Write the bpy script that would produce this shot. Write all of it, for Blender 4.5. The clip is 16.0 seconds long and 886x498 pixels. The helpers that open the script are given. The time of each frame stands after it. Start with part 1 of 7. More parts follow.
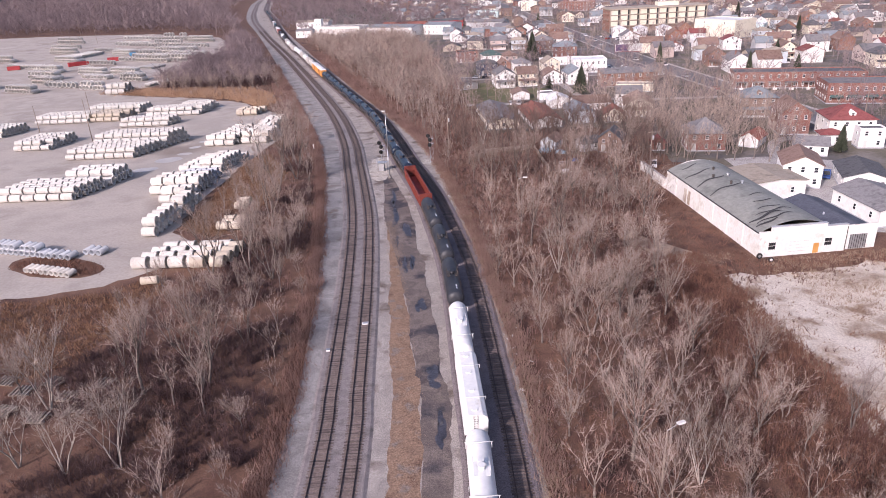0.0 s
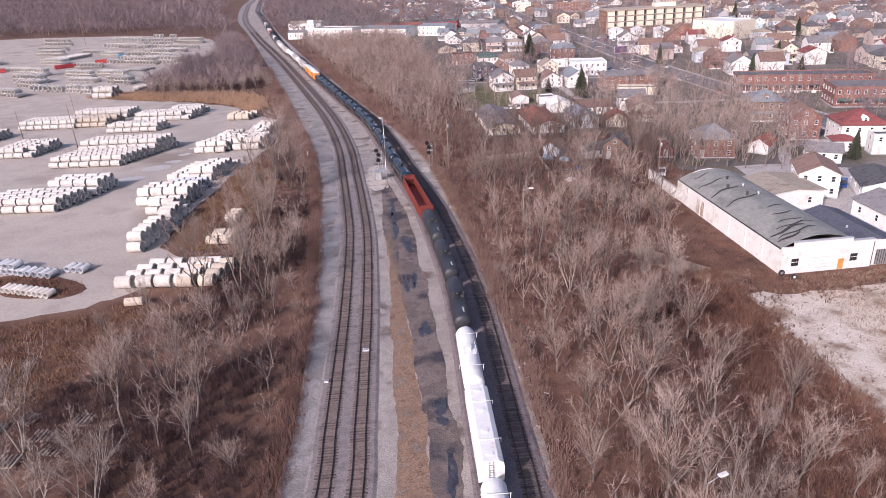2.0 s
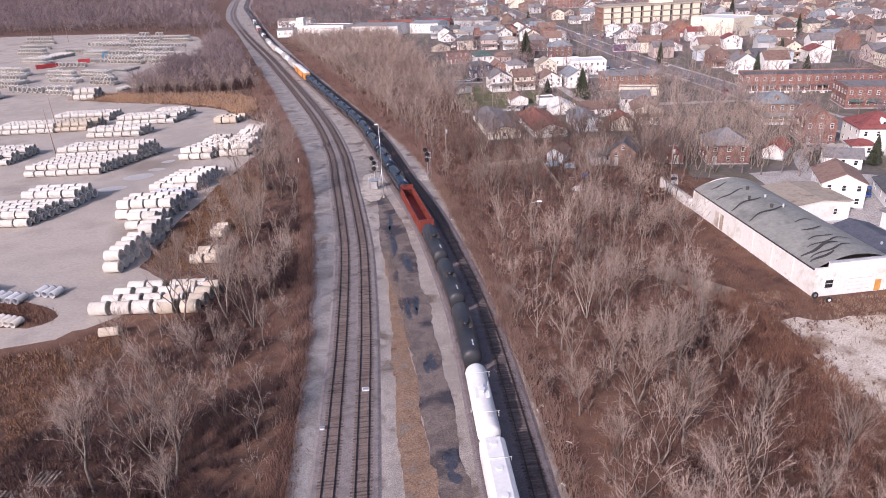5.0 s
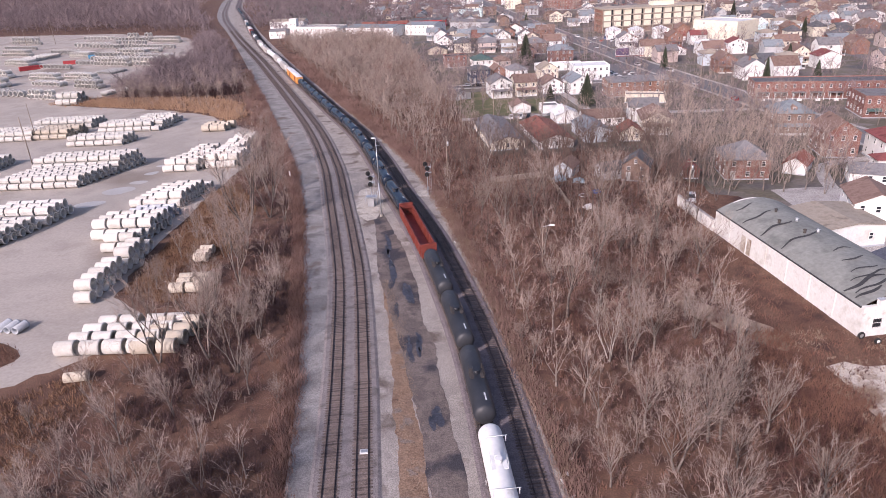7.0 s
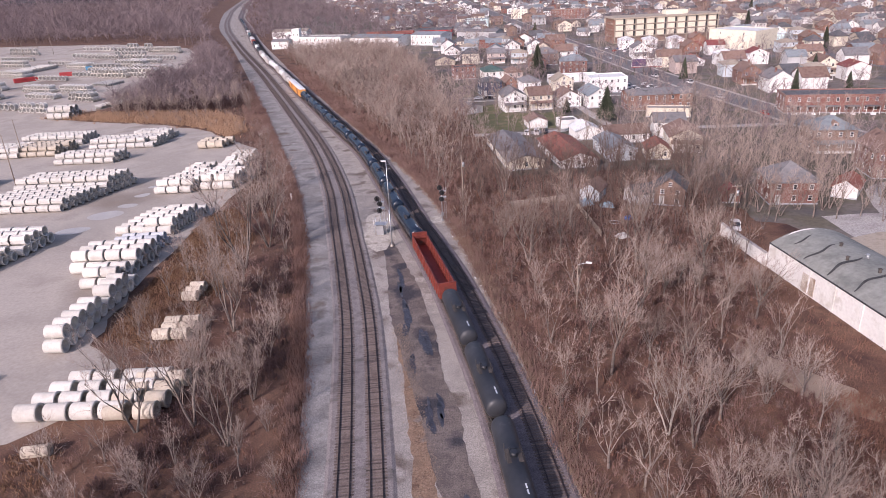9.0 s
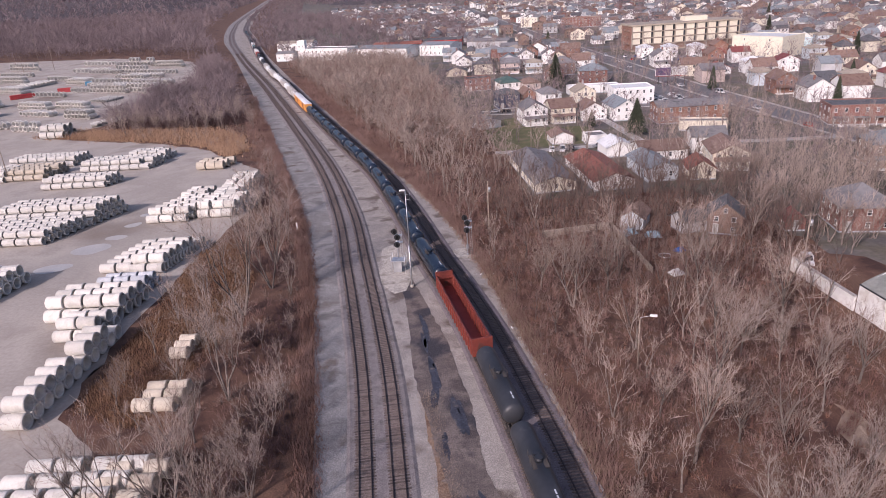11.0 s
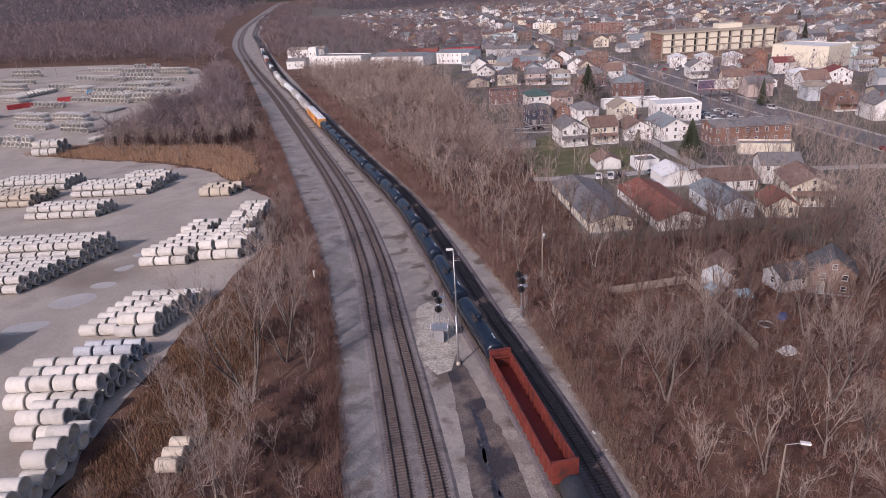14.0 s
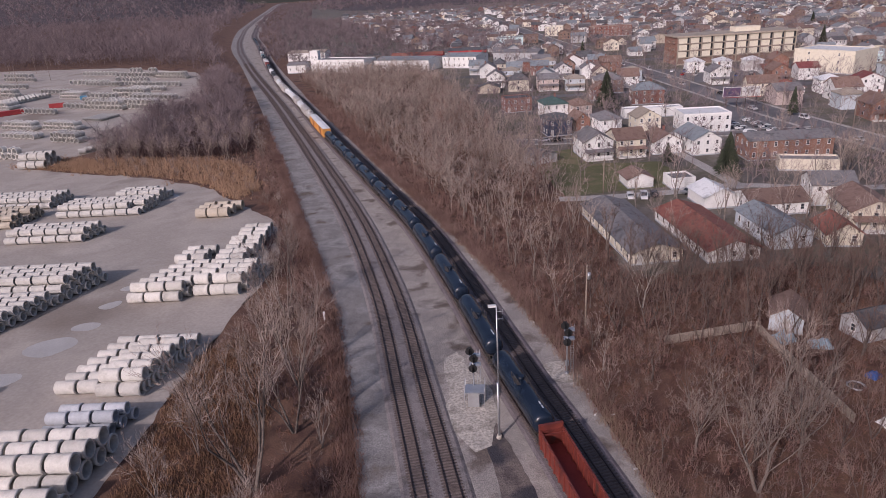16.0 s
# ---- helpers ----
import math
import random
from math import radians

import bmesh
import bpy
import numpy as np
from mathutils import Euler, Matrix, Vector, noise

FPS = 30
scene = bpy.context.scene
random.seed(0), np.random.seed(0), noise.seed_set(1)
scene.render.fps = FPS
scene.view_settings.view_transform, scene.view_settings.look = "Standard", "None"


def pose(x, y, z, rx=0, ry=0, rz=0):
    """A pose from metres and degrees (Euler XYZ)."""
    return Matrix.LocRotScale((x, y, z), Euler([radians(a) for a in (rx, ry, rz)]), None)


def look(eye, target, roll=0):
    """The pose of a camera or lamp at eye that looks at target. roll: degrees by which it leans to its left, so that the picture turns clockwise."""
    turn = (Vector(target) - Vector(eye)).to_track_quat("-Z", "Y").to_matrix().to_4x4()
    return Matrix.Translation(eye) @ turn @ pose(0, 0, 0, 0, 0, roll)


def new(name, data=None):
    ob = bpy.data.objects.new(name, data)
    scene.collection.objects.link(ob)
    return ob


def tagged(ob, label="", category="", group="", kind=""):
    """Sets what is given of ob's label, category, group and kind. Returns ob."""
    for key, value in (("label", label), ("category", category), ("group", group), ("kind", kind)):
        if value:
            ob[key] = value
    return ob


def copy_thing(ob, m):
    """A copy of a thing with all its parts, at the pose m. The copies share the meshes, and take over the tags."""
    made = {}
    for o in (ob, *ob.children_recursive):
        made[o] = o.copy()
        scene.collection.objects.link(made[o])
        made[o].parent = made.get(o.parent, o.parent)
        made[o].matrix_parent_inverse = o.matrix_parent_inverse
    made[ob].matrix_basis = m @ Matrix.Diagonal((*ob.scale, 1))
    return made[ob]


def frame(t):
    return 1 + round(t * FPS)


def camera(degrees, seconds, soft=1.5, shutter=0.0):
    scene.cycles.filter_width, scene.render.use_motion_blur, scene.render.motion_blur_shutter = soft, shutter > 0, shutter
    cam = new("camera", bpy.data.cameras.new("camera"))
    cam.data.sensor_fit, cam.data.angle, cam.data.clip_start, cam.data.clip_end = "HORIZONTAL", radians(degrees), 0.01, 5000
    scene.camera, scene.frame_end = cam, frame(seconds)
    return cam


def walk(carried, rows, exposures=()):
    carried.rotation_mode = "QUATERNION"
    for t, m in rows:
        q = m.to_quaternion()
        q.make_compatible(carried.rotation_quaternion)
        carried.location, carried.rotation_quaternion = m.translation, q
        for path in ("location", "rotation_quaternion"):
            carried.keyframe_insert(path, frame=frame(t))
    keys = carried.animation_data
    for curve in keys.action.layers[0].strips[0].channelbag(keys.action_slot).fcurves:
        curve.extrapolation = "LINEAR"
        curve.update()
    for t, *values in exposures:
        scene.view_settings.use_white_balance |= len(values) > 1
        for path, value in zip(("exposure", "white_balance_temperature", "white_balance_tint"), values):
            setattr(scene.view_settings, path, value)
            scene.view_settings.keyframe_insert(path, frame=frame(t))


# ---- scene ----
cam = camera(67.0, 16.0, soft=0.5)
PATH = [
    (0, (2.799, -30.876, 56.75), (2.797, -29.037, 55.963), -3.0),
    (0.5, (2.32, -28.285, 56.798), (2.324, -26.447, 56.01), -3.0),
    (1, (1.841, -25.768, 56.808), (1.849, -23.927, 56.025), -3.0),
    (1.5, (1.401, -23.912, 56.838), (1.416, -22.072, 56.054), -3.0),
    (2, (0.9, -22.413, 56.799), (0.919, -20.574, 56.012), -3.0),
    (2.5, (0.549, -21.014, 56.91), (0.572, -19.176, 56.123), -3.1),
    (3, (0.217, -19.473, 56.851), (0.24, -17.634, 56.064), -3.1),
    (3.5, (-0.26, -17.707, 56.708), (-0.23, -15.869, 55.92), -3.1),
    (4, (-0.55, -15.689, 56.776), (-0.517, -13.852, 55.983), -3.1),
    (6.5, (-1.923, -1.593, 57.283), (-1.86, 0.239, 56.483), -2.9),
    (7, (-2.383, 2.195, 57.335), (-2.32, 4.027, 56.536), -2.8),
    (7.5, (-2.827, 6.26, 57.334), (-2.764, 8.094, 56.539), -2.8),
    (8, (-3.136, 10.346, 57.115), (-3.077, 12.182, 56.326), -2.8),
    (8.5, (-4.099, 14.66, 56.576), (-4.038, 16.499, 55.795), -2.8),
    (9, (-4.751, 18.926, 56.237), (-4.694, 20.769, 55.462), -2.9),
    (11.5, (-8.694, 43.313, 54.669), (-8.659, 45.168, 53.924), -3.8),
    (12, (-9.599, 47.587, 54.718), (-9.57, 49.444, 53.975), -3.8),
    (12.5, (-10.719, 51.977, 54.943), (-10.693, 53.835, 54.203), -3.7),
    (13, (-11.903, 56.54, 55.068), (-11.879, 58.398, 54.329), -3.6),
    (13.5, (-12.879, 60.88, 55.211), (-12.858, 62.739, 54.473), -3.6),
    (14, (-14.012, 65.332, 55.555), (-13.992, 67.19, 54.817), -3.5),
    (14.5, (-15.07, 69.781, 55.556), (-15.053, 71.641, 54.82), -3.6),
    (15, (-16.154, 74.074, 55.907), (-16.136, 75.933, 55.17), -3.5),
    (15.5, (-17.324, 78.528, 56.126), (-17.303, 80.387, 55.389), -3.5),
    (16, (-18.516, 82.955, 56.217), (-18.493, 84.814, 55.481), -3.5),
]
walk(cam, [(t, look(e, a, r)) for t, e, a, r in PATH], exposures=[(0, 0.23, 6150, 27), (4, 0.20, 6150, 27), (7, 0.18, 6150, 27), (9, 0.12, 6150, 27), (11.5, -0.13, 6150, 27), (14, -0.38, 6150, 27), (16, -0.57, 6150, 27)])

# ---------------------------------------------------------------- light
SUN_FROM = Vector((-0.60, -0.78, 0.56)).normalized()
world = bpy.data.worlds.new("sky")
scene.world = world
world.use_nodes = True
wn = world.node_tree.nodes
sky = wn.new("ShaderNodeTexSky")
sky.sky_type = "NISHITA"
sky.sun_disc = False
sky.sun_elevation = math.asin(SUN_FROM.z)
sky.sun_rotation = radians(217.5)
sky.dust_density = 3.0
wn["Background"].inputs["Strength"].default_value = 0.135
world.node_tree.links.new(sky.outputs["Color"], wn["Background"].inputs["Color"])
sun = new("sun", bpy.data.lights.new("sun", "SUN"))
sun.data.energy, sun.data.angle, sun.data.color = 3.5, radians(1.0), (1.0, 0.91, 0.83)
sun.matrix_world = look(SUN_FROM * 100, (0, 0, 0))
scene.view_settings.exposure = 0.0


# ---------------------------------------------------------------- materials
def material(name, colours, scale=1.0, rough=0.85, metal=0.0, bump=0.0, fine=12.0, detail=6.0, spots=None, vary=0.0, world_space=True, grain_range=None):
    """Two scales of noise through a colour ramp, a fine grain, optional spots (colour, scale, share) and a change from object to object."""
    m = bpy.data.materials.new(name)
    m.use_nodes = True
    nt = m.node_tree
    n, l = nt.nodes, nt.links
    b = n["Principled BSDF"]
    b.inputs["Roughness"].default_value, b.inputs["Metallic"].default_value = rough, metal
    if world_space:
        where = n.new("ShaderNodeNewGeometry").outputs["Position"]
    else:
        where = n.new("ShaderNodeTexCoord").outputs["Object"]
    big = n.new("ShaderNodeTexNoise")
    big.inputs["Scale"].default_value, big.inputs["Detail"].default_value, big.inputs["Roughness"].default_value = scale, detail, 0.62
    l.new(where, big.inputs["Vector"])
    ramp = n.new("ShaderNodeValToRGB")
    lo, hi = 0.34, 0.66
    e = ramp.color_ramp.elements
    e[0].position, e[1].position = lo, hi
    e[0].color, e[1].color = (*colours[0], 1), (*colours[-1], 1)
    for k, c in enumerate(colours[1:-1]):
        e.new(lo + (hi - lo) * (k + 1) / (len(colours) - 1)).color = (*c, 1)
    l.new(big.outputs["Fac"], ramp.inputs["Fac"])
    out = ramp.outputs["Color"]
    grain = n.new("ShaderNodeTexNoise")
    grain.inputs["Scale"].default_value, grain.inputs["Detail"].default_value = fine, 4
    l.new(where, grain.inputs["Vector"])
    if spots:
        colour, s, share = spots
        sp = n.new("ShaderNodeTexNoise")
        sp.inputs["Scale"].default_value, sp.inputs["Detail"].default_value = s, 5
        l.new(where, sp.inputs["Vector"])
        cut = n.new("ShaderNodeMapRange")
        cut.inputs["From Min"].default_value, cut.inputs["From Max"].default_value = 0.62 - share, 0.72 - share
        l.new(sp.outputs["Fac"], cut.inputs["Value"])
        mix = n.new("ShaderNodeMix")
        mix.data_type = "RGBA"
        l.new(cut.outputs["Result"], mix.inputs["Factor"])
        l.new(out, mix.inputs["A"])
        mix.inputs["B"].default_value = (*colour, 1)
        out = mix.outputs["Result"]
    g = n.new("ShaderNodeMapRange")
    g.inputs["From Min"].default_value, g.inputs["From Max"].default_value = 0.3, 0.7
    g.inputs["To Min"].default_value, g.inputs["To Max"].default_value = grain_range or ((0.94, 1.05) if not world_space else (0.62, 1.38) if bump > 0.35 else (0.85, 1.14))
    l.new(grain.outputs["Fac"], g.inputs["Value"])
    hsv = n.new("ShaderNodeHueSaturation")
    l.new(out, hsv.inputs["Color"])
    value = g.outputs["Result"]
    if vary:
        info = n.new("ShaderNodeObjectInfo")
        r = n.new("ShaderNodeMapRange")
        r.inputs["To Min"].default_value, r.inputs["To Max"].default_value = 1 - vary, 1 + vary
        l.new(info.outputs["Random"], r.inputs["Value"])
        mul = n.new("ShaderNodeMath")
        mul.operation = "MULTIPLY"
        l.new(value, mul.inputs[0])
        l.new(r.outputs["Result"], mul.inputs[1])
        value = mul.outputs["Value"]
    l.new(value, hsv.inputs["Value"])
    l.new(hsv.outputs["Color"], b.inputs["Base Color"])
    if bump:
        bp = n.new("ShaderNodeBump")
        bp.inputs["Strength"].default_value, bp.inputs["Distance"].default_value = min(1.0, bump), 0.1
        l.new(grain.outputs["Fac"], bp.inputs["Height"])
        l.new(bp.outputs["Normal"], b.inputs["Normal"])
    return m


def brick_material(name, colour, other, mortar, width=0.22, height=0.075):
    m = bpy.data.materials.new(name)
    m.use_nodes = True
    nt = m.node_tree
    n, l = nt.nodes, nt.links
    b = n["Principled BSDF"]
    b.inputs["Roughness"].default_value = 0.9
    tc = n.new("ShaderNodeTexCoord")
    sep = n.new("ShaderNodeSeparateXYZ")
    l.new(tc.outputs["Object"], sep.inputs["Vector"])
    add = n.new("ShaderNodeMath")
    l.new(sep.outputs["X"], add.inputs[0])
    l.new(sep.outputs["Y"], add.inputs[1])
    com = n.new("ShaderNodeCombineXYZ")
    l.new(add.outputs["Value"], com.inputs["X"])
    l.new(sep.outputs["Z"], com.inputs["Y"])
    t = n.new("ShaderNodeTexBrick")
    t.inputs["Scale"].default_value = 1.0
    t.inputs["Brick Width"].default_value, t.inputs["Row Height"].default_value, t.inputs["Mortar Size"].default_value = width, height, 0.008
    t.inputs["Color1"].default_value, t.inputs["Color2"].default_value, t.inputs["Mortar"].default_value = (*colour, 1), (*other, 1), (*mortar, 1)
    l.new(com.outputs["Vector"], t.inputs["Vector"])
    big = n.new("ShaderNodeTexNoise")
    big.inputs["Scale"].default_value, big.inputs["Detail"].default_value = 0.5, 6
    l.new(tc.outputs["Object"], big.inputs["Vector"])
    g = n.new("ShaderNodeMapRange")
    g.inputs["To Min"].default_value, g.inputs["To Max"].default_value = 0.6, 1.4
    l.new(big.outputs["Fac"], g.inputs["Value"])
    hsv = n.new("ShaderNodeHueSaturation")
    l.new(t.outputs["Color"], hsv.inputs["Color"])
    l.new(g.outputs["Result"], hsv.inputs["Value"])
    l.new(hsv.outputs["Color"], b.inputs["Base Color"])
    return m


M = {}
M["ground"] = material("leaf_litter", [(0.055, 0.026, 0.020), (0.115, 0.058, 0.040), (0.165, 0.092, 0.060), (0.075, 0.037, 0.028)], 0.11, 0.95, bump=0.4, fine=5.0, detail=11)
M["town_ground"] = material("winter_town_soil", [(0.12, 0.095, 0.08), (0.17, 0.15, 0.135), (0.12, 0.105, 0.075), (0.20, 0.18, 0.165)], 0.045, 0.95, bump=0.3, fine=1.0, detail=10, spots=((0.10, 0.095, 0.10), 0.03, 0.06))
M["lawn"] = material("faded_lawn", [(0.16, 0.14, 0.075), (0.11, 0.115, 0.05), (0.20, 0.165, 0.10)], 0.12, 0.95, bump=0.3, fine=2.0)
M["gravel"] = material("grey_gravel", [(0.24, 0.212, 0.192), (0.38, 0.342, 0.312), (0.29, 0.262, 0.24), (0.34, 0.305, 0.278)], 0.13, 0.92, bump=0.6, fine=6.5, detail=12, spots=((0.14, 0.11, 0.095), 0.16, 0.05))
M["service"] = material("grey_gravel_road", [(0.155, 0.144, 0.139), (0.315, 0.297, 0.284), (0.21, 0.195, 0.186), (0.28, 0.262, 0.25)], 0.10, 0.92, bump=0.5, fine=6.5, detail=12, spots=((0.145, 0.113, 0.095), 0.15, 0.02))
M["ballast"] = material("track_ballast", [(0.15, 0.13, 0.125), (0.26, 0.23, 0.225), (0.19, 0.167, 0.165)], 0.35, 0.92, bump=1.0, fine=8.0, detail=8)
M["dark_ballast"] = material("sooty_ballast", [(0.13, 0.11, 0.12), (0.20, 0.17, 0.175), (0.15, 0.125, 0.13)], 0.3, 0.92, bump=1.0, fine=5.0, detail=8)
M["grass_strip"] = material("dry_weeds", [(0.165, 0.10, 0.068), (0.27, 0.18, 0.125), (0.20, 0.132, 0.095)], 0.25, 0.95, bump=0.8, fine=4.0, detail=8, spots=((0.21, 0.175, 0.155), 0.4, 0.05))
M["dirt"] = material("sooty_dirt", [(0.085, 0.068, 0.066), (0.19, 0.155, 0.14), (0.12, 0.097, 0.09), (0.17, 0.14, 0.125)], 0.16, 0.9, bump=0.8, fine=7.0, detail=10, spots=((0.045, 0.042, 0.052), 0.14, 0.10))
# black coal; the blue in its colour paints sky reflected on the wet surface
M["spill"] = material("sky_tinted_coal_spill", [(0.020, 0.022, 0.030), (0.06, 0.062, 0.08), (0.03, 0.03, 0.04)], 0.35, 0.45, bump=0.7, fine=4.0, spots=((0.14, 0.12, 0.11), 0.6, 0.02))
M["rust_bed"] = material("rust_brown_track_bed", [(0.115, 0.085, 0.074), (0.20, 0.16, 0.145), (0.15, 0.115, 0.104)], 0.4, 0.92, bump=0.8, fine=5.0, detail=8)
M["dark_bed"] = material("sooty_track_bed", [(0.085, 0.070, 0.070), (0.145, 0.12, 0.118)], 0.4, 0.92, bump=0.8, fine=5.0, detail=8)
M["pad"] = material("crushed_limestone", [(0.28, 0.25, 0.215), (0.48, 0.44, 0.39), (0.38, 0.345, 0.31)], 0.3, 0.92, bump=0.6, fine=3.0, detail=9)
M["yard"] = material("yard_hardstanding", [(0.30, 0.265, 0.232), (0.43, 0.385, 0.342), (0.36, 0.32, 0.282), (0.46, 0.415, 0.372)], 0.03, 0.93, bump=0.08, fine=1.6, detail=10, spots=((0.24, 0.20, 0.17), 0.018, 0.03), grain_range=(0.90, 1.08))
M["lot"] = material("bleached_lot", [(0.27, 0.20, 0.145), (0.50, 0.435, 0.36), (0.60, 0.545, 0.475), (0.40, 0.32, 0.25)], 0.06, 0.94, bump=0.45, fine=4.5, detail=14, spots=((0.24, 0.165, 0.115), 0.13, 0.10))
M["asphalt"] = material("worn_asphalt", [(0.13, 0.125, 0.13), (0.18, 0.175, 0.18), (0.15, 0.145, 0.15)], 0.12, 0.9, bump=0.3, fine=3.0)
M["alley"] = material("gravel_alley", [(0.30, 0.28, 0.27), (0.42, 0.40, 0.38), (0.34, 0.31, 0.30)], 0.15, 0.93, bump=0.4, fine=3.0)
# pale base colour paints the bright sky reflection onto the puddles
M["water"] = material("sky_pale_puddle", [(0.42, 0.40, 0.375), (0.50, 0.48, 0.455)], 0.3, 0.3)
M["rail"] = material("worn_rail_steel", [(0.04, 0.026, 0.026), (0.075, 0.052, 0.05)], 0.8, 0.5, 0.4)
M["tie"] = material("creosoted_tie", [(0.085, 0.062, 0.054), (0.165, 0.128, 0.112), (0.115, 0.086, 0.076)], 0.9, 0.9, bump=0.4, fine=9.0, vary=0.4)
M["concrete"] = material("cast_concrete", [(0.43, 0.412, 0.38), (0.56, 0.54, 0.505), (0.49, 0.472, 0.44)], 0.45, 0.85, bump=0.15, fine=4.0, vary=0.16, grain_range=(0.95, 1.04))
M["concrete_grey"] = material("blue_grey_concrete", [(0.36, 0.38, 0.41), (0.46, 0.48, 0.51)], 0.5, 0.85, bump=0.15, fine=4.0, vary=0.14, grain_range=(0.95, 1.04))
M["concrete_tan"] = material("tan_concrete", [(0.42, 0.365, 0.295), (0.53, 0.475, 0.395)], 0.5, 0.85, bump=0.15, fine=4.0, vary=0.14, grain_range=(0.95, 1.04))
M["bark"] = material("grey_bark", [(0.085, 0.066, 0.058), (0.20, 0.165, 0.142), (0.13, 0.105, 0.092)], 0.6, 0.9, bump=0.5, fine=6.0, vary=0.3)
M["bark_pale"] = material("pale_bark", [(0.30, 0.26, 0.225), (0.46, 0.41, 0.36)], 0.6, 0.9, bump=0.4, fine=6.0, vary=0.2)
M["twig"] = material("bare_twigs", [(0.195, 0.145, 0.122), (0.37, 0.295, 0.255), (0.27, 0.208, 0.178)], 0.08, 0.9, vary=0.25)
M["twig_red"] = material("red_brown_twigs", [(0.098, 0.060, 0.050), (0.20, 0.135, 0.112), (0.142, 0.092, 0.077)], 0.08, 0.9, vary=0.2)
M["bark_dark"] = material("dark_brown_bark", [(0.066, 0.046, 0.040), (0.155, 0.118, 0.10), (0.105, 0.078, 0.067)], 0.6, 0.9, bump=0.5, fine=6.0, vary=0.3)
M["twig_pale"] = material("pale_twigs", [(0.27, 0.225, 0.195), (0.38, 0.33, 0.285)], 0.12, 0.9, vary=0.2)
M["brush_red"] = material("russet_brush", [(0.105, 0.050, 0.038), (0.21, 0.110, 0.075), (0.15, 0.075, 0.054)], 0.07, 0.95)
M["brush_grey"] = material("grey_brush", [(0.125, 0.085, 0.072), (0.25, 0.185, 0.155), (0.18, 0.128, 0.108)], 0.06, 0.95)
M["reed"] = material("golden_reeds", [(0.29, 0.175, 0.11), (0.46, 0.30, 0.195), (0.37, 0.235, 0.15)], 0.12, 0.9)
M["hill"] = material("wooded_rise", [(0.040, 0.031, 0.036), (0.10, 0.078, 0.084), (0.058, 0.045, 0.051), (0.125, 0.098, 0.10)], 0.03, 0.95, fine=0.2, detail=14, grain_range=(0.5, 1.5))
M["shrub"] = material("reddish_shrub_stems", [(0.14, 0.078, 0.066), (0.29, 0.185, 0.155), (0.205, 0.122, 0.102), (0.255, 0.155, 0.12)], 0.05, 0.95)
# dark shrub stems, with the shade of the understorey painted into their colour
M["bramble"] = material("shaded_bramble_stems", [(0.040, 0.022, 0.024), (0.095, 0.055, 0.054), (0.060, 0.034, 0.036)], 0.06, 0.95)
M["russet"] = material("dark_russet_stems", [(0.060, 0.026, 0.022), (0.125, 0.060, 0.048), (0.085, 0.038, 0.032)], 0.08, 0.95)
M["meadow"] = material("tawny_dead_grass", [(0.15, 0.078, 0.048), (0.25, 0.145, 0.085), (0.19, 0.105, 0.063)], 0.07, 0.95)
M["straw"] = material("bleached_straw", [(0.20, 0.135, 0.095), (0.33, 0.25, 0.185), (0.26, 0.185, 0.135)], 0.15, 0.95)
M["needle"] = material("dark_needles", [(0.022, 0.030, 0.017), (0.050, 0.058, 0.033)], 0.8, 0.8, bump=0.4, fine=5.0, vary=0.2)
# twig colour raised to paint in the pale haze of distance
M["far_twig"] = material("far_hazed_crowns", [(0.10, 0.074, 0.082), (0.27, 0.213, 0.215), (0.16, 0.122, 0.131), (0.22, 0.17, 0.174)], 0.03, 0.95)
for key, a, b_ in (("white", (0.74, 0.73, 0.71), (0.82, 0.81, 0.79)), ("cream", (0.66, 0.60, 0.48), (0.74, 0.68, 0.56)), ("tan", (0.44, 0.37, 0.29), (0.53, 0.46, 0.37)), ("greyw", (0.40, 0.40, 0.41), (0.50, 0.50, 0.51)),
                   ("navy", (0.035, 0.045, 0.085), (0.055, 0.065, 0.11)), ("blueg", (0.45, 0.50, 0.55), (0.55, 0.60, 0.64)), ("pink", (0.50, 0.40, 0.36), (0.58, 0.48, 0.44)), ("teal", (0.50, 0.66, 0.66), (0.60, 0.74, 0.74))):
    M[key] = material(key + "_siding", [a, b_, tuple(v * 0.9 for v in b_)], 0.35, 0.7, bump=0.1, fine=3.0, world_space=False, vary=0.06)
M["roof_navy"] = material("blue_black_roofing", [(0.055, 0.062, 0.085), (0.095, 0.102, 0.13), (0.07, 0.078, 0.10)], 0.3, 0.8, bump=0.3, fine=3.0)
M["dirty_white"] = material("stained_white_render", [(0.60, 0.57, 0.52), (0.76, 0.75, 0.72), (0.73, 0.71, 0.68), (0.79, 0.78, 0.76)], 0.16, 0.8, bump=0.2, fine=2.0, spots=((0.46, 0.41, 0.36), 0.4, -0.02), grain_range=(0.93, 1.05))
M["brick"] = brick_material("red_brick", (0.235, 0.085, 0.066), (0.175, 0.066, 0.055), (0.30, 0.25, 0.22))
M["brick_orange"] = brick_material("orange_brick", (0.28, 0.12, 0.085), (0.215, 0.095, 0.072), (0.32, 0.26, 0.21))
M["brick_brown"] = brick_material("brown_brick", (0.25, 0.15, 0.115), (0.20, 0.12, 0.098), (0.30, 0.26, 0.22))
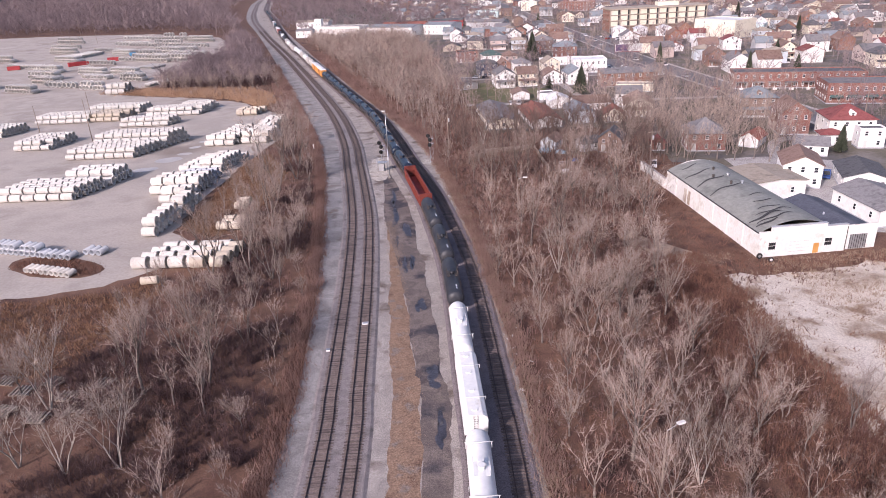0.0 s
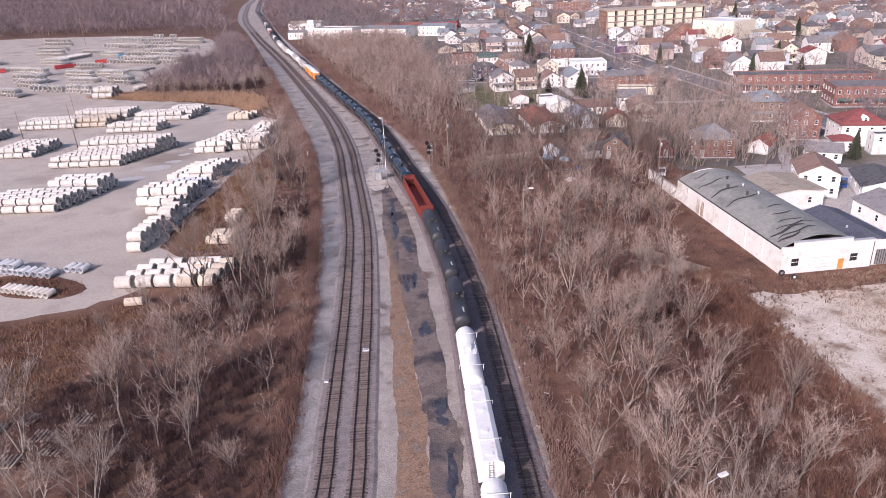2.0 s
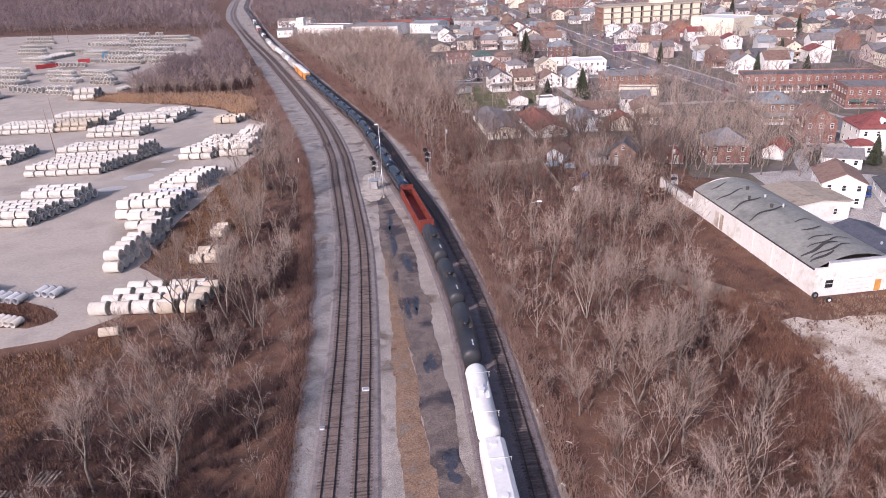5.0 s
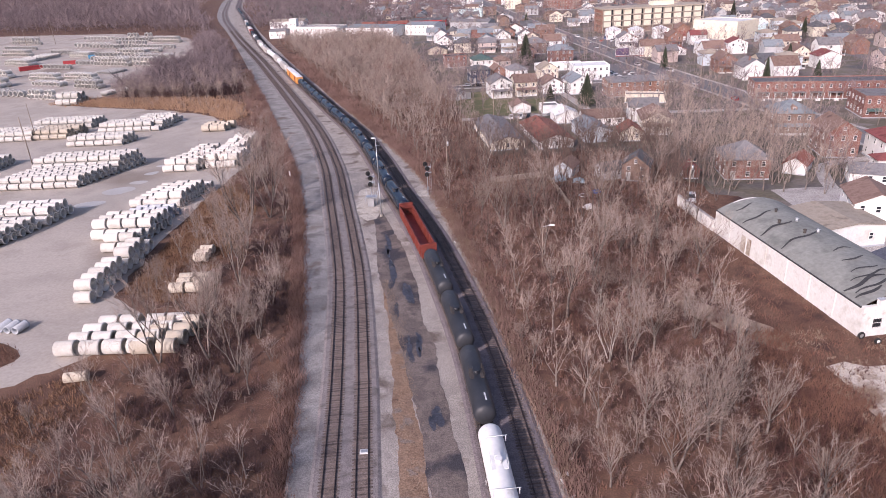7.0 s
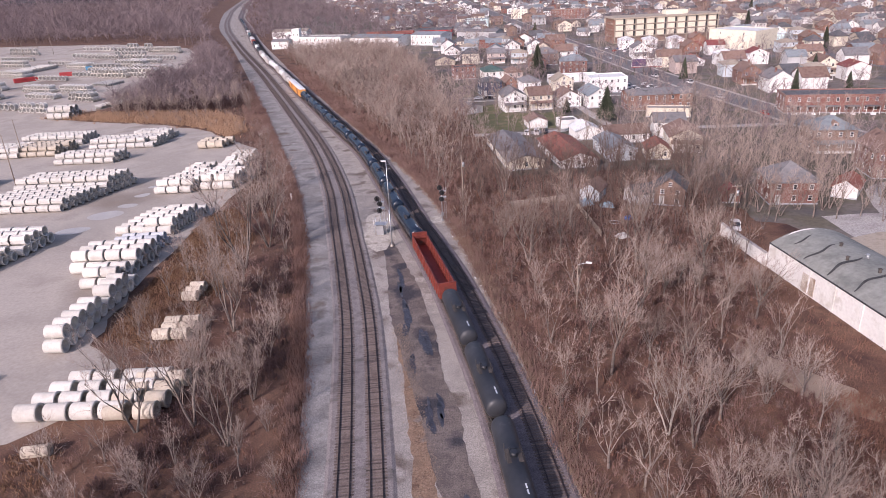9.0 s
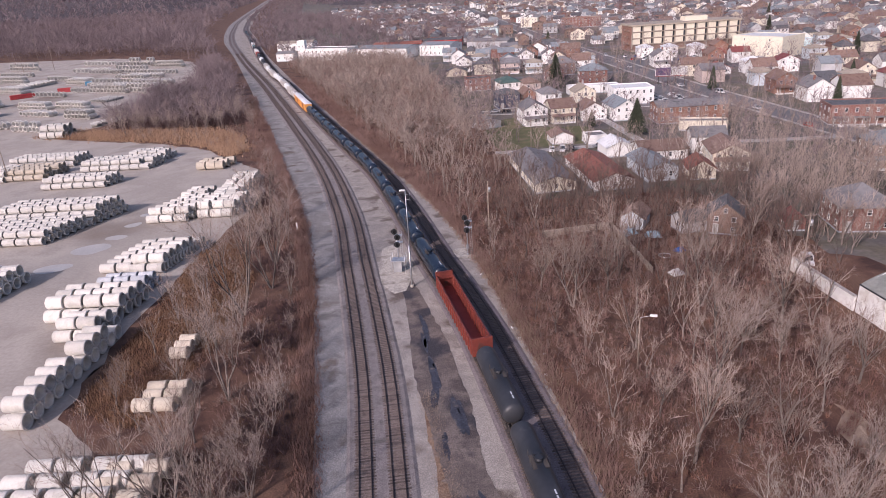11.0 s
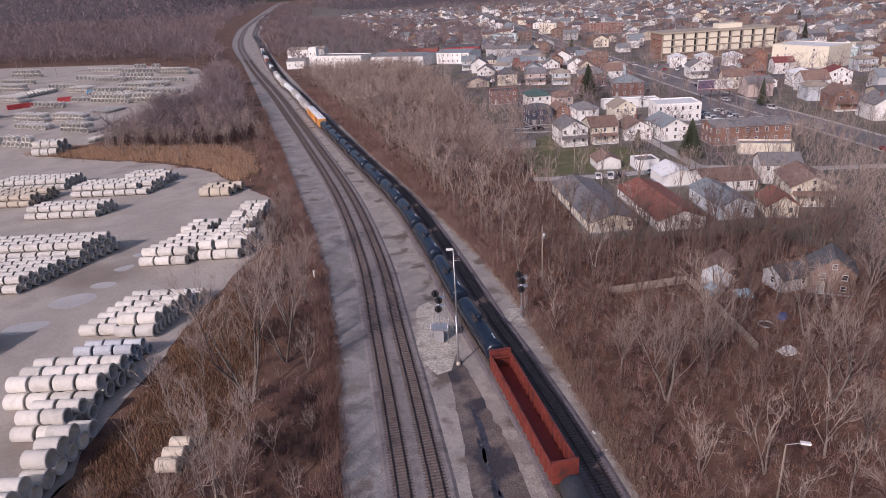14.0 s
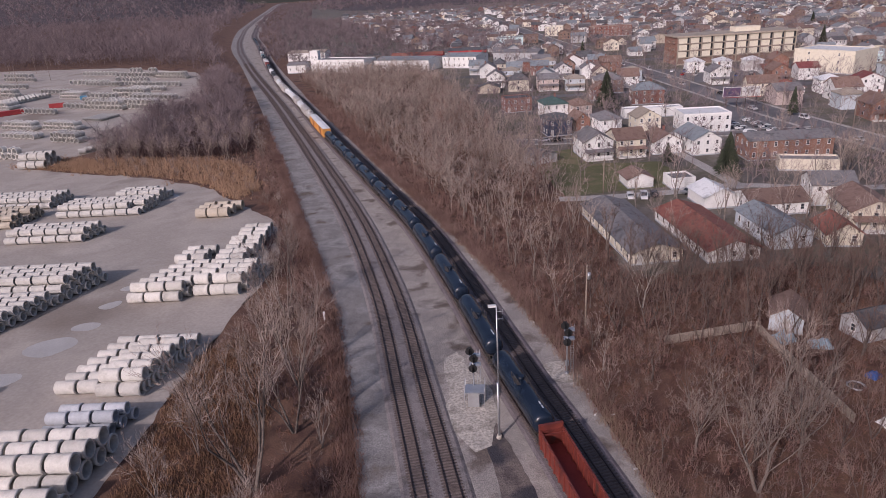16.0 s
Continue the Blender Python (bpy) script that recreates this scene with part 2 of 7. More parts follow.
for key, a, b_ in (("roof_grey", (0.15, 0.145, 0.15), (0.23, 0.22, 0.225)), ("roof_dark", (0.07, 0.07, 0.078), (0.12, 0.12, 0.128)), ("roof_brown", (0.17, 0.105, 0.085), (0.24, 0.16, 0.13)), ("roof_red", (0.22, 0.075, 0.058), (0.31, 0.12, 0.09)),
                   ("roof_maroon", (0.17, 0.045, 0.045), (0.23, 0.075, 0.07)), ("roof_tan", (0.30, 0.25, 0.20), (0.38, 0.33, 0.27)), ("roof_slate", (0.17, 0.195, 0.22), (0.25, 0.28, 0.30)), ("roof_green", (0.045, 0.085, 0.08), (0.075, 0.125, 0.115)), ("roof_white", (0.62, 0.63, 0.64), (0.74, 0.75, 0.76))):
    M[key] = material(key + "_shingle", [a, b_, a], 0.5, 0.9, bump=0.5, fine=5.0, world_space=False, vary=0.12, spots=(tuple(v * 0.7 for v in a), 0.35, 0.02))
M["membrane"] = material("grey_roofing_felt", [(0.165, 0.172, 0.160), (0.265, 0.270, 0.248), (0.21, 0.215, 0.20)], 0.12, 0.85, bump=0.2, fine=1.5, grain_range=(0.85, 1.12))
M["seam"] = material("black_tar_seam", [(0.03, 0.03, 0.032), (0.06, 0.06, 0.062)], 0.6, 0.8)
M["glass"] = material("dark_window_glass", [(0.02, 0.024, 0.03), (0.05, 0.055, 0.065)], 0.4, 0.12, world_space=False, vary=0.4)
M["trim"] = material("white_trim", [(0.70, 0.69, 0.67), (0.80, 0.79, 0.77)], 0.8, 0.6)
M["door"] = material("painted_door", [(0.46, 0.44, 0.42), (0.56, 0.54, 0.51)], 0.6, 0.6, vary=0.3)
M["orange_door"] = material("orange_plywood", [(0.55, 0.27, 0.07), (0.64, 0.34, 0.10)], 0.7, 0.8)
# black paint with the sky's bluish sheen put in as a navy tint
M["tank_black"] = material("blue_sheen_black_tank_paint", [(0.008, 0.014, 0.027), (0.016, 0.026, 0.046)], 0.25, 0.22, fine=1.5, world_space=False)
M["tank_soot"] = material("sooty_black_tank_paint", [(0.022, 0.024, 0.030), (0.045, 0.047, 0.055)], 0.3, 0.5, fine=1.5, spots=((0.085, 0.082, 0.085), 0.4, 0.0), world_space=False)
M["tank_white"] = material("white_tank_paint", [(0.74, 0.75, 0.74), (0.82, 0.82, 0.80)], 0.3, 0.45, fine=1.5, world_space=False, spots=((0.52, 0.49, 0.44), 0.35, -0.02))
M["tank_tan"] = material("dusty_white_tank_paint", [(0.42, 0.39, 0.36), (0.60, 0.57, 0.53)], 0.3, 0.6, fine=1.5, world_space=False, spots=((0.27, 0.22, 0.19), 0.35, 0.0))
M["tank_brown"] = material("brown_tank_paint", [(0.20, 0.115, 0.085), (0.29, 0.175, 0.125)], 0.3, 0.6, fine=1.5, world_space=False)
M["car_red"] = material("red_oxide_paint", [(0.145, 0.028, 0.021), (0.205, 0.042, 0.029), (0.12, 0.025, 0.02)], 0.3, 0.65, fine=2.0, world_space=False, spots=((0.08, 0.034, 0.028), 0.5, 0.04))
M["car_maroon"] = material("maroon_car_paint", [(0.22, 0.035, 0.03), (0.30, 0.055, 0.045)], 0.3, 0.6, fine=2.0, world_space=False)
M["car_yellow"] = material("yellow_orange_car_paint", [(0.58, 0.27, 0.065), (0.70, 0.35, 0.10)], 0.3, 0.55, fine=2.0, world_space=False, spots=((0.36, 0.18, 0.07), 0.5, 0.0))
M["car_blue"] = material("blue_loco_paint", [(0.08, 0.17, 0.21), (0.13, 0.25, 0.30)], 0.4, 0.5, world_space=False)
M["undercar"] = material("dusty_running_gear", [(0.045, 0.038, 0.034), (0.085, 0.072, 0.064)], 0.8, 0.75, world_space=False)
M["marking"] = material("white_stencil_paint", [(0.75, 0.76, 0.76), (0.82, 0.82, 0.82)], 1.0, 0.5, world_space=False)
M["galv"] = material("galvanised_steel", [(0.46, 0.47, 0.49), (0.58, 0.59, 0.61)], 0.7, 0.4, 0.7, world_space=False)
M["black_metal"] = material("black_signal_metal", [(0.012, 0.012, 0.013), (0.025, 0.025, 0.027)], 1.0, 0.55, world_space=False)
M["wood_pole"] = material("weathered_pole_wood", [(0.22, 0.17, 0.135), (0.33, 0.27, 0.22)], 0.9, 0.9, bump=0.4, fine=8.0)
M["fence"] = material("weathered_fence_boards", [(0.27, 0.22, 0.18), (0.38, 0.32, 0.27)], 0.4, 0.9, bump=0.4, fine=5.0, vary=0.15)
M["tarp_blue"] = material("faded_blue_tarpaulin", [(0.20, 0.33, 0.42), (0.34, 0.47, 0.55), (0.27, 0.40, 0.48)], 0.5, 0.55, bump=0.3, fine=3.0)
M["red_paint"] = material("red_container_paint", [(0.36, 0.04, 0.045), (0.46, 0.065, 0.065)], 0.4, 0.6, world_space=False)
M["blue_paint"] = material("blue_container_paint", [(0.045, 0.19, 0.32), (0.07, 0.26, 0.42)], 0.4, 0.6, world_space=False)
M["tyre"] = material("black_rubber", [(0.015, 0.015, 0.015), (0.03, 0.03, 0.03)], 1.0, 0.8, world_space=False)
for key, c in (("auto_white", (0.72, 0.72, 0.72)), ("auto_grey", (0.22, 0.23, 0.24)), ("auto_black", (0.02, 0.02, 0.024)), ("auto_red", (0.35, 0.03, 0.03)), ("auto_blue", (0.05, 0.10, 0.28)), ("auto_silver", (0.45, 0.46, 0.48))):
    M[key] = material(key + "_paint", [c, tuple(v * 1.15 for v in c)], 0.8, 0.25, world_space=False)
M["board_dark"] = material("dark_poster", [(0.05, 0.055, 0.11), (0.16, 0.08, 0.15)], 0.5, 0.6, world_space=False)
M["board_light"] = material("pale_poster", [(0.55, 0.58, 0.60), (0.68, 0.66, 0.62)], 0.5, 0.6, world_space=False)


# ---------------------------------------------------------------- geometry helpers
class Geo:
    """Collects verts and faces for one mesh."""

    def __init__(self):
        self.v, self.f, self.smooth = [], [], []

    def add(self, verts, faces, smooth=False):
        o = len(self.v)
        self.v += [tuple(p) for p in verts]
        self.f += [tuple(i + o for i in f) for f in faces]
        self.smooth += [smooth] * len(faces)
        return self

    def box(self, x0, y0, z0, x1, y1, z1):
        v = [(x, y, z) for z in (z0, z1) for y in (y0, y1) for x in (x0, x1)]
        return self.add(v, [(0, 2, 3, 1), (4, 5, 7, 6), (0, 1, 5, 4), (1, 3, 7, 5), (3, 2, 6, 7), (2, 0, 4, 6)])

    def tube(self, a, b, r0, r1=None, sides=8, caps=True, smooth=True):
        r1 = r0 if r1 is None else r1
        a, b = Vector(a), Vector(b)
        d = (b - a).normalized()
        u = d.orthogonal().normalized()
        w = d.cross(u)
        ring = lambda c, r: [c + (u * math.cos(k * math.tau / sides) + w * math.sin(k * math.tau / sides)) * r for k in range(sides)]
        self.add(ring(a, r0) + ring(b, r1), [(k, (k + 1) % sides, sides + (k + 1) % sides, sides + k) for k in range(sides)], smooth)
        if caps:
            o = len(self.v) - 2 * sides
            self.f += [tuple(o + k for k in reversed(range(sides))), tuple(o + sides + k for k in range(sides))]
            self.smooth += [False, False]
        return self

    def lathe_y(self, profile, cx, cz, sides=20):
        """profile: (y, radius) from end to end, turned about the y axis through (cx, cz)."""
        v, f = [], []
        for y, r in profile:
            v += [(cx + r * math.cos(k * math.tau / sides), y, cz + r * math.sin(k * math.tau / sides)) for k in range(sides)]
        for i in range(len(profile) - 1):
            for k in range(sides):
                a, b = i * sides + k, i * sides + (k + 1) % sides
                f.append((a, a + sides, b + sides, b))
        return self.add(v, f, True)

    def prism(self, section, y0, y1, smooth=False):
        """section: (x, z) outline, pushed from y0 to y1."""
        n = len(section)
        v = [(x, y0, z) for x, z in section] + [(x, y1, z) for x, z in section]
        f = [(k, (k + 1) % n, n + (k + 1) % n, n + k) for k in range(n)]
        self.add(v, f, smooth)
        o = len(self.v) - 2 * n
        self.f += [tuple(o + k for k in reversed(range(n))), tuple(o + n + k for k in range(n))]
        self.smooth += [False, False]
        return self

    def mesh(self, name, mat):
        me = bpy.data.meshes.new(name)
        me.from_pydata(self.v, [], self.f)
        me.polygons.foreach_set("use_smooth", self.smooth)
        for m in mat if isinstance(mat, (list, tuple)) else [mat]:
            me.materials.append(m)
        me.update()
        return me


def part(name, geo, mat, parent, label="", at=None):
    ob = new(name, geo if isinstance(geo, bpy.types.Mesh) else geo.mesh(name, mat))
    ob.parent = parent
    if at is not None:
        ob.matrix_basis = at
    return tagged(ob, label)


def thing(name, label, category, group="", m=None):
    ob = tagged(new(name), label, category, group)
    if m is not None:
        ob.matrix_basis = m
    return ob


def raw_mesh(name, verts, tris, mat, smooth=False):
    """A mesh of triangles from arrays."""
    me = bpy.data.meshes.new(name)
    n, k = len(verts), len(tris)
    me.vertices.add(n)
    me.vertices.foreach_set("co", np.ascontiguousarray(verts, dtype=np.float32).ravel())
    me.loops.add(3 * k)
    me.loops.foreach_set("vertex_index", np.ascontiguousarray(tris, dtype=np.int32).ravel())
    me.polygons.add(k)
    me.polygons.foreach_set("loop_start", np.arange(0, 3 * k, 3, dtype=np.int32))
    me.polygons.foreach_set("use_smooth", np.full(k, smooth))
    me.materials.append(mat)
    me.update(calc_edges=True)
    return me


def curve(points, step=4.0):
    """An even polyline on a Catmull-Rom curve through (x, y) points, with arc lengths."""
    p = [np.array(q, float) for q in points]
    p = [2 * p[0] - p[1]] + p + [2 * p[-1] - p[-2]]
    out = []
    for i in range(1, len(p) - 2):
        for t in np.linspace(0, 1, 24, endpoint=False):
            out.append(0.5 * (2 * p[i] + (p[i + 1] - p[i - 1]) * t + (2 * p[i - 1] - 5 * p[i] + 4 * p[i + 1] - p[i + 2]) * t ** 2 + (3 * p[i] - p[i - 1] - 3 * p[i + 1] + p[i + 2]) * t ** 3))
    out.append(p[-2])
    out = np.array(out)
    s = np.r_[0, np.cumsum(np.hypot(*np.diff(out, axis=0).T))]
    g = np.arange(0, s[-1], step)
    return np.c_[np.interp(g, s, out[:, 0]), np.interp(g, s, out[:, 1])]


class Line:
    """A plan curve that can be asked for its place and heading at an arc length."""

    def __init__(self, points):
        self.p = curve(points, 1.0)

    def at(self, s, off=0.0):
        s = min(max(s, 0.0), len(self.p) - 2.01)
        i = int(s)
        d = self.p[i + 1] - self.p[i]
        d = d / np.hypot(*d)
        q = self.p[i] + d * (s - i)
        return q[0] + d[1] * off, q[1] - d[0] * off, math.atan2(-d[0], d[1])

    def offset(self, off):
        d = np.gradient(self.p, axis=0)
        d /= np.hypot(*d.T)[:, None]
        return self.p + np.c_[d[:, 1], -d[:, 0]] * off

    def s_at_y(self, y):
        return float(np.interp(y, self.p[:, 1], np.arange(len(self.p))))


def ribbon(name, left, right, z, mat, label, step=3, skirt=0.0):
    """A strip of ground between two plan lines of equal count, with sloped shoulders where skirt is given."""
    left, right = left[::step], right[::step]
    n = len(left)
    rows = [np.c_[left, np.full(n, z)], np.c_[right, np.full(n, z)]]
    if skirt:
        d = right - left
        d = d / np.hypot(*d.T)[:, None]
        rows = [np.c_[left - d * skirt, np.full(n, -0.05)]] + rows + [np.c_[right + d * skirt, np.full(n, -0.05)]]
    v = np.concatenate(rows)
    f = []
    for k in range(len(rows) - 1):
        for i in range(n - 1):
            f.append((k * n + i, (k + 1) * n + i, (k + 1) * n + i + 1, k * n + i + 1))
    ob = new(name, Geo().add(v, f).mesh(name, mat))
    return tagged(ob, label, "ground", kind="structure")


def patch(name, outline, z, mat, label, ragged=0.6, category="ground"):
    """A flat sheet with an uneven edge."""
    pts = []
    for (x0, y0), (x1, y1) in zip(outline, outline[1:] + outline[:1]):
        k = max(1, int(math.hypot(x1 - x0, y1 - y0) / (2.5 if ragged > 0.4 else 1.0)))
        k = min(k, 60)
        for i in range(k):
            t = i / k
            x, y = x0 + (x1 - x0) * t, y0 + (y1 - y0) * t
            w = noise.noise_vector((x * 0.21, y * 0.21, 3.1))
            pts.append((x + w.x * ragged, y + w.y * ragged, z))
    bm = bmesh.new()
    face = bm.faces.new([bm.verts.new(p) for p in pts])
    bmesh.ops.triangulate(bm, faces=[face])
    me = bpy.data.meshes.new(name)
    bm.to_mesh(me)
    bm.free()
    me.flip_normals() if me.polygons[0].normal.z < 0 else None
    me.materials.append(mat)
    return tagged(new(name, me), label, category, kind="structure")


def inside(x, y, poly):
    hit = False
    for (x0, y0), (x1, y1) in zip(poly, poly[1:] + poly[:1]):
        if (y0 > y) != (y1 > y) and x < (x1 - x0) * (y - y0) / (y1 - y0) + x0:
            hit = not hit
    return hit


def oval(cx, cy, rx, ry, turn=0.0, n=18):
    c, s = math.cos(turn), math.sin(turn)
    return [(cx + rx * math.cos(k * math.tau / n) * c - ry * math.sin(k * math.tau / n) * s, cy + rx * math.cos(k * math.tau / n) * s + ry * math.sin(k * math.tau / n) * c) for k in range(n)]


# ---------------------------------------------------------------- ground and railway bed
ground = tagged(new("ground", Geo().add([(-4800, -800, 0), (4800, -800, 0), (4800, 4900, 0), (-4800, 4900, 0)], [(0, 1, 2, 3)]).mesh("ground", M["ground"])),
                "brown leaf litter and dead grass on flat ground", "ground", kind="structure")

MAIN = Line([(-14, -160), (-14, -60), (-14, 31), (-14.6, 50), (-15.3, 66), (-16.4, 88), (-18.7, 119), (-21.3, 140), (-25.3, 167.5), (-31, 204), (-42.8, 256), (-65, 334), (-83, 395), (-104.5, 467),
             (-147, 603), (-188, 741), (-219, 850), (-258, 1005), (-302, 1207), (-340, 1392), (-452, 2027), (-569, 2725), (-685, 3400), (-829, 4350)])
SIDE = Line([(10.6, -160), (10.6, -60), (10.5, 28), (10.0, 48), (9.5, 64), (8.6, 85), (7.4, 99), (5.4, 115), (2.3, 136.3), (-1.3, 155), (-4.6, 170), (-7.3, 184), (-12, 208), (-19.6, 241), (-32, 281), (-47, 330), (-61.5, 377),
             (-87, 464), (-106, 524), (-149, 684), (-204, 901), (-256, 1100), (-290, 1262), (-322, 1420), (-436, 2040), (-553, 2725), (-668, 3400), (-812, 4350)])
TRACK_GAP, SIDE_GAP = 3.98, 4.7
left_edge = curve([(-19.8, -160), (-19.6, 33), (-19.6, 50), (-20.6, 67), (-22.3, 88), (-25.8, 120), (-33, 169), (-40.7, 206), (-55, 259), (-76, 336), (-113.5, 470), (-172, 672), (-226, 850), (-266, 1005), (-312, 1207), (-349, 1392), (-462, 2027), (-582, 2725), (-700, 3400), (-850, 4350)], 1.0)
right_edge = curve([(14, -160), (13.4, 31), (12.9, 48), (12.6, 63), (10.8, 84.5), (8.3, 115), (2.3, 162.5), (-4.1, 198), (-18.6, 249), (-42.5, 327), (-83.8, 466), (-145.8, 686), (-200.5, 903), (-253, 1105), (-284, 1266), (-316, 1425), (-430, 2045), (-543, 2725), (-655, 3400), (-795, 4350)], 1.0)


def match(a, b):
    """Two lines resampled at the same values of y."""
    ys = np.arange(-160, 4340, 3.0)
    return np.c_[np.interp(ys, a[:, 1], a[:, 0]), ys], np.c_[np.interp(ys, b[:, 1], b[:, 0]), ys]


def span(line, y0, y1):
    return line[(line[:, 1] >= y0) & (line[:, 1] <= y1)]


ribbon("railway_bed", *match(left_edge, right_edge), 0.04, M["gravel"], "wide grey gravel bed under the railway", step=1)
ribbon("service_road", *match(left_edge + [0.3, 0], MAIN.offset(-2.2)), 0.055, M["service"], "pale gravel service road beside the tracks", step=1)
ribbon("ballast_shoulder", MAIN.offset(-1.9), MAIN.offset(TRACK_GAP + 1.9), 0.22, M["ballast"], "grey crushed-stone ballast under the double track", skirt=0.7)
ribbon("ballast_shoulder", SIDE.offset(-SIDE_GAP - 1.7), SIDE.offset(1.8), 0.20, M["dark_ballast"], "dark sooty ballast under the freight siding", skirt=0.7)
for line_, off_, key_ in ((MAIN, 0.0, "rust_bed"), (MAIN, TRACK_GAP, "rust_bed"), (SIDE, 0.0, "dark_bed"), (SIDE, -SIDE_GAP, "dark_bed")):
    ribbon("track_bed", line_.offset(off_ - 1.1), line_.offset(off_ + 1.1), 0.235, M[key_], "oily brown ballast between the rails")
gl = curve([(-5.6, -160), (-5.4, 30), (-6.4, 57), (-8.0, 87), (-9.5, 108), (-11, 125)], 1.0)
gr = curve([(-1.2, -160), (-1.3, 30), (-2.5, 56), (-5.0, 82), (-7.2, 105), (-10, 125)], 1.0)
ys = np.arange(-160, 124, 3.0)
ys = np.arange(-160, 124, 1.0)
rough = np.array([[noise.noise((y * 0.12, 1.0, 0)) * 0.9 + noise.noise((y * 0.6, 1.0, 0)) * 0.5, noise.noise((y * 0.12, 7.0, 0)) * 0.6 + noise.noise((y * 0.6, 7.0, 0)) * 0.4] for y in ys])
ribbon("weed_strip", np.c_[np.interp(ys, gl[:, 1], gl[:, 0]) + rough[:, 0], ys], np.c_[np.interp(ys, gr[:, 1], gr[:, 0]) + rough[:, 1], ys], 0.065, M["grass_strip"], "strip of dry brown weeds between the tracks", step=1)
dl = curve([(-1.2, -160), (-1.3, 30), (-2.5, 56), (-5.0, 82), (-8.4, 105), (-11.5, 125), (-13, 150), (-17, 176)], 1.0)
dr = curve([(3.2, -160), (3.0, 30), (2.0, 56), (0.2, 82), (-2.4, 105), (-4.2, 125), (-9, 150), (-15.6, 176)], 1.0)
ys = np.arange(-160, 174, 1.0)
rough = np.array([[noise.noise((y * 0.10, 11.0, 0)) * 0.5 + noise.noise((y * 0.6, 12.0, 0)) * 0.35, noise.noise((y * 0.10, 17.0, 0)) * 0.9 + noise.noise((y * 0.6, 18.0, 0)) * 0.4 - 0.5] for y in ys])
ribbon("dirt_track", np.c_[np.interp(ys, dl[:, 1], dl[:, 0]) + rough[:, 0], ys], np.c_[np.interp(ys, dr[:, 1], dr[:, 0]) + rough[:, 1], ys], 0.07, M["dirt"], "dark rutted dirt track beside the siding", step=1)
srng = random.Random(8)
layer = 0
for cx, cy, rx, ry in ((1.4, 41, 0.9, 3.6), (0.2, 53, 0.9, 3.4), (-1.9, 77, 0.8, 3.4), (-5.5, 94.5, 0.6, 3.6), (-4.0, 95.5, 0.5, 3.6), (-8.8, 122, 0.7, 7.0), (-5.4, 113, 0.7, 5.0), (-7.6, 108, 0.4, 3.5), (-9.8, 137, 0.5, 6)):
    for k in range(7):
        layer += 1
        sx, sy = cx + srng.uniform(-rx, rx) * 0.7, cy + srng.uniform(-ry, ry) * 0.7
        patch("coal_spill", oval(sx, sy, rx * srng.uniform(0.35, 0.75), ry * srng.uniform(0.25, 0.6), 0.10 + srng.uniform(-0.1, 0.1), 14), 0.085 + 0.004 * (layer % 6), M["spill"], "black spill of wet coal on the dirt, tinted blue for reflected sky", ragged=0.35)
patch("signal_pad", [(-17.6, 158), (-14.5, 153), (-12.2, 155), (-11, 161), (-11.8, 167), (-13.5, 174), (-16, 179), (-18.6, 176), (-18.4, 166)], 0.095, M["pad"], "pale crushed limestone pad round the signal", ragged=1.8)
patch("signal_pad", oval(-0.6, 170.5, 2.6, 3.4, 0.2), 0.095, M["pad"], "pale crushed limestone pad round the signal", ragged=0.9)


def track(line, off, y0, y1, label):
    """Two rails on ties; the ties of the nearest stretch are pieces of their own."""
    t = thing("railway_track", label, "railway track", "tracks")
    t["kind"] = "structure"
    s0, s1 = line.s_at_y(-140), line.s_at_y(2400)
    for side in (-0.755, 0.755):
        pts = line.offset(off + side)[int(s0):int(s1):2]
        d = np.gradient(pts, axis=0)
        d /= np.hypot(*d.T)[:, None]
        nrm = np.c_[d[:, 1], -d[:, 0]]
        section = [(-0.075, 0.27), (-0.02, 0.30), (-0.037, 0.42), (0.037, 0.42), (0.02, 0.30), (0.075, 0.27)]
        n = len(pts)
        v = np.concatenate([np.c_[pts + nrm * a, np.full(n, z)] for a, z in section])
        f = [(k * n + i, k * n + i + 1, (k + 1) * n + i + 1, (k + 1) * n + i) for k in range(5) for i in range(n - 1)]
        part("rail", Geo().add(v, f), M["rail"], t)
    tie = Geo().box(-1.3, -0.115, 0.12, 1.3, 0.115, 0.275).mesh("tie", M["tie"])
    rng = random.Random(int(off * 10) + len(label))
    a, b = line.s_at_y(y0), line.s_at_y(y1)
    for k in range(int((b - a) / 0.56)):
        x, y, h = line.at(a + k * 0.56 + rng.uniform(-0.04, 0.04), off + rng.uniform(-0.05, 0.05))
        part("tie", tie, None, t, at=Matrix.Translation((x, y, rng.uniform(-0.02, 0.012))) @ Matrix.Rotation(h + rng.uniform(-0.02, 0.02), 4, "Z"))
    g = Geo()
    spans = [(line.s_at_y(-100), a), (b, line.s_at_y(700))]
    for c, d in spans:
        for k in range(int((d - c) / 0.56)):
            x, y, h = line.at(c + k * 0.56, off)
            ux, uy = math.cos(h), math.sin(h)
            v = [(x + ux * i * 1.3 - uy * j * 0.115, y + uy * i * 1.3 + ux * j * 0.115, z) for z in (0.2, 0.27) for i, j in ((-1, -1), (1, -1), (1, 1), (-1, 1))]
            g.add(v, [(4, 5, 6, 7), (0, 1, 5, 4), (1, 2, 6, 5), (2, 3, 7, 6), (3, 0, 4, 7)])
    rest = part("far_ties", g, M["tie"], t)
    rest["kind"] = "stuff"


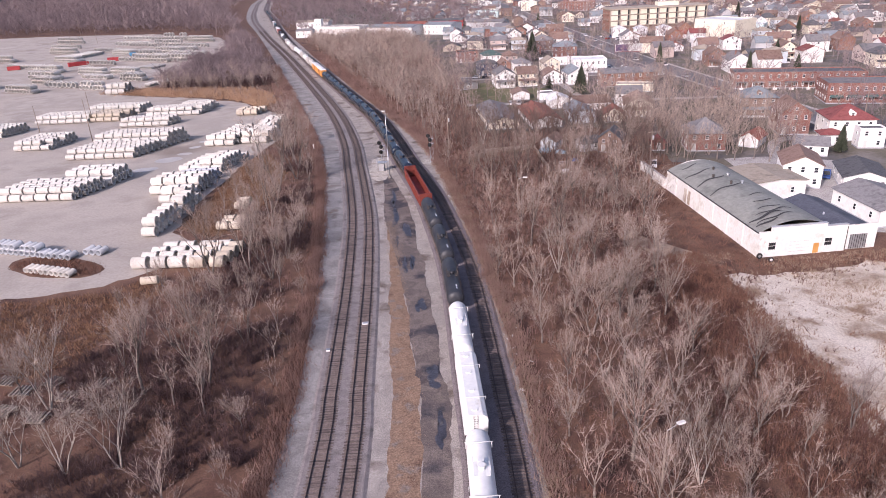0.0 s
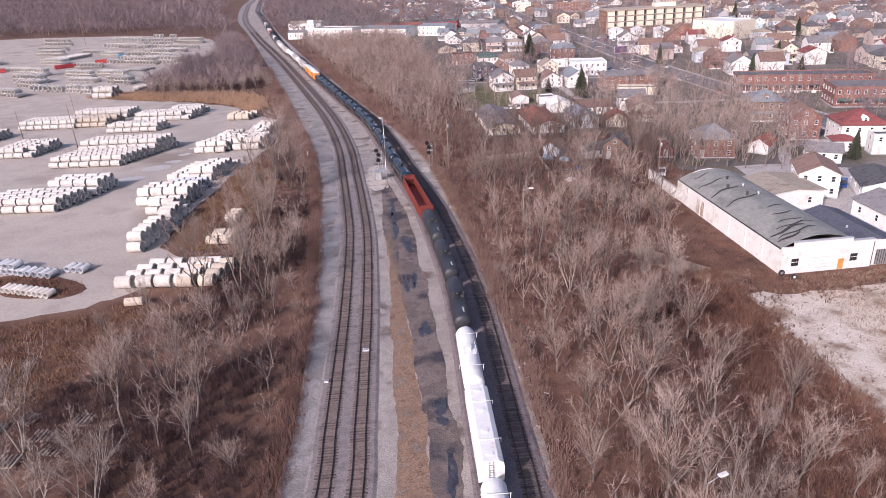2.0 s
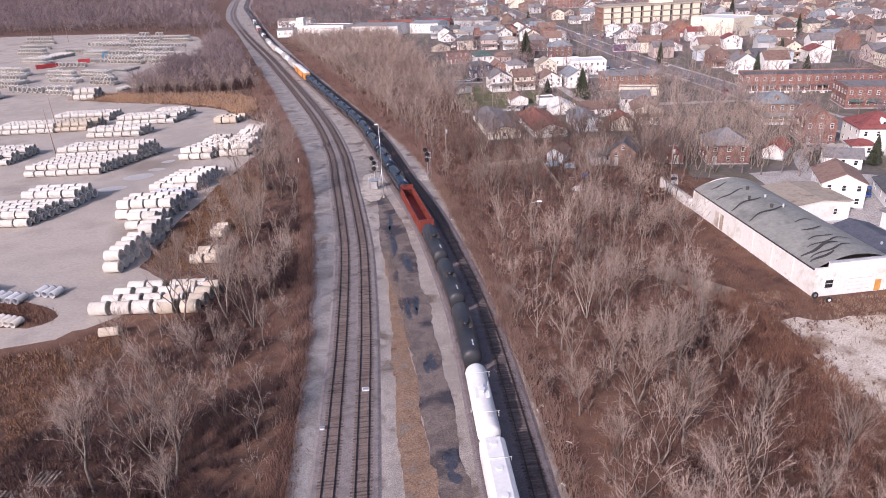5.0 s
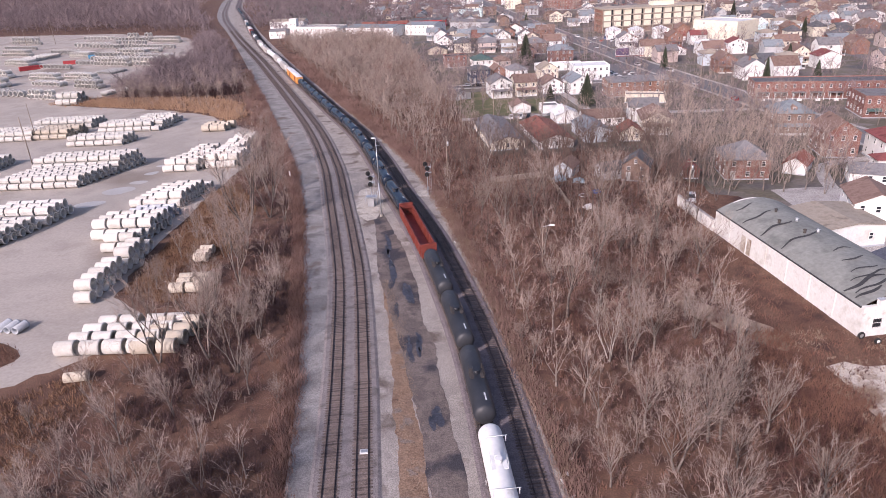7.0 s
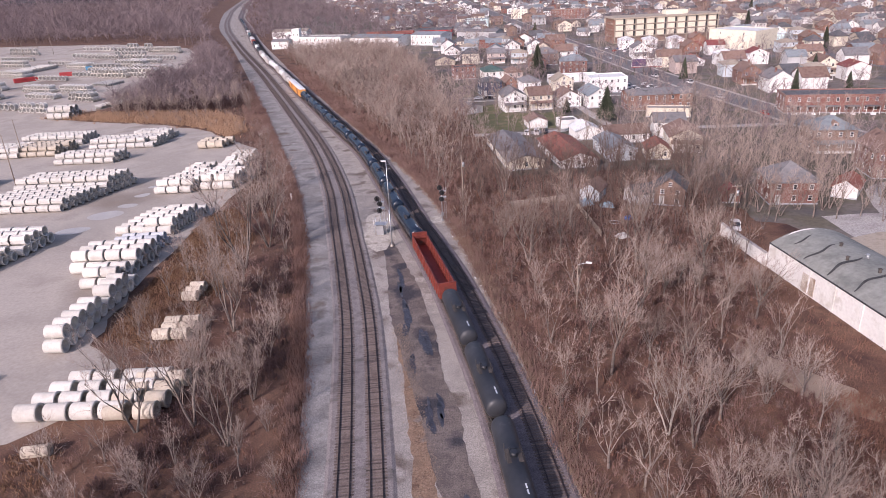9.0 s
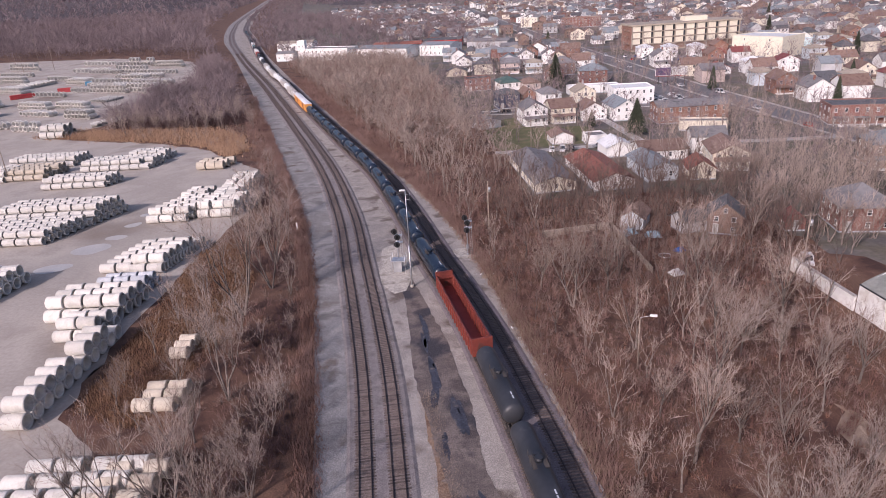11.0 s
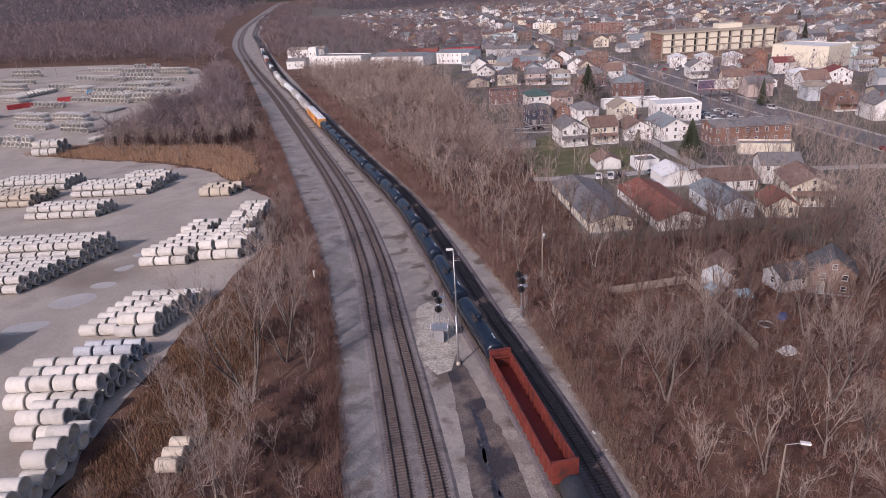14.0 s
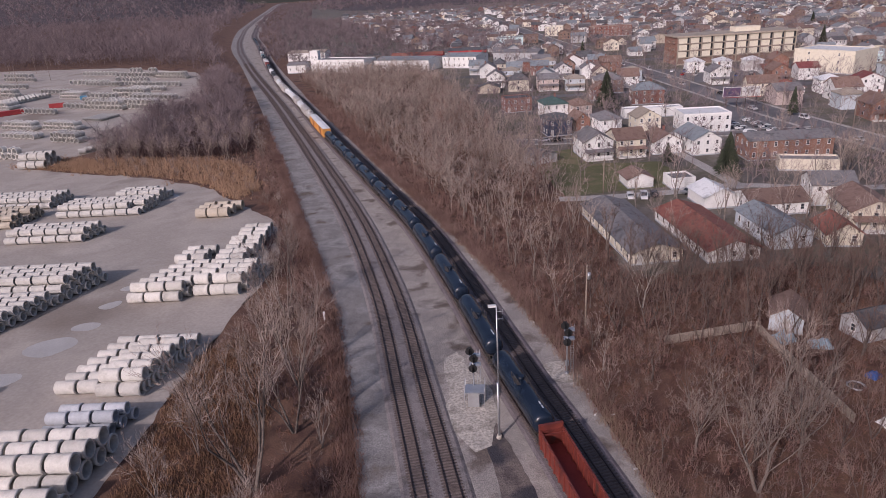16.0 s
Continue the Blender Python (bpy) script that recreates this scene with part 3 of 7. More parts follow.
# ---------------------------------------------------------------- sheets of ground
YARD = [(-600, 78), (-300, 80), (-120, 86), (-79, 88), (-66, 92), (-60, 97), (-53, 104), (-53, 112), (-62, 120), (-63, 150), (-61, 170), (-57, 200), (-54, 222), (-59, 250), (-72, 268), (-92, 294), (-115, 309), (-148, 323), (-178, 338),
        (-160, 352), (-142, 378), (-148, 440), (-156, 515), (-190, 620), (-206, 655), (-300, 735), (-425, 775), (-640, 800)]
patch("yard", YARD, 0.03, M["yard"], "pale grey-brown hardstanding of the pipe yard", ragged=1.6)
patch("verge", oval(-81, 102.5, 12.5, 5.2, -0.35), 0.05, M["ground"], "weedy island of soil inside the yard loop", ragged=1.2)
for cx, cy, rx, ry in ((-88, 190, 4.5, 3.2), (-85, 197, 2.6, 2.0), (-84.5, 206, 2.2, 1.6), (-83, 214, 2.4, 1.2), (-99, 283, 3.2, 2.4), (-92, 179, 4.0, 2.6)):
    patch("puddle", oval(cx, cy, rx, ry, 0.3), 0.045, M["water"], "shallow rain puddle on the yard", ragged=1.0, category="puddle")
LOT = [(56, 82), (54.5, 66), (56.4, 55.6), (56, 44), (55, 34), (70, 20), (110, 10), (150, 30), (140, 75), (110, 82), (84, 85), (72, 82)]
patch("bare_lot", LOT, 0.036, M["lot"], "bleached gravel lot with patches of dead weeds", ragged=2.2)
patch("bare_strip", [(43.8, 111), (47.7, 99), (54, 94), (53, 87), (46, 90), (41, 104)], 0.03, M["straw"], "bleached strip of worn ground", ragged=2.5)
TOWN = [(20, 245), (24, 262), (12, 300), (6, 330), (0, 420), (-10, 545), (-70, 600), (-140, 720), (-170, 860), (-230, 1150), (-330, 1700), (-600, 3300), (3400, 3300), (3400, 120), (160, 115), (98, 118), (72, 158), (66, 190), (60, 203), (20, 203)]
patch("town_ground", TOWN, 0.02, M["town_ground"], "faded winter lawns and soil between the houses", ragged=3.0)
patch("lawn", [(18, 258), (14, 305), (32, 312), (34, 290), (54, 288), (56, 262)], 0.04, M["lawn"], "faded green back lawns", ragged=1.0)


def street(points, width, mat="asphalt", label="worn grey asphalt street", z=0.06, kerb=True):
    line = Line(points)
    ob = ribbon("road", line.offset(-width / 2), line.offset(width / 2), z, M[mat], label, step=4)
    if kerb:
        for side in (-1, 1):
            o = side * (width / 2 + 0.9)
            ribbon("pavement", line.offset(o - 0.75), line.offset(o + 0.75), 0.17, M["alley"], "pale concrete pavement with a raised kerb", step=4, skirt=0.1)
    return ob


MAIN_STREET = [(150, 100), (138, 200), (129, 290), (121, 370), (114, 500), (106, 700), (98, 1000), (90, 1500)]
street(MAIN_STREET, 12)
street([(16, 256), (30, 255), (50, 256), (66, 258), (90, 250), (128, 246)], 4.2, "alley", "pale rutted gravel alley", 0.05, False)
street([(14, 327), (34, 324), (70, 322), (122, 318)], 6.5)
street([(66, 255), (64, 290), (60, 330)], 3.6, "alley", "pale rutted gravel alley", 0.052, False)
street([(99, 150), (104, 165), (112, 176), (135, 180)], 3.5, "alley", "pale gravel drive", 0.05, False)
for yy in (425, 560, 690, 830, 990):
    street([(20, yy), (116, yy - 4), (300, yy - 30), (700, yy - 110)], 8, z=0.055, kerb=False)
for xx in (235, 360, 500):
    street([(xx, 300), (xx - 8, 500), (xx - 20, 800), (xx - 40, 1300)], 8, z=0.058, kerb=False)
patch("parking_lot", [(93, 302), (94, 368), (118, 372), (122, 306)], 0.075, M["asphalt"], "worn asphalt car park", ragged=0.2)
patch("parking_lot", [(120, 440), (122, 500), (180, 465), (168, 432)], 0.075, M["asphalt"], "worn asphalt car park", ragged=0.2)
patch("parking_lot", [(84, 100), (86, 158), (98, 158), (116, 150), (110, 96)], 0.045, M["alley"], "pale gravel yard between sheds", ragged=0.5)


# ---------------------------------------------------------------- freight train
def wheelset_geo():
    g = Geo()
    for x in (-0.76, 0.76):
        g.tube((x - 0.07, 0, 0.88), (x + 0.07, 0, 0.88), 0.45, sides=14)
    return g.tube((-0.76, 0, 0.88), (0.76, 0, 0.88), 0.09, sides=6)


WHEELS = wheelset_geo().mesh("wheelset", M["undercar"])
TRUCK = Geo().box(-1.12, -1.35, 0.75, -0.95, 1.35, 1.12).box(0.95, -1.35, 0.75, 1.12, 1.35, 1.12).box(-1.0, -0.25, 0.85, 1.0, 0.25, 1.2).mesh("truck", M["undercar"])


def running_gear(car, length, paint, deck=True):
    """Sill, end platforms, couplers and two trucks."""
    h = length / 2
    g = Geo().box(-0.3, -h + 0.5, 1.0, 0.3, h - 0.5, 1.4)
    for s in (-1, 1):
        g.box(-1.45, s * (h - 0.55) - 0.35, 1.15, 1.45, s * (h - 0.55) + 0.35, 1.38)
    part("frame", g, paint, car)
    for s in (-1, 1):
        part("coupler", Geo().box(-0.12, min(s * (h - 0.5), s * (h + 0.02)), 0.85, 0.12, max(s * (h - 0.5), s * (h + 0.02)), 1.1), M["undercar"], car)
        t = part("truck", TRUCK, None, car, at=Matrix.Translation((0, s * (h - 2.7), 0)))
        for y in (-0.88, 0.88):
            part("wheelset", WHEELS, None, t, at=Matrix.Translation((0, y, 0)))


def tank_car(length, paint, label, rails="simple", radius=1.5):
    car = thing("tank_car", label, "rail car", "freight train")
    h, z = length / 2, 1.30 + radius
    e = h - 1.35
    prof = [(-e - 0.02, 0.05), (-e + 0.06, radius * 0.45), (-e + 0.22, radius * 0.78), (-e + 0.45, radius * 0.94), (-e + 0.75, radius)]
    ring = [(y, radius) for y in np.linspace(-e + 2.5, e - 2.5, 5)]
    tank = part("tank", Geo().lathe_y(prof + ring + [(-y, r) for y, r in reversed(prof)], 0, z, 24), paint, car)
    running_gear(car, length, M["undercar"])
    top = z + radius
    part("manway", Geo().tube((0, 0, top - 0.1), (0, 0, top + 0.45), 0.42, sides=12).tube((0, 0, top + 0.45), (0, 0, top + 0.52), 0.46, sides=12), paint, car)
    g = Geo().box(-0.95, -1.2, top - 0.12, -0.45, 1.2, top - 0.05).box(0.45, -1.2, top - 0.12, 0.95, 1.2, top - 0.05)
    for x in (-0.95, 0.95):
        for y in (-1.2, 0, 1.2):
            g.tube((x, y, top - 0.1), (x, y, top + 0.75), 0.03, sides=4)
        g.tube((x, -1.2, top + 0.75), (x, 1.2, top + 0.75), 0.03, sides=4)
    part("platform", g, M["undercar"] if rails == "simple" else M["tank_white"], car)
    part("valve_box", Geo().box(-0.35, 0.75, top - 0.1, 0.35, 1.25, top + 0.3), paint, car)
    for x in (-1.56, 1.56):
        g = Geo()
        for y in (-0.28, 0.28):
            g.tube((x, y, 1.2), (x * 0.62, y, top - 0.05), 0.03, sides=4)
        for k in range(8):
            q = k / 8
            g.tube((x * (1 - 0.38 * q), -0.28, 1.3 + (top - 1.4) * q), (x * (1 - 0.38 * q), 0.28, 1.3 + (top - 1.4) * q), 0.02, sides=4)
        part("ladder", g, M["undercar"] if rails == "simple" else M["tank_white"], car)
    for x in (-1.52, 1.52):
        part("handrail", Geo().tube((x, -e + 0.6, z - 0.35), (x, e - 0.6, z - 0.35), 0.03, sides=4), M["undercar"], car)
    if rails == "hoops":
        for y in (-e * 0.62, e * 0.55):
            g = Geo().tube((-1.55, y, z + 0.9), (-1.55, y, top + 0.28), 0.05, sides=5).tube((1.55, y, z + 0.9), (1.55, y, top + 0.28), 0.05, sides=5).tube((-1.7, y, top + 0.28), (1.7, y, top + 0.28), 0.06, sides=5)
            part("hoop", g, M["tank_white"], car)
    else:
        for y0 in (-e + 1.7, -e + 2.6):
            a = [0.30, 0.62]
            v = [(math.cos(math.pi / 2 + q) * (radius + 0.012), y, z + math.sin(math.pi / 2 + q) * (radius + 0.012)) for y in (y0, y0 + 0.75) for q in (-0.32, -0.18)]
            part("stencil", Geo().add(v, [(0, 1, 3, 2)]), M["marking"], car)
        part("stencil", Geo().box(-0.55, -e + 0.2, z + 0.55, 0.1, -e + 0.26, z + 0.72).box(-0.4, -e + 0.16, z + 0.38, 0.2, -e + 0.2, z + 0.5), M["marking"], car)
    return car


def hopper_car(length, paint, label, roof=None):
    car = thing("hopper_car", label, "rail car", "freight train")
    h = length / 2 - 0.6
    sec = [(-1.5, 1.5), (-1.55, 2.2), (-1.6, 3.6), (-1.45, 4.15), (-0.9, 4.5), (0.9, 4.5), (1.45, 4.15), (1.6, 3.6), (1.55, 2.2), (1.5, 1.5)]
    part("body", Geo().prism(sec, -h, h), paint, car)
    running_gear(car, length, M["undercar"])
    for k in range(3):
        y = (k - 1) * length * 0.27
        part("chute", Geo().prism([(-1.1, 1.5), (-0.4, 0.75), (0.4, 0.75), (1.1, 1.5)], y - 1.2, y + 1.2), paint, car)
    for y in np.linspace(-h + 1.2, h - 1.2, 4):
        part("hatch", Geo().tube((0, y, 4.48), (0, y, 4.66), 0.4, sides=12), roof or paint, car)
    for y in (-h * 0.5, h * 0.5):
        part("hoop", Geo().tube((-1.75, y, 4.55), (1.75, y, 4.55), 0.06, sides=5).tube((-1.7, y, 4.0), (-1.7, y, 4.55), 0.04, sides=4).tube((1.7, y, 4.0), (1.7, y, 4.55), 0.04, sides=4), roof or paint, car)
    for s in (-1, 1):
        g = Geo()
        for x in (-0.25, 0.25):
            g.tube((x, s * (h + 0.12), 1.3), (x, s * (h + 0.12), 4.5), 0.025, sides=4)
        for k in range(9):
            g.tube((-0.25, s * (h + 0.12), 1.5 + k * 0.35), (0.25, s * (h + 0.12), 1.5 + k * 0.35), 0.02, sides=4)
        part("ladder", g, M["undercar"], car)
    return car


def gondola_car(length, label):
    car = thing("gondola_car", label, "rail car", "freight train")
    h = length / 2 - 0.5
    part("floor", Geo().box(-1.5, -h, 1.3, 1.5, h, 1.42), M["car_maroon"], car)
    for s in (-1, 1):
        part("side", Geo().box(min(s * 1.46, s * 1.54), -h, 1.42, max(s * 1.46, s * 1.54), h, 3.7), M["car_red"], car)
        part("top_chord", Geo().box(min(s * 1.40, s * 1.64), -h, 3.68, max(s * 1.40, s * 1.64), h, 3.86), M["car_red"], car)
        part("end_bulkhead", Geo().box(-1.6, s * h - 0.12, 1.42, 1.6, s * h + 0.12, 4.3).box(-1.6, s * h - 0.2, 4.3, 1.6, s * h + 0.2, 4.45), M["car_red"], car)
        rib = Geo().box(-0.09, -0.12, 1.42, 0.09, 0.12, 3.72).mesh("rib", M["car_red"])
        for y in np.linspace(-h + 0.8, h - 0.8, 17):
            part("rib", rib, None, car, at=Matrix.Translation((s * 1.63, y, 0)))
            part("rib", rib, None, car, at=Matrix.Translation((s * 1.37, y, 0)))
    for y in (-h + 0.35, -h + 1.0, h - 0.35, h - 1.0):
        part("brace", Geo().box(-1.5, y - 0.08, 3.5, 1.5, y + 0.08, 3.7), M["car_red"], car)
    running_gear(car, length, M["undercar"])
    return car


def box_car(length, paint, roofpaint, label):
    car = thing("box_car", label, "rail car", "freight train")
    h = length / 2 - 0.55
    part("body", Geo().box(-1.52, -h, 1.25, 1.52, h, 4.75), paint, car)
    part("roof", Geo().prism([(-1.6, 4.7), (-1.6, 4.8), (0, 5.05), (1.6, 4.8), (1.6, 4.7)], -h - 0.05, h + 0.05), roofpaint, car)
    for s in (-1, 1):
        part("door", Geo().box(min(s * 1.53, s * 1.62), -2.4, 1.35, max(s * 1.53, s * 1.62), 0.1, 4.6), M["car_red"] if s < 0 else paint, car)
        part("door", Geo().box(min(s * 1.53, s * 1.6), 0.2, 1.35, max(s * 1.53, s * 1.6), 2.5, 4.6), paint, car)
        for y in [v for v in np.linspace(-h + 0.5, h - 0.5, 13) if abs(v) > 2.7]:
            part("rib", Geo().box(min(s * 1.52, s * 1.6), y - 0.07, 1.3, max(s * 1.52, s * 1.6), y + 0.07, 4.7), paint, car)
    running_gear(car, length, M["undercar"])
    return car


def locomotive(length, label):
    car = thing("locomotive", label, "locomotive", "freight train")
    h = length / 2 - 0.6
    part("hood", Geo().box(-0.95, -h + 3.5, 1.6, 0.95, h - 1.0, 4.2), M["car_blue"], car)
    part("cab", Geo().prism([(-1.5, 1.6), (-1.5, 4.3), (-1.2, 4.6), (1.2, 4.6), (1.5, 4.3), (1.5, 1.6)], -h + 1.2, -h + 3.5), M["car_blue"], car)
    part("nose", Geo().box(-0.9, -h + 0.2, 1.6, 0.9, -h + 1.2, 3.2), M["car_blue"], car)
    part("walkway", Geo().box(-1.5, -h, 1.45, 1.5, h, 1.6), M["galv"], car)
    part("fuel_tank", Geo().box(-1.3, -2.5, 0.5, 1.3, 2.5, 1.4), M["undercar"], car)
    part("radiator", Geo().box(-1.3, h - 4.5, 3.6, 1.3, h - 1.5, 4.5), M["galv"], car)
    running_gear(car, length, M["undercar"])
    return car


def place_on(line, off, car, s, length, z=-0.02):
    a, b = line.at(s + 1.5, off), line.at(s + length - 1.5, off)
    car.matrix_basis = Matrix.Translation(((a[0] + b[0]) / 2, (a[1] + b[1]) / 2, z)) @ Matrix.Rotation(math.atan2(-(b[0] - a[0]), b[1] - a[1]), 4, "Z")


BLACK = tank_car(20.7, M["tank_black"], "glossy black tank car with white stencilled marks", radius=1.56)
SOOT = tank_car(18.7, M["tank_soot"], "sooty black tank car with a central manway")
WHITE = tank_car(17.6, M["tank_white"], "clean white tank car with handrail hoops", rails="hoops")
TAN = tank_car(17.2, M["tank_tan"], "dusty pale tank car streaked with dirt", rails="hoops")
BROWN = tank_car(15.5, M["tank_brown"], "rusty brown tank car with white handrails", rails="hoops")
HOPPER = hopper_car(16.2, M["tank_white"], "white covered hopper car with roof hatches")
TANHOP = hopper_car(17.0, M["tank_tan"], "dusty pale covered hopper car")
REDHOP = hopper_car(12.5, M["car_maroon"], "dark red covered hopper car", M["car_red"])
GOND = gondola_car(27.0, "red ribbed gondola car with raised ends")
YELLOW = box_car(18.8, M["car_yellow"], M["roof_white"], "orange-yellow box car with a white roof")
TANBOX = box_car(18.8, M["tank_tan"], M["roof_white"], "dusty pale box car")
LOCO = locomotive(20.0, "blue-green diesel locomotive in the train")
used = set()
s_red = SIDE.s_at_y(127.0)


def put(car, s, length):
    if car in used:
        car = copy_thing(car, Matrix())
    used.add(car)
    place_on(SIDE, -SIDE_GAP, car, s, length)


s = s_red
for car, length in ((SOOT, 18.7), (SOOT, 18.7), (SOOT, 18.7), (WHITE, 17.6), (HOPPER, 16.2), (WHITE, 17.6), (REDHOP, 12.5), (WHITE, 17.6), (BROWN, 15.5), (BROWN, 15.5), (BROWN, 15.5)):
    s -= length
    put(car, s, length)
s = s_red
rear = [(GOND, 27.0)] + [(BLACK, 20.7)] * 10 + [(YELLOW, 18.8)] * 2 + [(TAN, 17.2), (TANHOP, 17.0), (WHITE, 17.6), (TANHOP, 17.0), (WHITE, 17.6), (WHITE, 17.6), (TANHOP, 17.0), (TAN, 17.2), (WHITE, 17.6), (TANHOP, 17.0), (SOOT, 18.7), (SOOT, 18.7), (WHITE, 17.6), (SOOT, 18.7), (BLACK, 20.7), (REDHOP, 12.5), (TANBOX, 18.8)]
rear += [(TANHOP, 17.0), (BLACK, 20.7), (BLACK, 20.7), (LOCO, 20.0), (TANBOX, 18.8)] + [(BLACK, 20.7)] * 12
for car, length in rear:
    put(car, s, length)
    s += length


# ---------------------------------------------------------------- signals, mast, poles
def signal(x, y, turn, label, cabinet):
    t = thing("railway_signal", label, "railway signal", "signals", pose(x, y, 0.08, 0, 0, turn))
    part("mast", Geo().tube((0, 0, 0), (0, 0, 8.2), 0.11, sides=8).tube((0, 0, 0), (0, 0, 0.3), 0.3, sides=8), M["galv"], t)
    g = Geo()
    for dx in (0.55, 1.0):
        g.tube((dx, 0.2, 0), (dx, 0.2, 8.4), 0.035, sides=4)
    for k in range(20):
        g.tube((0.55, 0.2, 0.4 + k * 0.4), (1.0, 0.2, 0.4 + k * 0.4), 0.022, sides=4)
    part("ladder", g, M["galv"], t)
    part("platform", Geo().box(-0.5, -0.1, 5.9, 1.1, 0.9, 5.98).box(-0.5, -0.1, 7.4, 1.1, 0.9, 7.48), M["galv"], t)
    for z, dx in ((5.6, 0.0), (7.2, 0.15), (8.4, -0.35)):
        hd = part("signal_head", Geo().tube((dx, -0.35, z), (dx, -0.28, z), 0.62, sides=16).box(dx - 0.28, -0.28, z - 0.5, dx + 0.28, 0.1, z + 0.5), M["black_metal"], t)
        for k in range(3):
            part("hood", Geo().tube((dx, -0.75, z + 0.3 - 0.3 * k), (dx, -0.35, z + 0.3 - 0.3 * k), 0.13, sides=8, caps=False), M["black_metal"], hd)
    if cabinet:
        part("platform_deck", Geo().box(-1.2, -2.0, 2.6, 1.6, 0.2, 2.7), M["galv"], t)
        for px in (-1.2, 1.6):
            g = Geo()
            for py in (-2.0, 0.2):
                g.tube((px, py, 0), (px, py, 3.8), 0.05, sides=5)
            g.tube((px, -2.0, 3.8), (px, 0.2, 3.8), 0.035, sides=4)
            part("railing", g, M["galv"], t)
        part("cabinet", Geo().box(-0.8, -1.6, 0.1, 0.8, -0.4, 2.3), M["galv"], t)
        part("cabinet_roof", Geo().prism([(-0.95, 2.3), (0.95, 2.3), (0.95, 2.4), (-0.95, 2.4)], -1.75, -0.25), M["galv"], t)
    else:
        part("junction_box", Geo().box(-0.3, 0.3, 1.2, 0.3, 0.7, 2.0), M["galv"], t)
    return t


signal(-14.3, 164.5, -8, "trackside signal with black heads over a grey steel cabinet", True)
signal(0.2, 170.0, -8, "trackside signal with black heads on a galvanised ladder mast", False)

mast = thing("radio_mast", "tall slender grey steel pole with crossarms", "mast", m=pose(-11.7, 155.8, 0.08))
part("lower_pole", Geo().tube((0, 0, 0), (0, 0, 8.5), 0.17, 0.15, sides=10), M["galv"], mast)
part("upper_pole", Geo().tube((0.12, 0.05, 6.5), (0.12, 0.05, 19.4), 0.12, 0.08, sides=8), M["galv"], mast)
part("base", Geo().tube((0, 0, 0), (0, 0, 0.5), 0.42, 0.3, sides=10), M["pad"], mast)
for z in (17.6, 18.6):
    part("crossarm", Geo().tube((0.12, 0.05, z), (0.9, 0.05, z), 0.035, sides=5).tube((0.9, 0.05, z - 0.3), (0.9, 0.05, z + 0.3), 0.03, sides=5), M["galv"], mast)
part("lamp_head", Geo().box(-0.9, -0.2, 19.3, 0.1, 0.3, 19.5), M["trim"], mast)


def utility_pole(x, y, height, label="weathered wooden utility pole", arms=2, turn=0.0, lean=0.0, transformer=False):
    t = thing("utility_pole", label, "utility pole", "poles", pose(x, y, 0, lean, 0, turn))
    part("pole", Geo().tube((0, 0, 0), (0, 0, height), 0.18, 0.12, sides=8), M["wood_pole"], t)
    for k in range(arms):
        part("crossarm", Geo().box(-1.1, -0.06, height - 0.6 - k * 0.9, 1.1, 0.06, height - 0.48 - k * 0.9), M["wood_pole"], t)
        for x_ in (-0.95, -0.4, 0.4, 0.95):
            part("insulator", Geo().tube((x_, 0, height - 0.48 - k * 0.9), (x_, 0, height - 0.28 - k * 0.9), 0.05, sides=6), M["galv"], t)
    if transformer:
        part("transformer", Geo().tube((0.35, 0, height - 2.6), (0.35, 0, height - 1.5), 0.28, sides=10), M["galv"], t)
    return t


utility_pole(6.2, 183.6, 12, arms=0, lean=1, transformer=True)
utility_pole(62.5, 152, 11, arms=1, transformer=True)
utility_pole(28.5, 258, 10, arms=1, turn=20)
for x, y, h in ((-378, 735, 28), (-364, 670, 14), (-325, 657, 24), (-414, 861, 34), (-414, 875, 34), (-392, 1075, 36), (-334, 625, 16), (-130, 225, 16), (-147, 262, 14), (-158, 240, 12)):
    utility_pole(x, y, h, "tall pale pole at the pipe yard", arms=1 if h > 20 else 0)
for y in range(150, 800, 42):
    x = float(np.interp(y, [100, 200, 290, 370, 500, 700, 1000], [150, 138, 129, 121, 114, 106, 98]))
    utility_pole(x + 8.2, y, 11, "wooden street pole with crossarm", arms=1, turn=6)
marker = thing("marker_post", "short white marker post beside the service road", "post", m=pose(-39.5, 192.5, 0.05))
part("post", Geo().box(-0.16, -0.06, 0, 0.16, 0.06, 2.0), M["trim"], marker)
part("cap", Geo().box(-0.2, -0.1, 2.0, 0.2, 0.1, 2.08), M["trim"], marker)
plate = thing("track_plate", "small white detector plate between the rails", "trackside box", m=pose(-11.3, 70.3, 0.27))
part("plate", Geo().box(-0.55, -0.4, 0, 0.55, 0.4, 0.12), M["trim"], plate)
part("lid", Geo().box(-0.4, -0.25, 0.12, 0.4, 0.25, 0.18), M["galv"], plate)
stone = thing("trackside_box", "small pale box beside the track", "trackside box", m=pose(-16.6, 62, 0.2))
part("box", Geo().box(-0.3, -0.2, 0, 0.3, 0.2, 0.3), M["trim"], stone)
part("lid", Geo().box(-0.34, -0.24, 0.3, 0.34, 0.24, 0.35), M["galv"], stone)


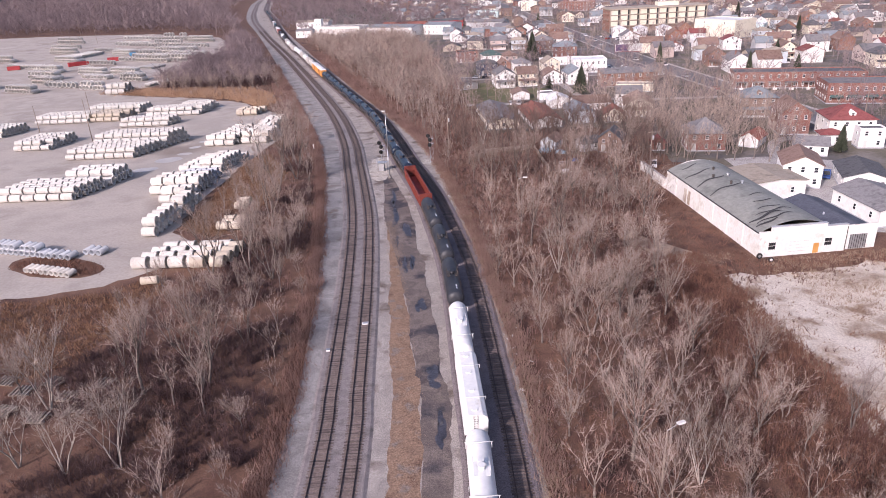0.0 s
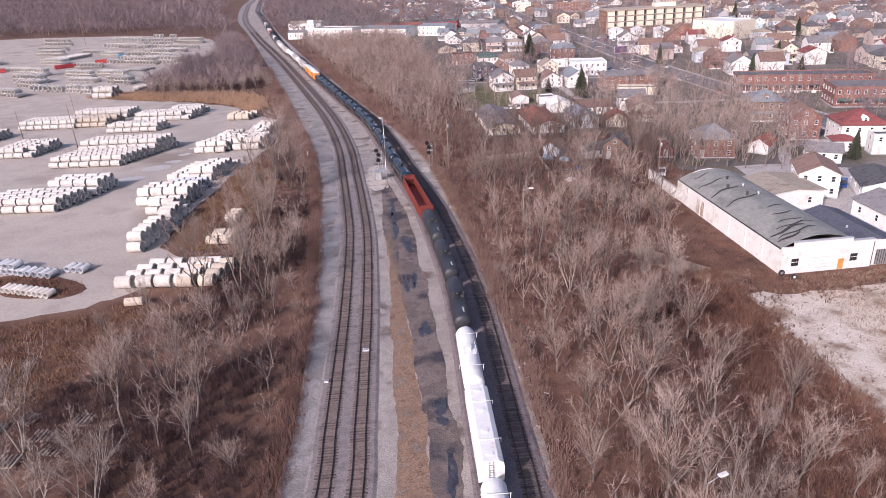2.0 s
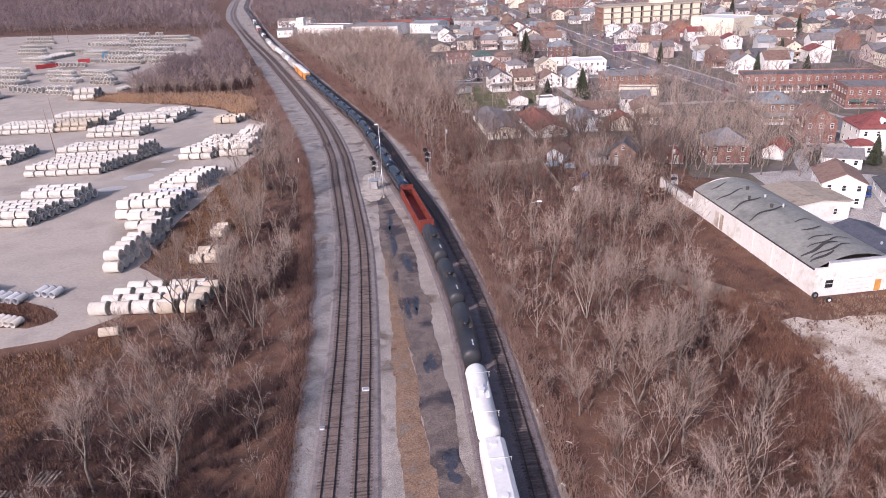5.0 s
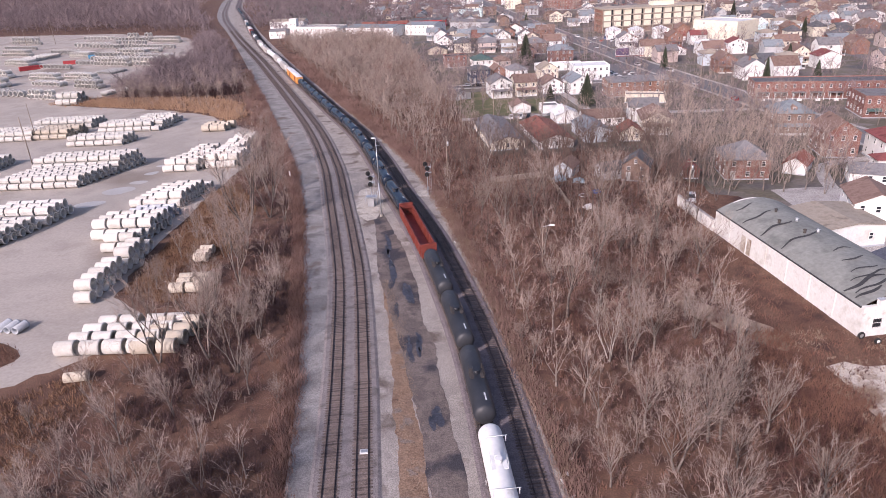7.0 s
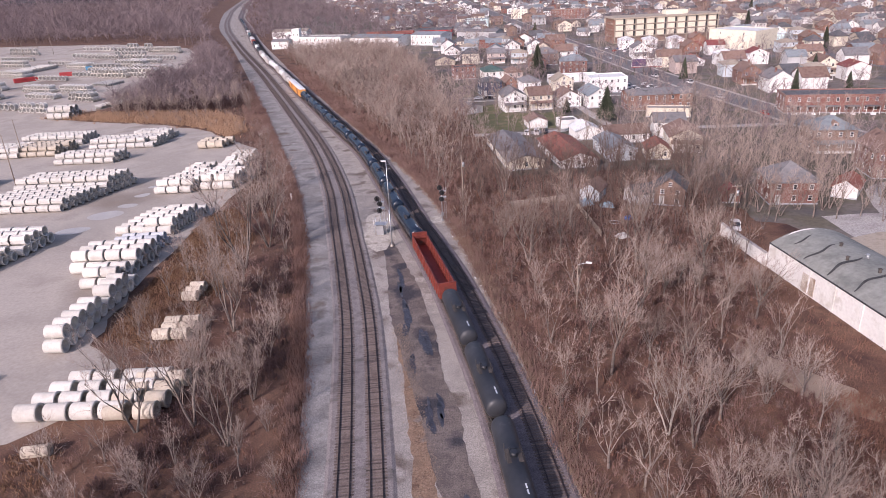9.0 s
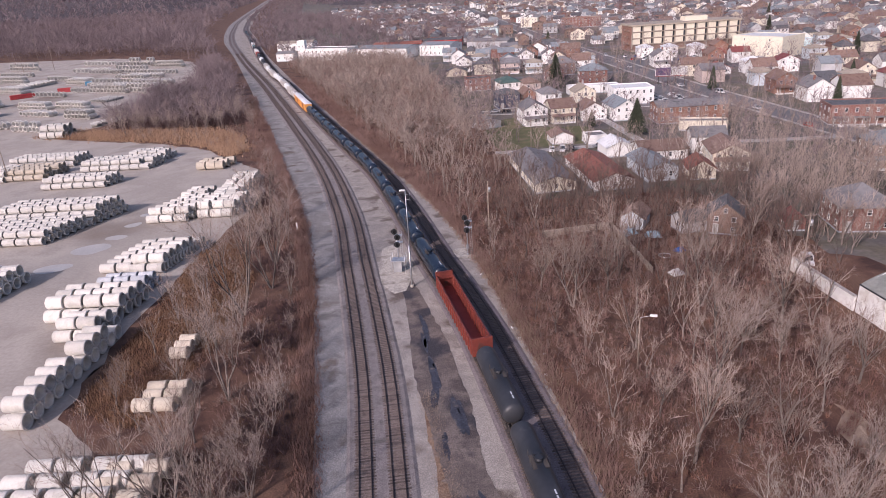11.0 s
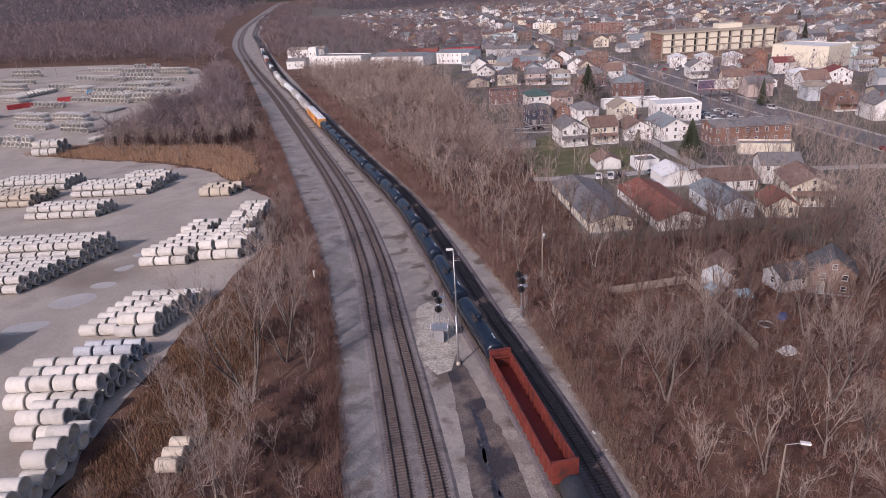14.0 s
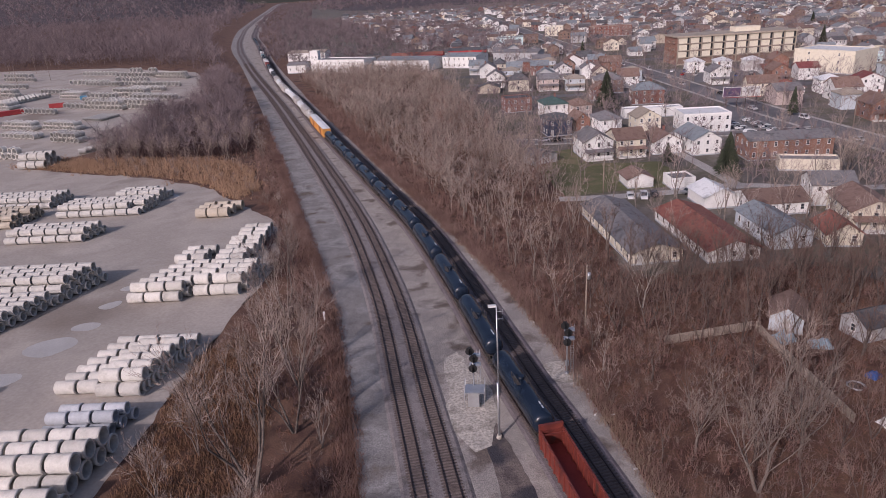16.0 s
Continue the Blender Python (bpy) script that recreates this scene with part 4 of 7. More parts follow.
# ---------------------------------------------------------------- concrete pipes
def pipe_mesh(d, length, mat, sides=16):
    """A hollow pipe along x with a wider bell at one end."""
    ro, ri = d / 2, d / 2 * 0.83
    h = length / 2
    prof = [(-h, ri), (-h, ro), (h * 0.72, ro), (h * 0.80, ro * 1.09), (h, ro * 1.09), (h, ri * 1.06), (h * 0.8, ri), (-h, ri)]
    v, f = [], []
    for x, r in prof[:-1]:
        v += [(x, r * math.cos(k * math.tau / sides), r * math.sin(k * math.tau / sides)) for k in range(sides)]
    n = len(prof) - 1
    for i in range(n):
        for k in range(sides):
            a, b = i * sides + k, i * sides + (k + 1) % sides
            c, e = ((i + 1) % n) * sides + k, ((i + 1) % n) * sides + (k + 1) % sides
            f.append((a, c, e, b))
    g = Geo().add(v, f)
    g.smooth = [i // sides in (1, 3, 6) for i in range(len(f))]
    return g


PIPES = {}
STUFF_PIPES = {}
pipe_count = [0]


def pipe_stack(x, y, turn, nx, ny, layers, d, length, skew=0.0, mat="concrete", single=True, jitter=0.05, gap=0.35, pitch=1.10, label="stacked pale concrete drain pipe"):
    """Rows of pipes: nx end to end, ny side by side, each row moved on by skew; the upper layers lie in the hollows."""
    key = (d, length, mat)
    if key not in PIPES:
        PIPES[key] = pipe_mesh(d, length, mat, 16)
    rng = random.Random(int(x * 7 + y * 13))
    c, s = math.cos(turn), math.sin(turn)
    for k in range(layers):
        for j in range(ny - k):
            for i in range(nx - (1 if k and rng.random() < 0.12 else 0)):
                u = i * (length + gap) + j * skew + k * skew / 2 + rng.uniform(-jitter, jitter)
                v = (j + k / 2) * d * pitch
                z = d / 2 * 1.09 + k * d * 0.90 + 0.03
                m = Matrix.Translation((x + u * c - v * s, y + u * s + v * c, z)) @ Matrix.Rotation(turn + rng.uniform(-0.02, 0.02), 4, "Z") @ Matrix.Rotation(rng.uniform(0, 6.28), 4, "X")
                if single and pipe_count[0] < 300:
                    pipe_count[0] += 1
                    if isinstance(PIPES[key], Geo):
                        PIPES[key] = PIPES[key].mesh("concrete_pipe", M[mat])
                    ob = tagged(new("concrete_pipe", PIPES[key]), label, "concrete pipe", "pipes in the yard")
                    ob.matrix_basis = m
                else:
                    STUFF_PIPES.setdefault((d, length, mat), []).append(m)


A = -0.05
# nearest rows along the yard's edge
pipe_stack(-61.5, 99.5, A, 4, 4, 1, 2.5, 3.3, 1.2, gap=0.7, jitter=0.3)
pipe_stack(-49.0, 98.5, A, 2, 4, 1, 2.4, 3.0, 0.5, gap=1.2, jitter=0.5, mat="concrete_tan", label="weathered tan concrete pipe lying in weeds")
pipe_stack(-66.8, 118.5, A, 1, 11, 2, 2.3, 3.3, 0.12)
pipe_stack(-77.5, 151.5, A, 4, 4, 2, 2.4, 3.2, 0.5)
pipe_stack(-72.0, 143.5, A, 2, 3, 2, 2.1, 3.3, 0.9)
pipe_stack(-73.5, 162.8, A, 3, 3, 2, 1.7, 3.0, 0.9, mat="concrete_grey", label="stacked blue-grey concrete drain pipe")
pipe_stack(-77.0, 174.0, A, 4, 7, 1, 2.1, 3.3, 0.55)
pipe_stack(-70.0, 172.5, A, 2, 6, 2, 2.1, 3.3, 0.55)
pipe_stack(-79.0, 206.5, A, 3, 7, 2, 2.0, 3.3, 1.1)
pipe_stack(-66.5, 208.0, A, 3, 5, 2, 2.2, 3.0, 0.6, jitter=0.5)
pipe_stack(-66.0, 224.0, A, 2, 8, 1, 2.6, 3.2, 0.1, jitter=0.7)
pipe_stack(-76.0, 226.0, A, 2, 3, 1, 2.3, 3.0, 0.6, jitter=0.5)
pipe_stack(-82.0, 260.0, A, 3, 3, 1, 2.6, 3.0, 0.6, jitter=0.6, mat="concrete_tan", label="weathered tan concrete pipe on the yard")
pipe_stack(-49.5, 135.0, A, 1, 3, 1, 1.9, 2.8, 0.1, mat="concrete_tan", jitter=0.1, label="weathered tan concrete pipe lying in weeds")
pipe_stack(-50.0, 120.5, A, 2, 3, 1, 2.0, 2.8, 0.3, mat="concrete_tan", jitter=0.6, label="weathered tan concrete pipe lying in weeds")
pipe_stack(-56.5, 91.5, 0.1, 1, 1, 1, 1.6, 3.4, 0, mat="concrete_tan", label="weathered tan concrete pipe lying in weeds")
# grey pipes by the loop
pipe_stack(-88.0, 109.8, 1.32, 1, 9, 2, 1.4, 2.7, 0.1, pitch=1.12, mat="concrete_grey", label="blue-grey concrete pipe by the yard loop")
pipe_stack(-80.0, 107.2, 1.32, 1, 5, 1, 1.4, 2.7, 0.1, pitch=1.25, mat="concrete_grey", label="blue-grey concrete pipe by the yard loop")
pipe_stack(-74.0, 109.0, 1.32, 1, 3, 1, 1.4, 2.7, 0.1, pitch=1.25, mat="concrete_grey", label="blue-grey concrete pipe by the yard loop")
pipe_stack(-75.6, 97.6, 1.30, 1, 9, 1, 1.25, 2.3, 0.1, pitch=1.12, label="pale concrete pipe on the weedy island")
# the large stacks in the middle of the yard
pipe_stack(-121.0, 151.5, A, 6, 6, 2, 2.0, 3.4, 0.75)
pipe_stack(-108.0, 164.5, A, 4, 4, 2, 2.4, 3.4, 0.5)
pipe_stack(-124.0, 196.5, A, 7, 7, 2, 1.9, 3.1, 0.85, single=False)
pipe_stack(-121.0, 210.0, A, 8, 6, 3, 1.9, 3.1, 0.85, single=False)
pipe_stack(-152.0, 214.0, A, 4, 8, 2, 1.9, 3.1, 0.3, single=False)
pipe_stack(-127.0, 247.5, A, 6, 4, 2, 1.9, 3.1, 0.85, single=False)
pipe_stack(-124.0, 268.0, A, 7, 5, 2, 1.9, 3.1, 0.5, single=False)
pipe_stack(-112.0, 279.0, A, 4, 4, 2, 1.9, 3.1, 0.5, single=False)
pipe_stack(-170.0, 262.0, A, 7, 6, 2, 1.9, 3.1, 0.3, single=False)
pipe_stack(-150.0, 262.0, A, 5, 6, 2, 1.9, 3.1, 0.5, mat="concrete_tan", single=False)
pipe_stack(-155.0, 280.0, A, 7, 5, 2, 1.9, 3.1, 0.5, single=False)
pipe_stack(-198.0, 240.0, A, 8, 7, 2, 1.9, 3.1, 0.5, single=False)
pipe_stack(-171.0, 334.0, A, 3, 3, 2, 3.0, 3.2, 0.6, single=False)
# far stacks, larger rings with their ends in view
for x, y, turn, nx, ny, layers, d in ((-292, 522, -0.2, 5, 12, 1, 2.6), (-275, 664, 1.2, 1, 9, 1, 3.8), (-228, 640, 1.2, 1, 9, 2, 3.6), (-200, 612, 1.2, 2, 10, 2, 2.8), (-254, 600, 1.2, 1, 9, 1, 4.0), (-190, 566, 1.2, 1, 12, 1, 3.2),
                                  (-168, 464, 1.2, 2, 12, 2, 3.0), (-172, 500, 1.2, 2, 10, 1, 3.2), (-204, 500, 1.2, 1, 9, 2, 3.2), (-212, 482, 1.2, 1, 7, 1, 3.2), (-187, 436, 1.25, 5, 8, 1, 1.5), (-172, 380, 1.2, 2, 7, 2, 2.4), (-200, 396, 1.2, 2, 8, 1, 2.6),
                                  (-235, 404, 1.2, 2, 9, 2, 2.8), (-228, 470, 1.2, 1, 8, 1, 3.2), (-205, 366, 1.2, 1, 7, 1, 3.4), (-262, 560, 1.2, 1, 8, 1, 3.4), (-320, 610, 1.2, 1, 10, 1, 3.4), (-300, 440, 1.2, 2, 9, 1, 2.8), (-240.6, 588.2, 1.2, 1, 9, 1, 3.4), (-215.5, 580.9, 1.2, 1, 10, 2, 3.2), (-195, 545, 1.2, 2, 9, 1, 3), (-240, 530, 1.2, 3, 9, 2, 2.2), (-195.1, 520.4, 1.2, 2, 10, 2, 2.8), (-190, 470, 1.2, 2, 10, 2, 2.8), (-188, 412, 1.2, 2, 10, 2, 2.2), (-212.9, 420, 1.2, 2, 10, 2, 2.2), (-226, 384, 1.2, 2, 8, 2, 2.4), (-252, 440, 1.2, 2, 9, 2, 2.6), (-270, 500, 1.2, 3, 10, 2, 2.2), (-235, 640, 1.2, 1, 10, 1, 3.6), (-300, 560, 1.2, 2, 10, 2, 2.8), (-285, 470, 1.2, 2, 10, 1, 2.8), (-182, 352, 1.2, 1, 7, 2, 2.6), (-222, 352, 1.2, 2, 9, 2, 2.4), (-258, 375, 1.2, 2, 9, 2, 2.4), (-330, 520, 1.2, 2, 10, 2, 2.8), (-340, 660, 1.2, 1, 10, 2, 3.4)):
    pipe_stack(x, y, turn, nx, ny, layers, d, 2.4, 0.2, single=False, jitter=0.3, gap=0.5)
for k in range(14):
    pipe_stack(-157 + k * 0.8 + 2 * math.sin(k), 416 + k * 5.6, 0.9, 1, 2, 1, 2.6, 2.8, 0.5, single=False, jitter=0.6)
for k in range(7):
    pipe_stack(-160 + k * 1.6, 356 + k * 3.4, 0.5, 1, 1, 1, 2.2, 2.6, 0.5, single=False, jitter=0.6)


def joined_pipes():
    for (d, length, mat), places in STUFF_PIPES.items():
        g = pipe_mesh(d, length, mat, 9)
        base = np.array(g.v)
        faces = np.array(g.f)
        tris = np.concatenate([faces[:, [0, 1, 2]], faces[:, [0, 2, 3]]])
        vs, ts = [], []
        for k, m in enumerate(places):
            a = np.array(m)
            vs.append(base @ a[:3, :3].T + a[:3, 3])
            ts.append(tris + k * len(base))
        tagged(new("concrete_pipes", raw_mesh("concrete_pipes", np.concatenate(vs), np.concatenate(ts), M[mat])), "far stacks of pale concrete drain pipes", "concrete pipes", kind="stuff")


joined_pipes()


def container(x, y, turn, paint, label, length=12.0):
    t = thing("shipping_container", label, "container", m=pose(x, y, 0.05, 0, 0, turn))
    part("body", Geo().box(-length / 2, -1.2, 0.15, length / 2, 1.2, 2.7), paint, t)
    for k in range(int(length / 0.6)):
        part("rib", Geo().box(-length / 2 + 0.2 + k * 0.6, -1.26, 0.2, -length / 2 + 0.5 + k * 0.6, -1.2, 2.6), paint, t)
    part("door", Geo().box(length / 2, -1.1, 0.25, length / 2 + 0.06, 1.1, 2.6), paint, t)
    part("skid", Geo().box(-length / 2, -1.1, 0, length / 2, -0.9, 0.15).box(-length / 2, 0.9, 0, length / 2, 1.1, 0.15), M["undercar"], t)


container(-256, 478, 40, M["red_paint"], "long red steel container in the pipe yard", 16)
container(-239.5, 496, 20, M["red_paint"], "red steel container in the pipe yard", 8)
container(-234.5, 525, 10, M["blue_paint"], "blue steel container in the pipe yard", 8)
container(-300, 470, 20, M["red_paint"], "red steel container in the pipe yard", 8)


# ---------------------------------------------------------------- buildings
def window(parent, x, y, z, w, h, face, mat_frame=None):
    """A framed window with sill and pane on a wall; face: the wall's outward turn in degrees (0 looks to -y)."""
    f = part("window", WIN_FRAME, None, parent, at=pose(x, y, z, 0, 0, face) @ Matrix.Diagonal((w, 1, h, 1)))
    part("pane", WIN_PANE, None, f)
    return f


WIN_FRAME = Geo().box(-0.5, -0.09, 0, -0.41, 0.02, 1).box(0.41, -0.09, 0, 0.5, 0.02, 1).box(-0.41, -0.09, 0.92, 0.41, 0.02, 1).box(-0.56, -0.14, -0.06, 0.56, 0.02, 0.05).box(-0.41, -0.06, 0.47, 0.41, 0.02, 0.53).mesh("window", M["trim"])
WIN_PANE = Geo().box(-0.41, -0.03, 0.05, 0.41, 0.0, 0.92).mesh("pane", M["glass"])


def gable_walls(w, d, h, rise, along):
    """Walls with two gables; the ridge runs along y, or along x."""
    if along == "y":
        return Geo().prism([(-w / 2, 0), (-w / 2, h), (0, h + rise), (w / 2, h), (w / 2, 0)], -d / 2, d / 2)
    g = Geo().prism([(-d / 2, 0), (-d / 2, h), (0, h + rise), (d / 2, h), (d / 2, 0)], -w / 2, w / 2)
    g.v = [(y, x, z) for x, y, z in g.v]
    g.f = [tuple(reversed(f)) for f in g.f]
    return g


def gable_roof(w, d, h, rise, along, over=0.45, thick=0.16):
    span_, run = (w, d) if along == "y" else (d, w)
    k = rise / (span_ / 2)
    e = span_ / 2 + over
    sec = [(-e, h - over * k), (0, h + rise), (e, h - over * k), (e, h - over * k + thick), (0, h + rise + thick), (-e, h - over * k + thick)]
    g = Geo().prism(sec, -run / 2 - over, run / 2 + over)
    if along == "x":
        g.v = [(y, x, z) for x, y, z in g.v]
        g.f = [tuple(reversed(f)) for f in g.f]
    return g


def hip_roof(w, d, h, rise, over=0.5, thick=0.15):
    a, b = w / 2 + over, d / 2 + over
    r = max(0.0, b - a)
    q = max(0.0, a - b)
    v = [(-a, -b, h), (a, -b, h), (a, b, h), (-a, b, h), (-a, -b, h + thick), (a, -b, h + thick), (a, b, h + thick), (-a, b, h + thick), (-q, -r, h + rise), (q, -r, h + rise), (q, r, h + rise), (-q, r, h + rise)]
    return Geo().add(v, [(0, 3, 2, 1), (0, 1, 5, 4), (1, 2, 6, 5), (2, 3, 7, 6), (3, 0, 4, 7), (4, 5, 9, 8), (5, 6, 10, 9), (6, 7, 11, 10), (7, 4, 8, 11), (8, 9, 10, 11)])


OCCUPIED, RECTS = [], [(70.6, 112, 17, 47, 4.5), (84.0, 101, 10, 21, 4.5), (178, 524, 77, 25, 1)]


WIN_FAR = Geo().box(-0.5, -0.07, 0, 0.5, 0.02, 1).box(-0.4, -0.09, 0.06, 0.4, -0.07, 0.92).mesh("window", [M["trim"], M["glass"]])
WIN_FAR.polygons.foreach_set("material_index", [0] * 6 + [1] * 6)


def far_window(parent, x, y, z, w, h, face):
    return part("window", WIN_FAR, None, parent, at=pose(x, y, z, 0, 0, face) @ Matrix.Diagonal((w, 1, h, 1)))


def house(x, y, w, d, turn, h, rise, wall, roof, label, kind="y", storeys=2, porch=False, chimney=False, dormer=False, windows=True, category="house", name="house", doors=(), group="houses of the town", wins=None, far=False):
    """A house: walls, roof, windows storey by storey, door, porch and chimney."""
    t = thing(name, label, category, group, pose(x, y, 0.02, 0, 0, turn))
    OCCUPIED.append((x, y, max(w, d) * 0.62))
    RECTS.append((x, y, w, d, turn))
    glaze = far_window if far else window
    if kind == "flat":
        part("wall", Geo().box(-w / 2, -d / 2, 0, w / 2, d / 2, h), M[wall], t)
        part("roof", Geo().box(-w / 2 + 0.3, -d / 2 + 0.3, h + 0.01, w / 2 - 0.3, d / 2 - 0.3, h + 0.08), M[roof], t)
        for nm, b in (("parapet", (-w / 2, -d / 2, h, w / 2, -d / 2 + 0.28, h + 0.5)), ("parapet", (-w / 2, d / 2 - 0.28, h, w / 2, d / 2, h + 0.5)), ("parapet", (-w / 2, -d / 2 + 0.28, h, -w / 2 + 0.28, d / 2 - 0.28, h + 0.5)), ("parapet", (w / 2 - 0.28, -d / 2 + 0.28, h, w / 2, d / 2 - 0.28, h + 0.5))):
            part(nm, Geo().box(*b), M[wall], t)
    elif kind == "hip":
        part("wall", Geo().box(-w / 2, -d / 2, 0, w / 2, d / 2, h), M[wall], t)
        part("roof", hip_roof(w, d, h, rise), M[roof], t)
    else:
        part("wall", gable_walls(w, d, h, rise, kind), M[wall], t)
        part("roof", gable_roof(w, d, h, rise, kind), M[roof], t)
    if not far:
        part("foundation", Geo().box(-w / 2 - 0.06, -d / 2 - 0.06, -0.05, w / 2 + 0.06, d / 2 + 0.06, 0.35), M["concrete_grey"], t)
    if windows:
        sh = h / storeys
        for k in range(storeys):
            z = k * sh + sh * 0.38
            wh = min(1.45, sh * 0.48)
            nw, nd = (wins or (max(1, int(w / 3.0)), max(1, int(d / 3.6))))
            for i in range(nw):
                u = -w / 2 + (i + 0.5) * w / nw
                if not (k == 0 and i == 0 and doors != "none"):
                    glaze(t, u, -d / 2, z, 0.95, wh, 0)
            for i in range(nd):
                u = -d / 2 + (i + 0.5) * d / nd
                glaze(t, -w / 2, u, z, 0.95, wh, -90)
                if (k == 0 or storeys < 3) and not far:
                    glaze(t, w / 2, u, z, 0.95, wh, 90)
        if kind == "y" and rise > 2.2:
            glaze(t, 0, -d / 2, h + rise * 0.22, 0.8, 1.0, 0)
    if doors != "none":
        u = -w / 2 + 0.5 * w / max(1, int(w / 3.0))
        dr = part("door", Geo().box(u - 0.48, -d / 2 - 0.07, 0.3, u + 0.48, -d / 2 + 0.02, 2.35), M["door"], t)
        if not far:
            part("frame", Geo().box(u - 0.58, -d / 2 - 0.09, 0.3, u - 0.48, -d / 2, 2.45).box(u + 0.48, -d / 2 - 0.09, 0.3, u + 0.58, -d / 2, 2.45).box(u - 0.58, -d / 2 - 0.09, 2.35, u + 0.58, -d / 2, 2.45), M["trim"], dr)
    if porch:
        y0 = -d / 2
        part("porch_roof", Geo().prism([(-w * 0.48, 2.75), (w * 0.48, 2.75), (w * 0.48, 2.9), (-w * 0.48, 2.9)], y0 - 2.1, y0 - 0.01).add([(-w * 0.48, y0 - 2.1, 2.9), (w * 0.48, y0 - 2.1, 2.9), (w * 0.48, y0, 3.5), (-w * 0.48, y0, 3.5)], [(0, 1, 2, 3)]), M[roof], t)
        part("porch_floor", Geo().box(-w * 0.46, y0 - 2.0, 0, w * 0.46, y0, 0.35), M["trim"], t)
        for u in (-0.44, 0.44) if far else (-0.44, -0.15, 0.15, 0.44):
            part("porch_post", Geo().box(w * u - 0.08, y0 - 1.95, 0.35, w * u + 0.08, y0 - 1.79, 2.75), M["trim"], t)
    if chimney:
        part("chimney", Geo().box(w * 0.15 - 0.35, d * 0.2 - 0.35, h, w * 0.15 + 0.35, d * 0.2 + 0.35, h + rise + 0.9).box(w * 0.15 - 0.42, d * 0.2 - 0.42, h + rise + 0.75, w * 0.15 + 0.42, d * 0.2 + 0.42, h + rise + 0.9), M["brick"], t)
    if dormer:
        z = h + rise * 0.25
        dm = part("dormer", Geo().prism([(-0.9, z - 0.3), (-0.9, z + 0.9), (0, z + 1.6), (0.9, z + 0.9), (0.9, z - 0.3)], -d * 0.40, 0), M[wall], t)
        glaze(t, 0, -d * 0.40, z, 0.9, 0.9, 0)
    return t


def garage(x, y, w, d, turn, h, rise, wall, roof, label, kind="y", doors=2):
    t = house(x, y, w, d, turn, h, rise, wall, roof, label, kind, 1, windows=False, category="garage", name="garage", doors="none", group="garages")
    for k in range(doors):
        u = (k - (doors - 1) / 2) * w * 0.46
        dr = part("garage_door", Geo().box(u - w * 0.2, -d / 2 - 0.06, 0.05, u + w * 0.2, -d / 2, min(2.3, h - 0.2)), M["trim"], t)
        for z in (0.6, 1.1, 1.6):
            part("groove", Geo().box(u - w * 0.2, -d / 2 - 0.075, z, u + w * 0.2, -d / 2 - 0.06, z + 0.04), M["door"], dr)
    return t


# the old bow-roofed warehouse beside the bare lot
AT = pose(64.7, 89.0, 0.02, 0, 0, 4.5)
WW, WL = 15.4, 45.0
wh = thing("warehouse", "old white rendered warehouse with a sagging grey bow roof", "warehouse", m=AT)
part("wall", Geo().box(0, 0.6, 0, 0.5, WL - 0.5, 4.9), M["dirty_white"], wh)
part("wall", Geo().box(0, 0, 0, 18.0, 0.6, 5.3), M["dirty_white"], wh)
part("wall", Geo().box(WW - 0.5, 0.6, 0, WW, WL - 0.5, 4.9), M["dirty_white"], wh)
part("wall", Geo().box(0, WL - 0.5, 0, WW, WL, 4.9), M["dirty_white"], wh)
part("parapet", Geo().box(2.4, -0.03, 5.3, 13.6, 0.62, 6.25), M["dirty_white"], wh)
part("parapet", Geo().box(13.6, -0.03, 5.3, 18.0, 0.62, 5.6), M["dirty_white"], wh)
part("coping", Geo().box(2.3, -0.1, 6.25, 13.7, 0.7, 6.35), M["concrete_grey"], wh)
part("coping", Geo().box(13.75, -0.1, 5.6, 18.1, 0.7, 5.7), M["concrete_grey"], wh)
part("gutter", Geo().box(-0.12, 0.7, 4.85, 0.1, WL, 5.02), M["seam"], wh)


def bow_z(u):
    return 4.95 + 2.3 * math.sin(math.pi * min(1.0, max(0.0, u / WW))) ** 0.85


NU, NV = 18, 46
gv, gf = [], []
for j in range(NV + 1):
    v = 0.6 + (WL - 0.65) * j / NV
    for k in range(NU + 1):
        u = 0.02 + (WW - 0.04) * k / NU
        sag = 0.16 * abs(math.sin(v * 0.69)) + 0.10 * noise.noise((u * 0.4, v * 0.3, 1.0))
        gv.append((u, v, bow_z(u) - sag * math.sin(math.pi * k / NU)))
gf = [(j * (NU + 1) + k, j * (NU + 1) + k + 1, (j + 1) * (NU + 1) + k + 1, (j + 1) * (NU + 1) + k) for j in range(NV) for k in range(NU)]
roof = part("roof", Geo().add(gv, gf, True), M["membrane"], wh, "sagging grey felt bow roof")
part("gable", Geo().prism([(0.0, 4.9)] + [(WW * k / NU, bow_z(WW * k / NU) - 0.04) for k in range(NU + 1)] + [(WW, 4.9)], WL - 0.45, WL - 0.05), M["dirty_white"], wh)
srng = random.Random(4)
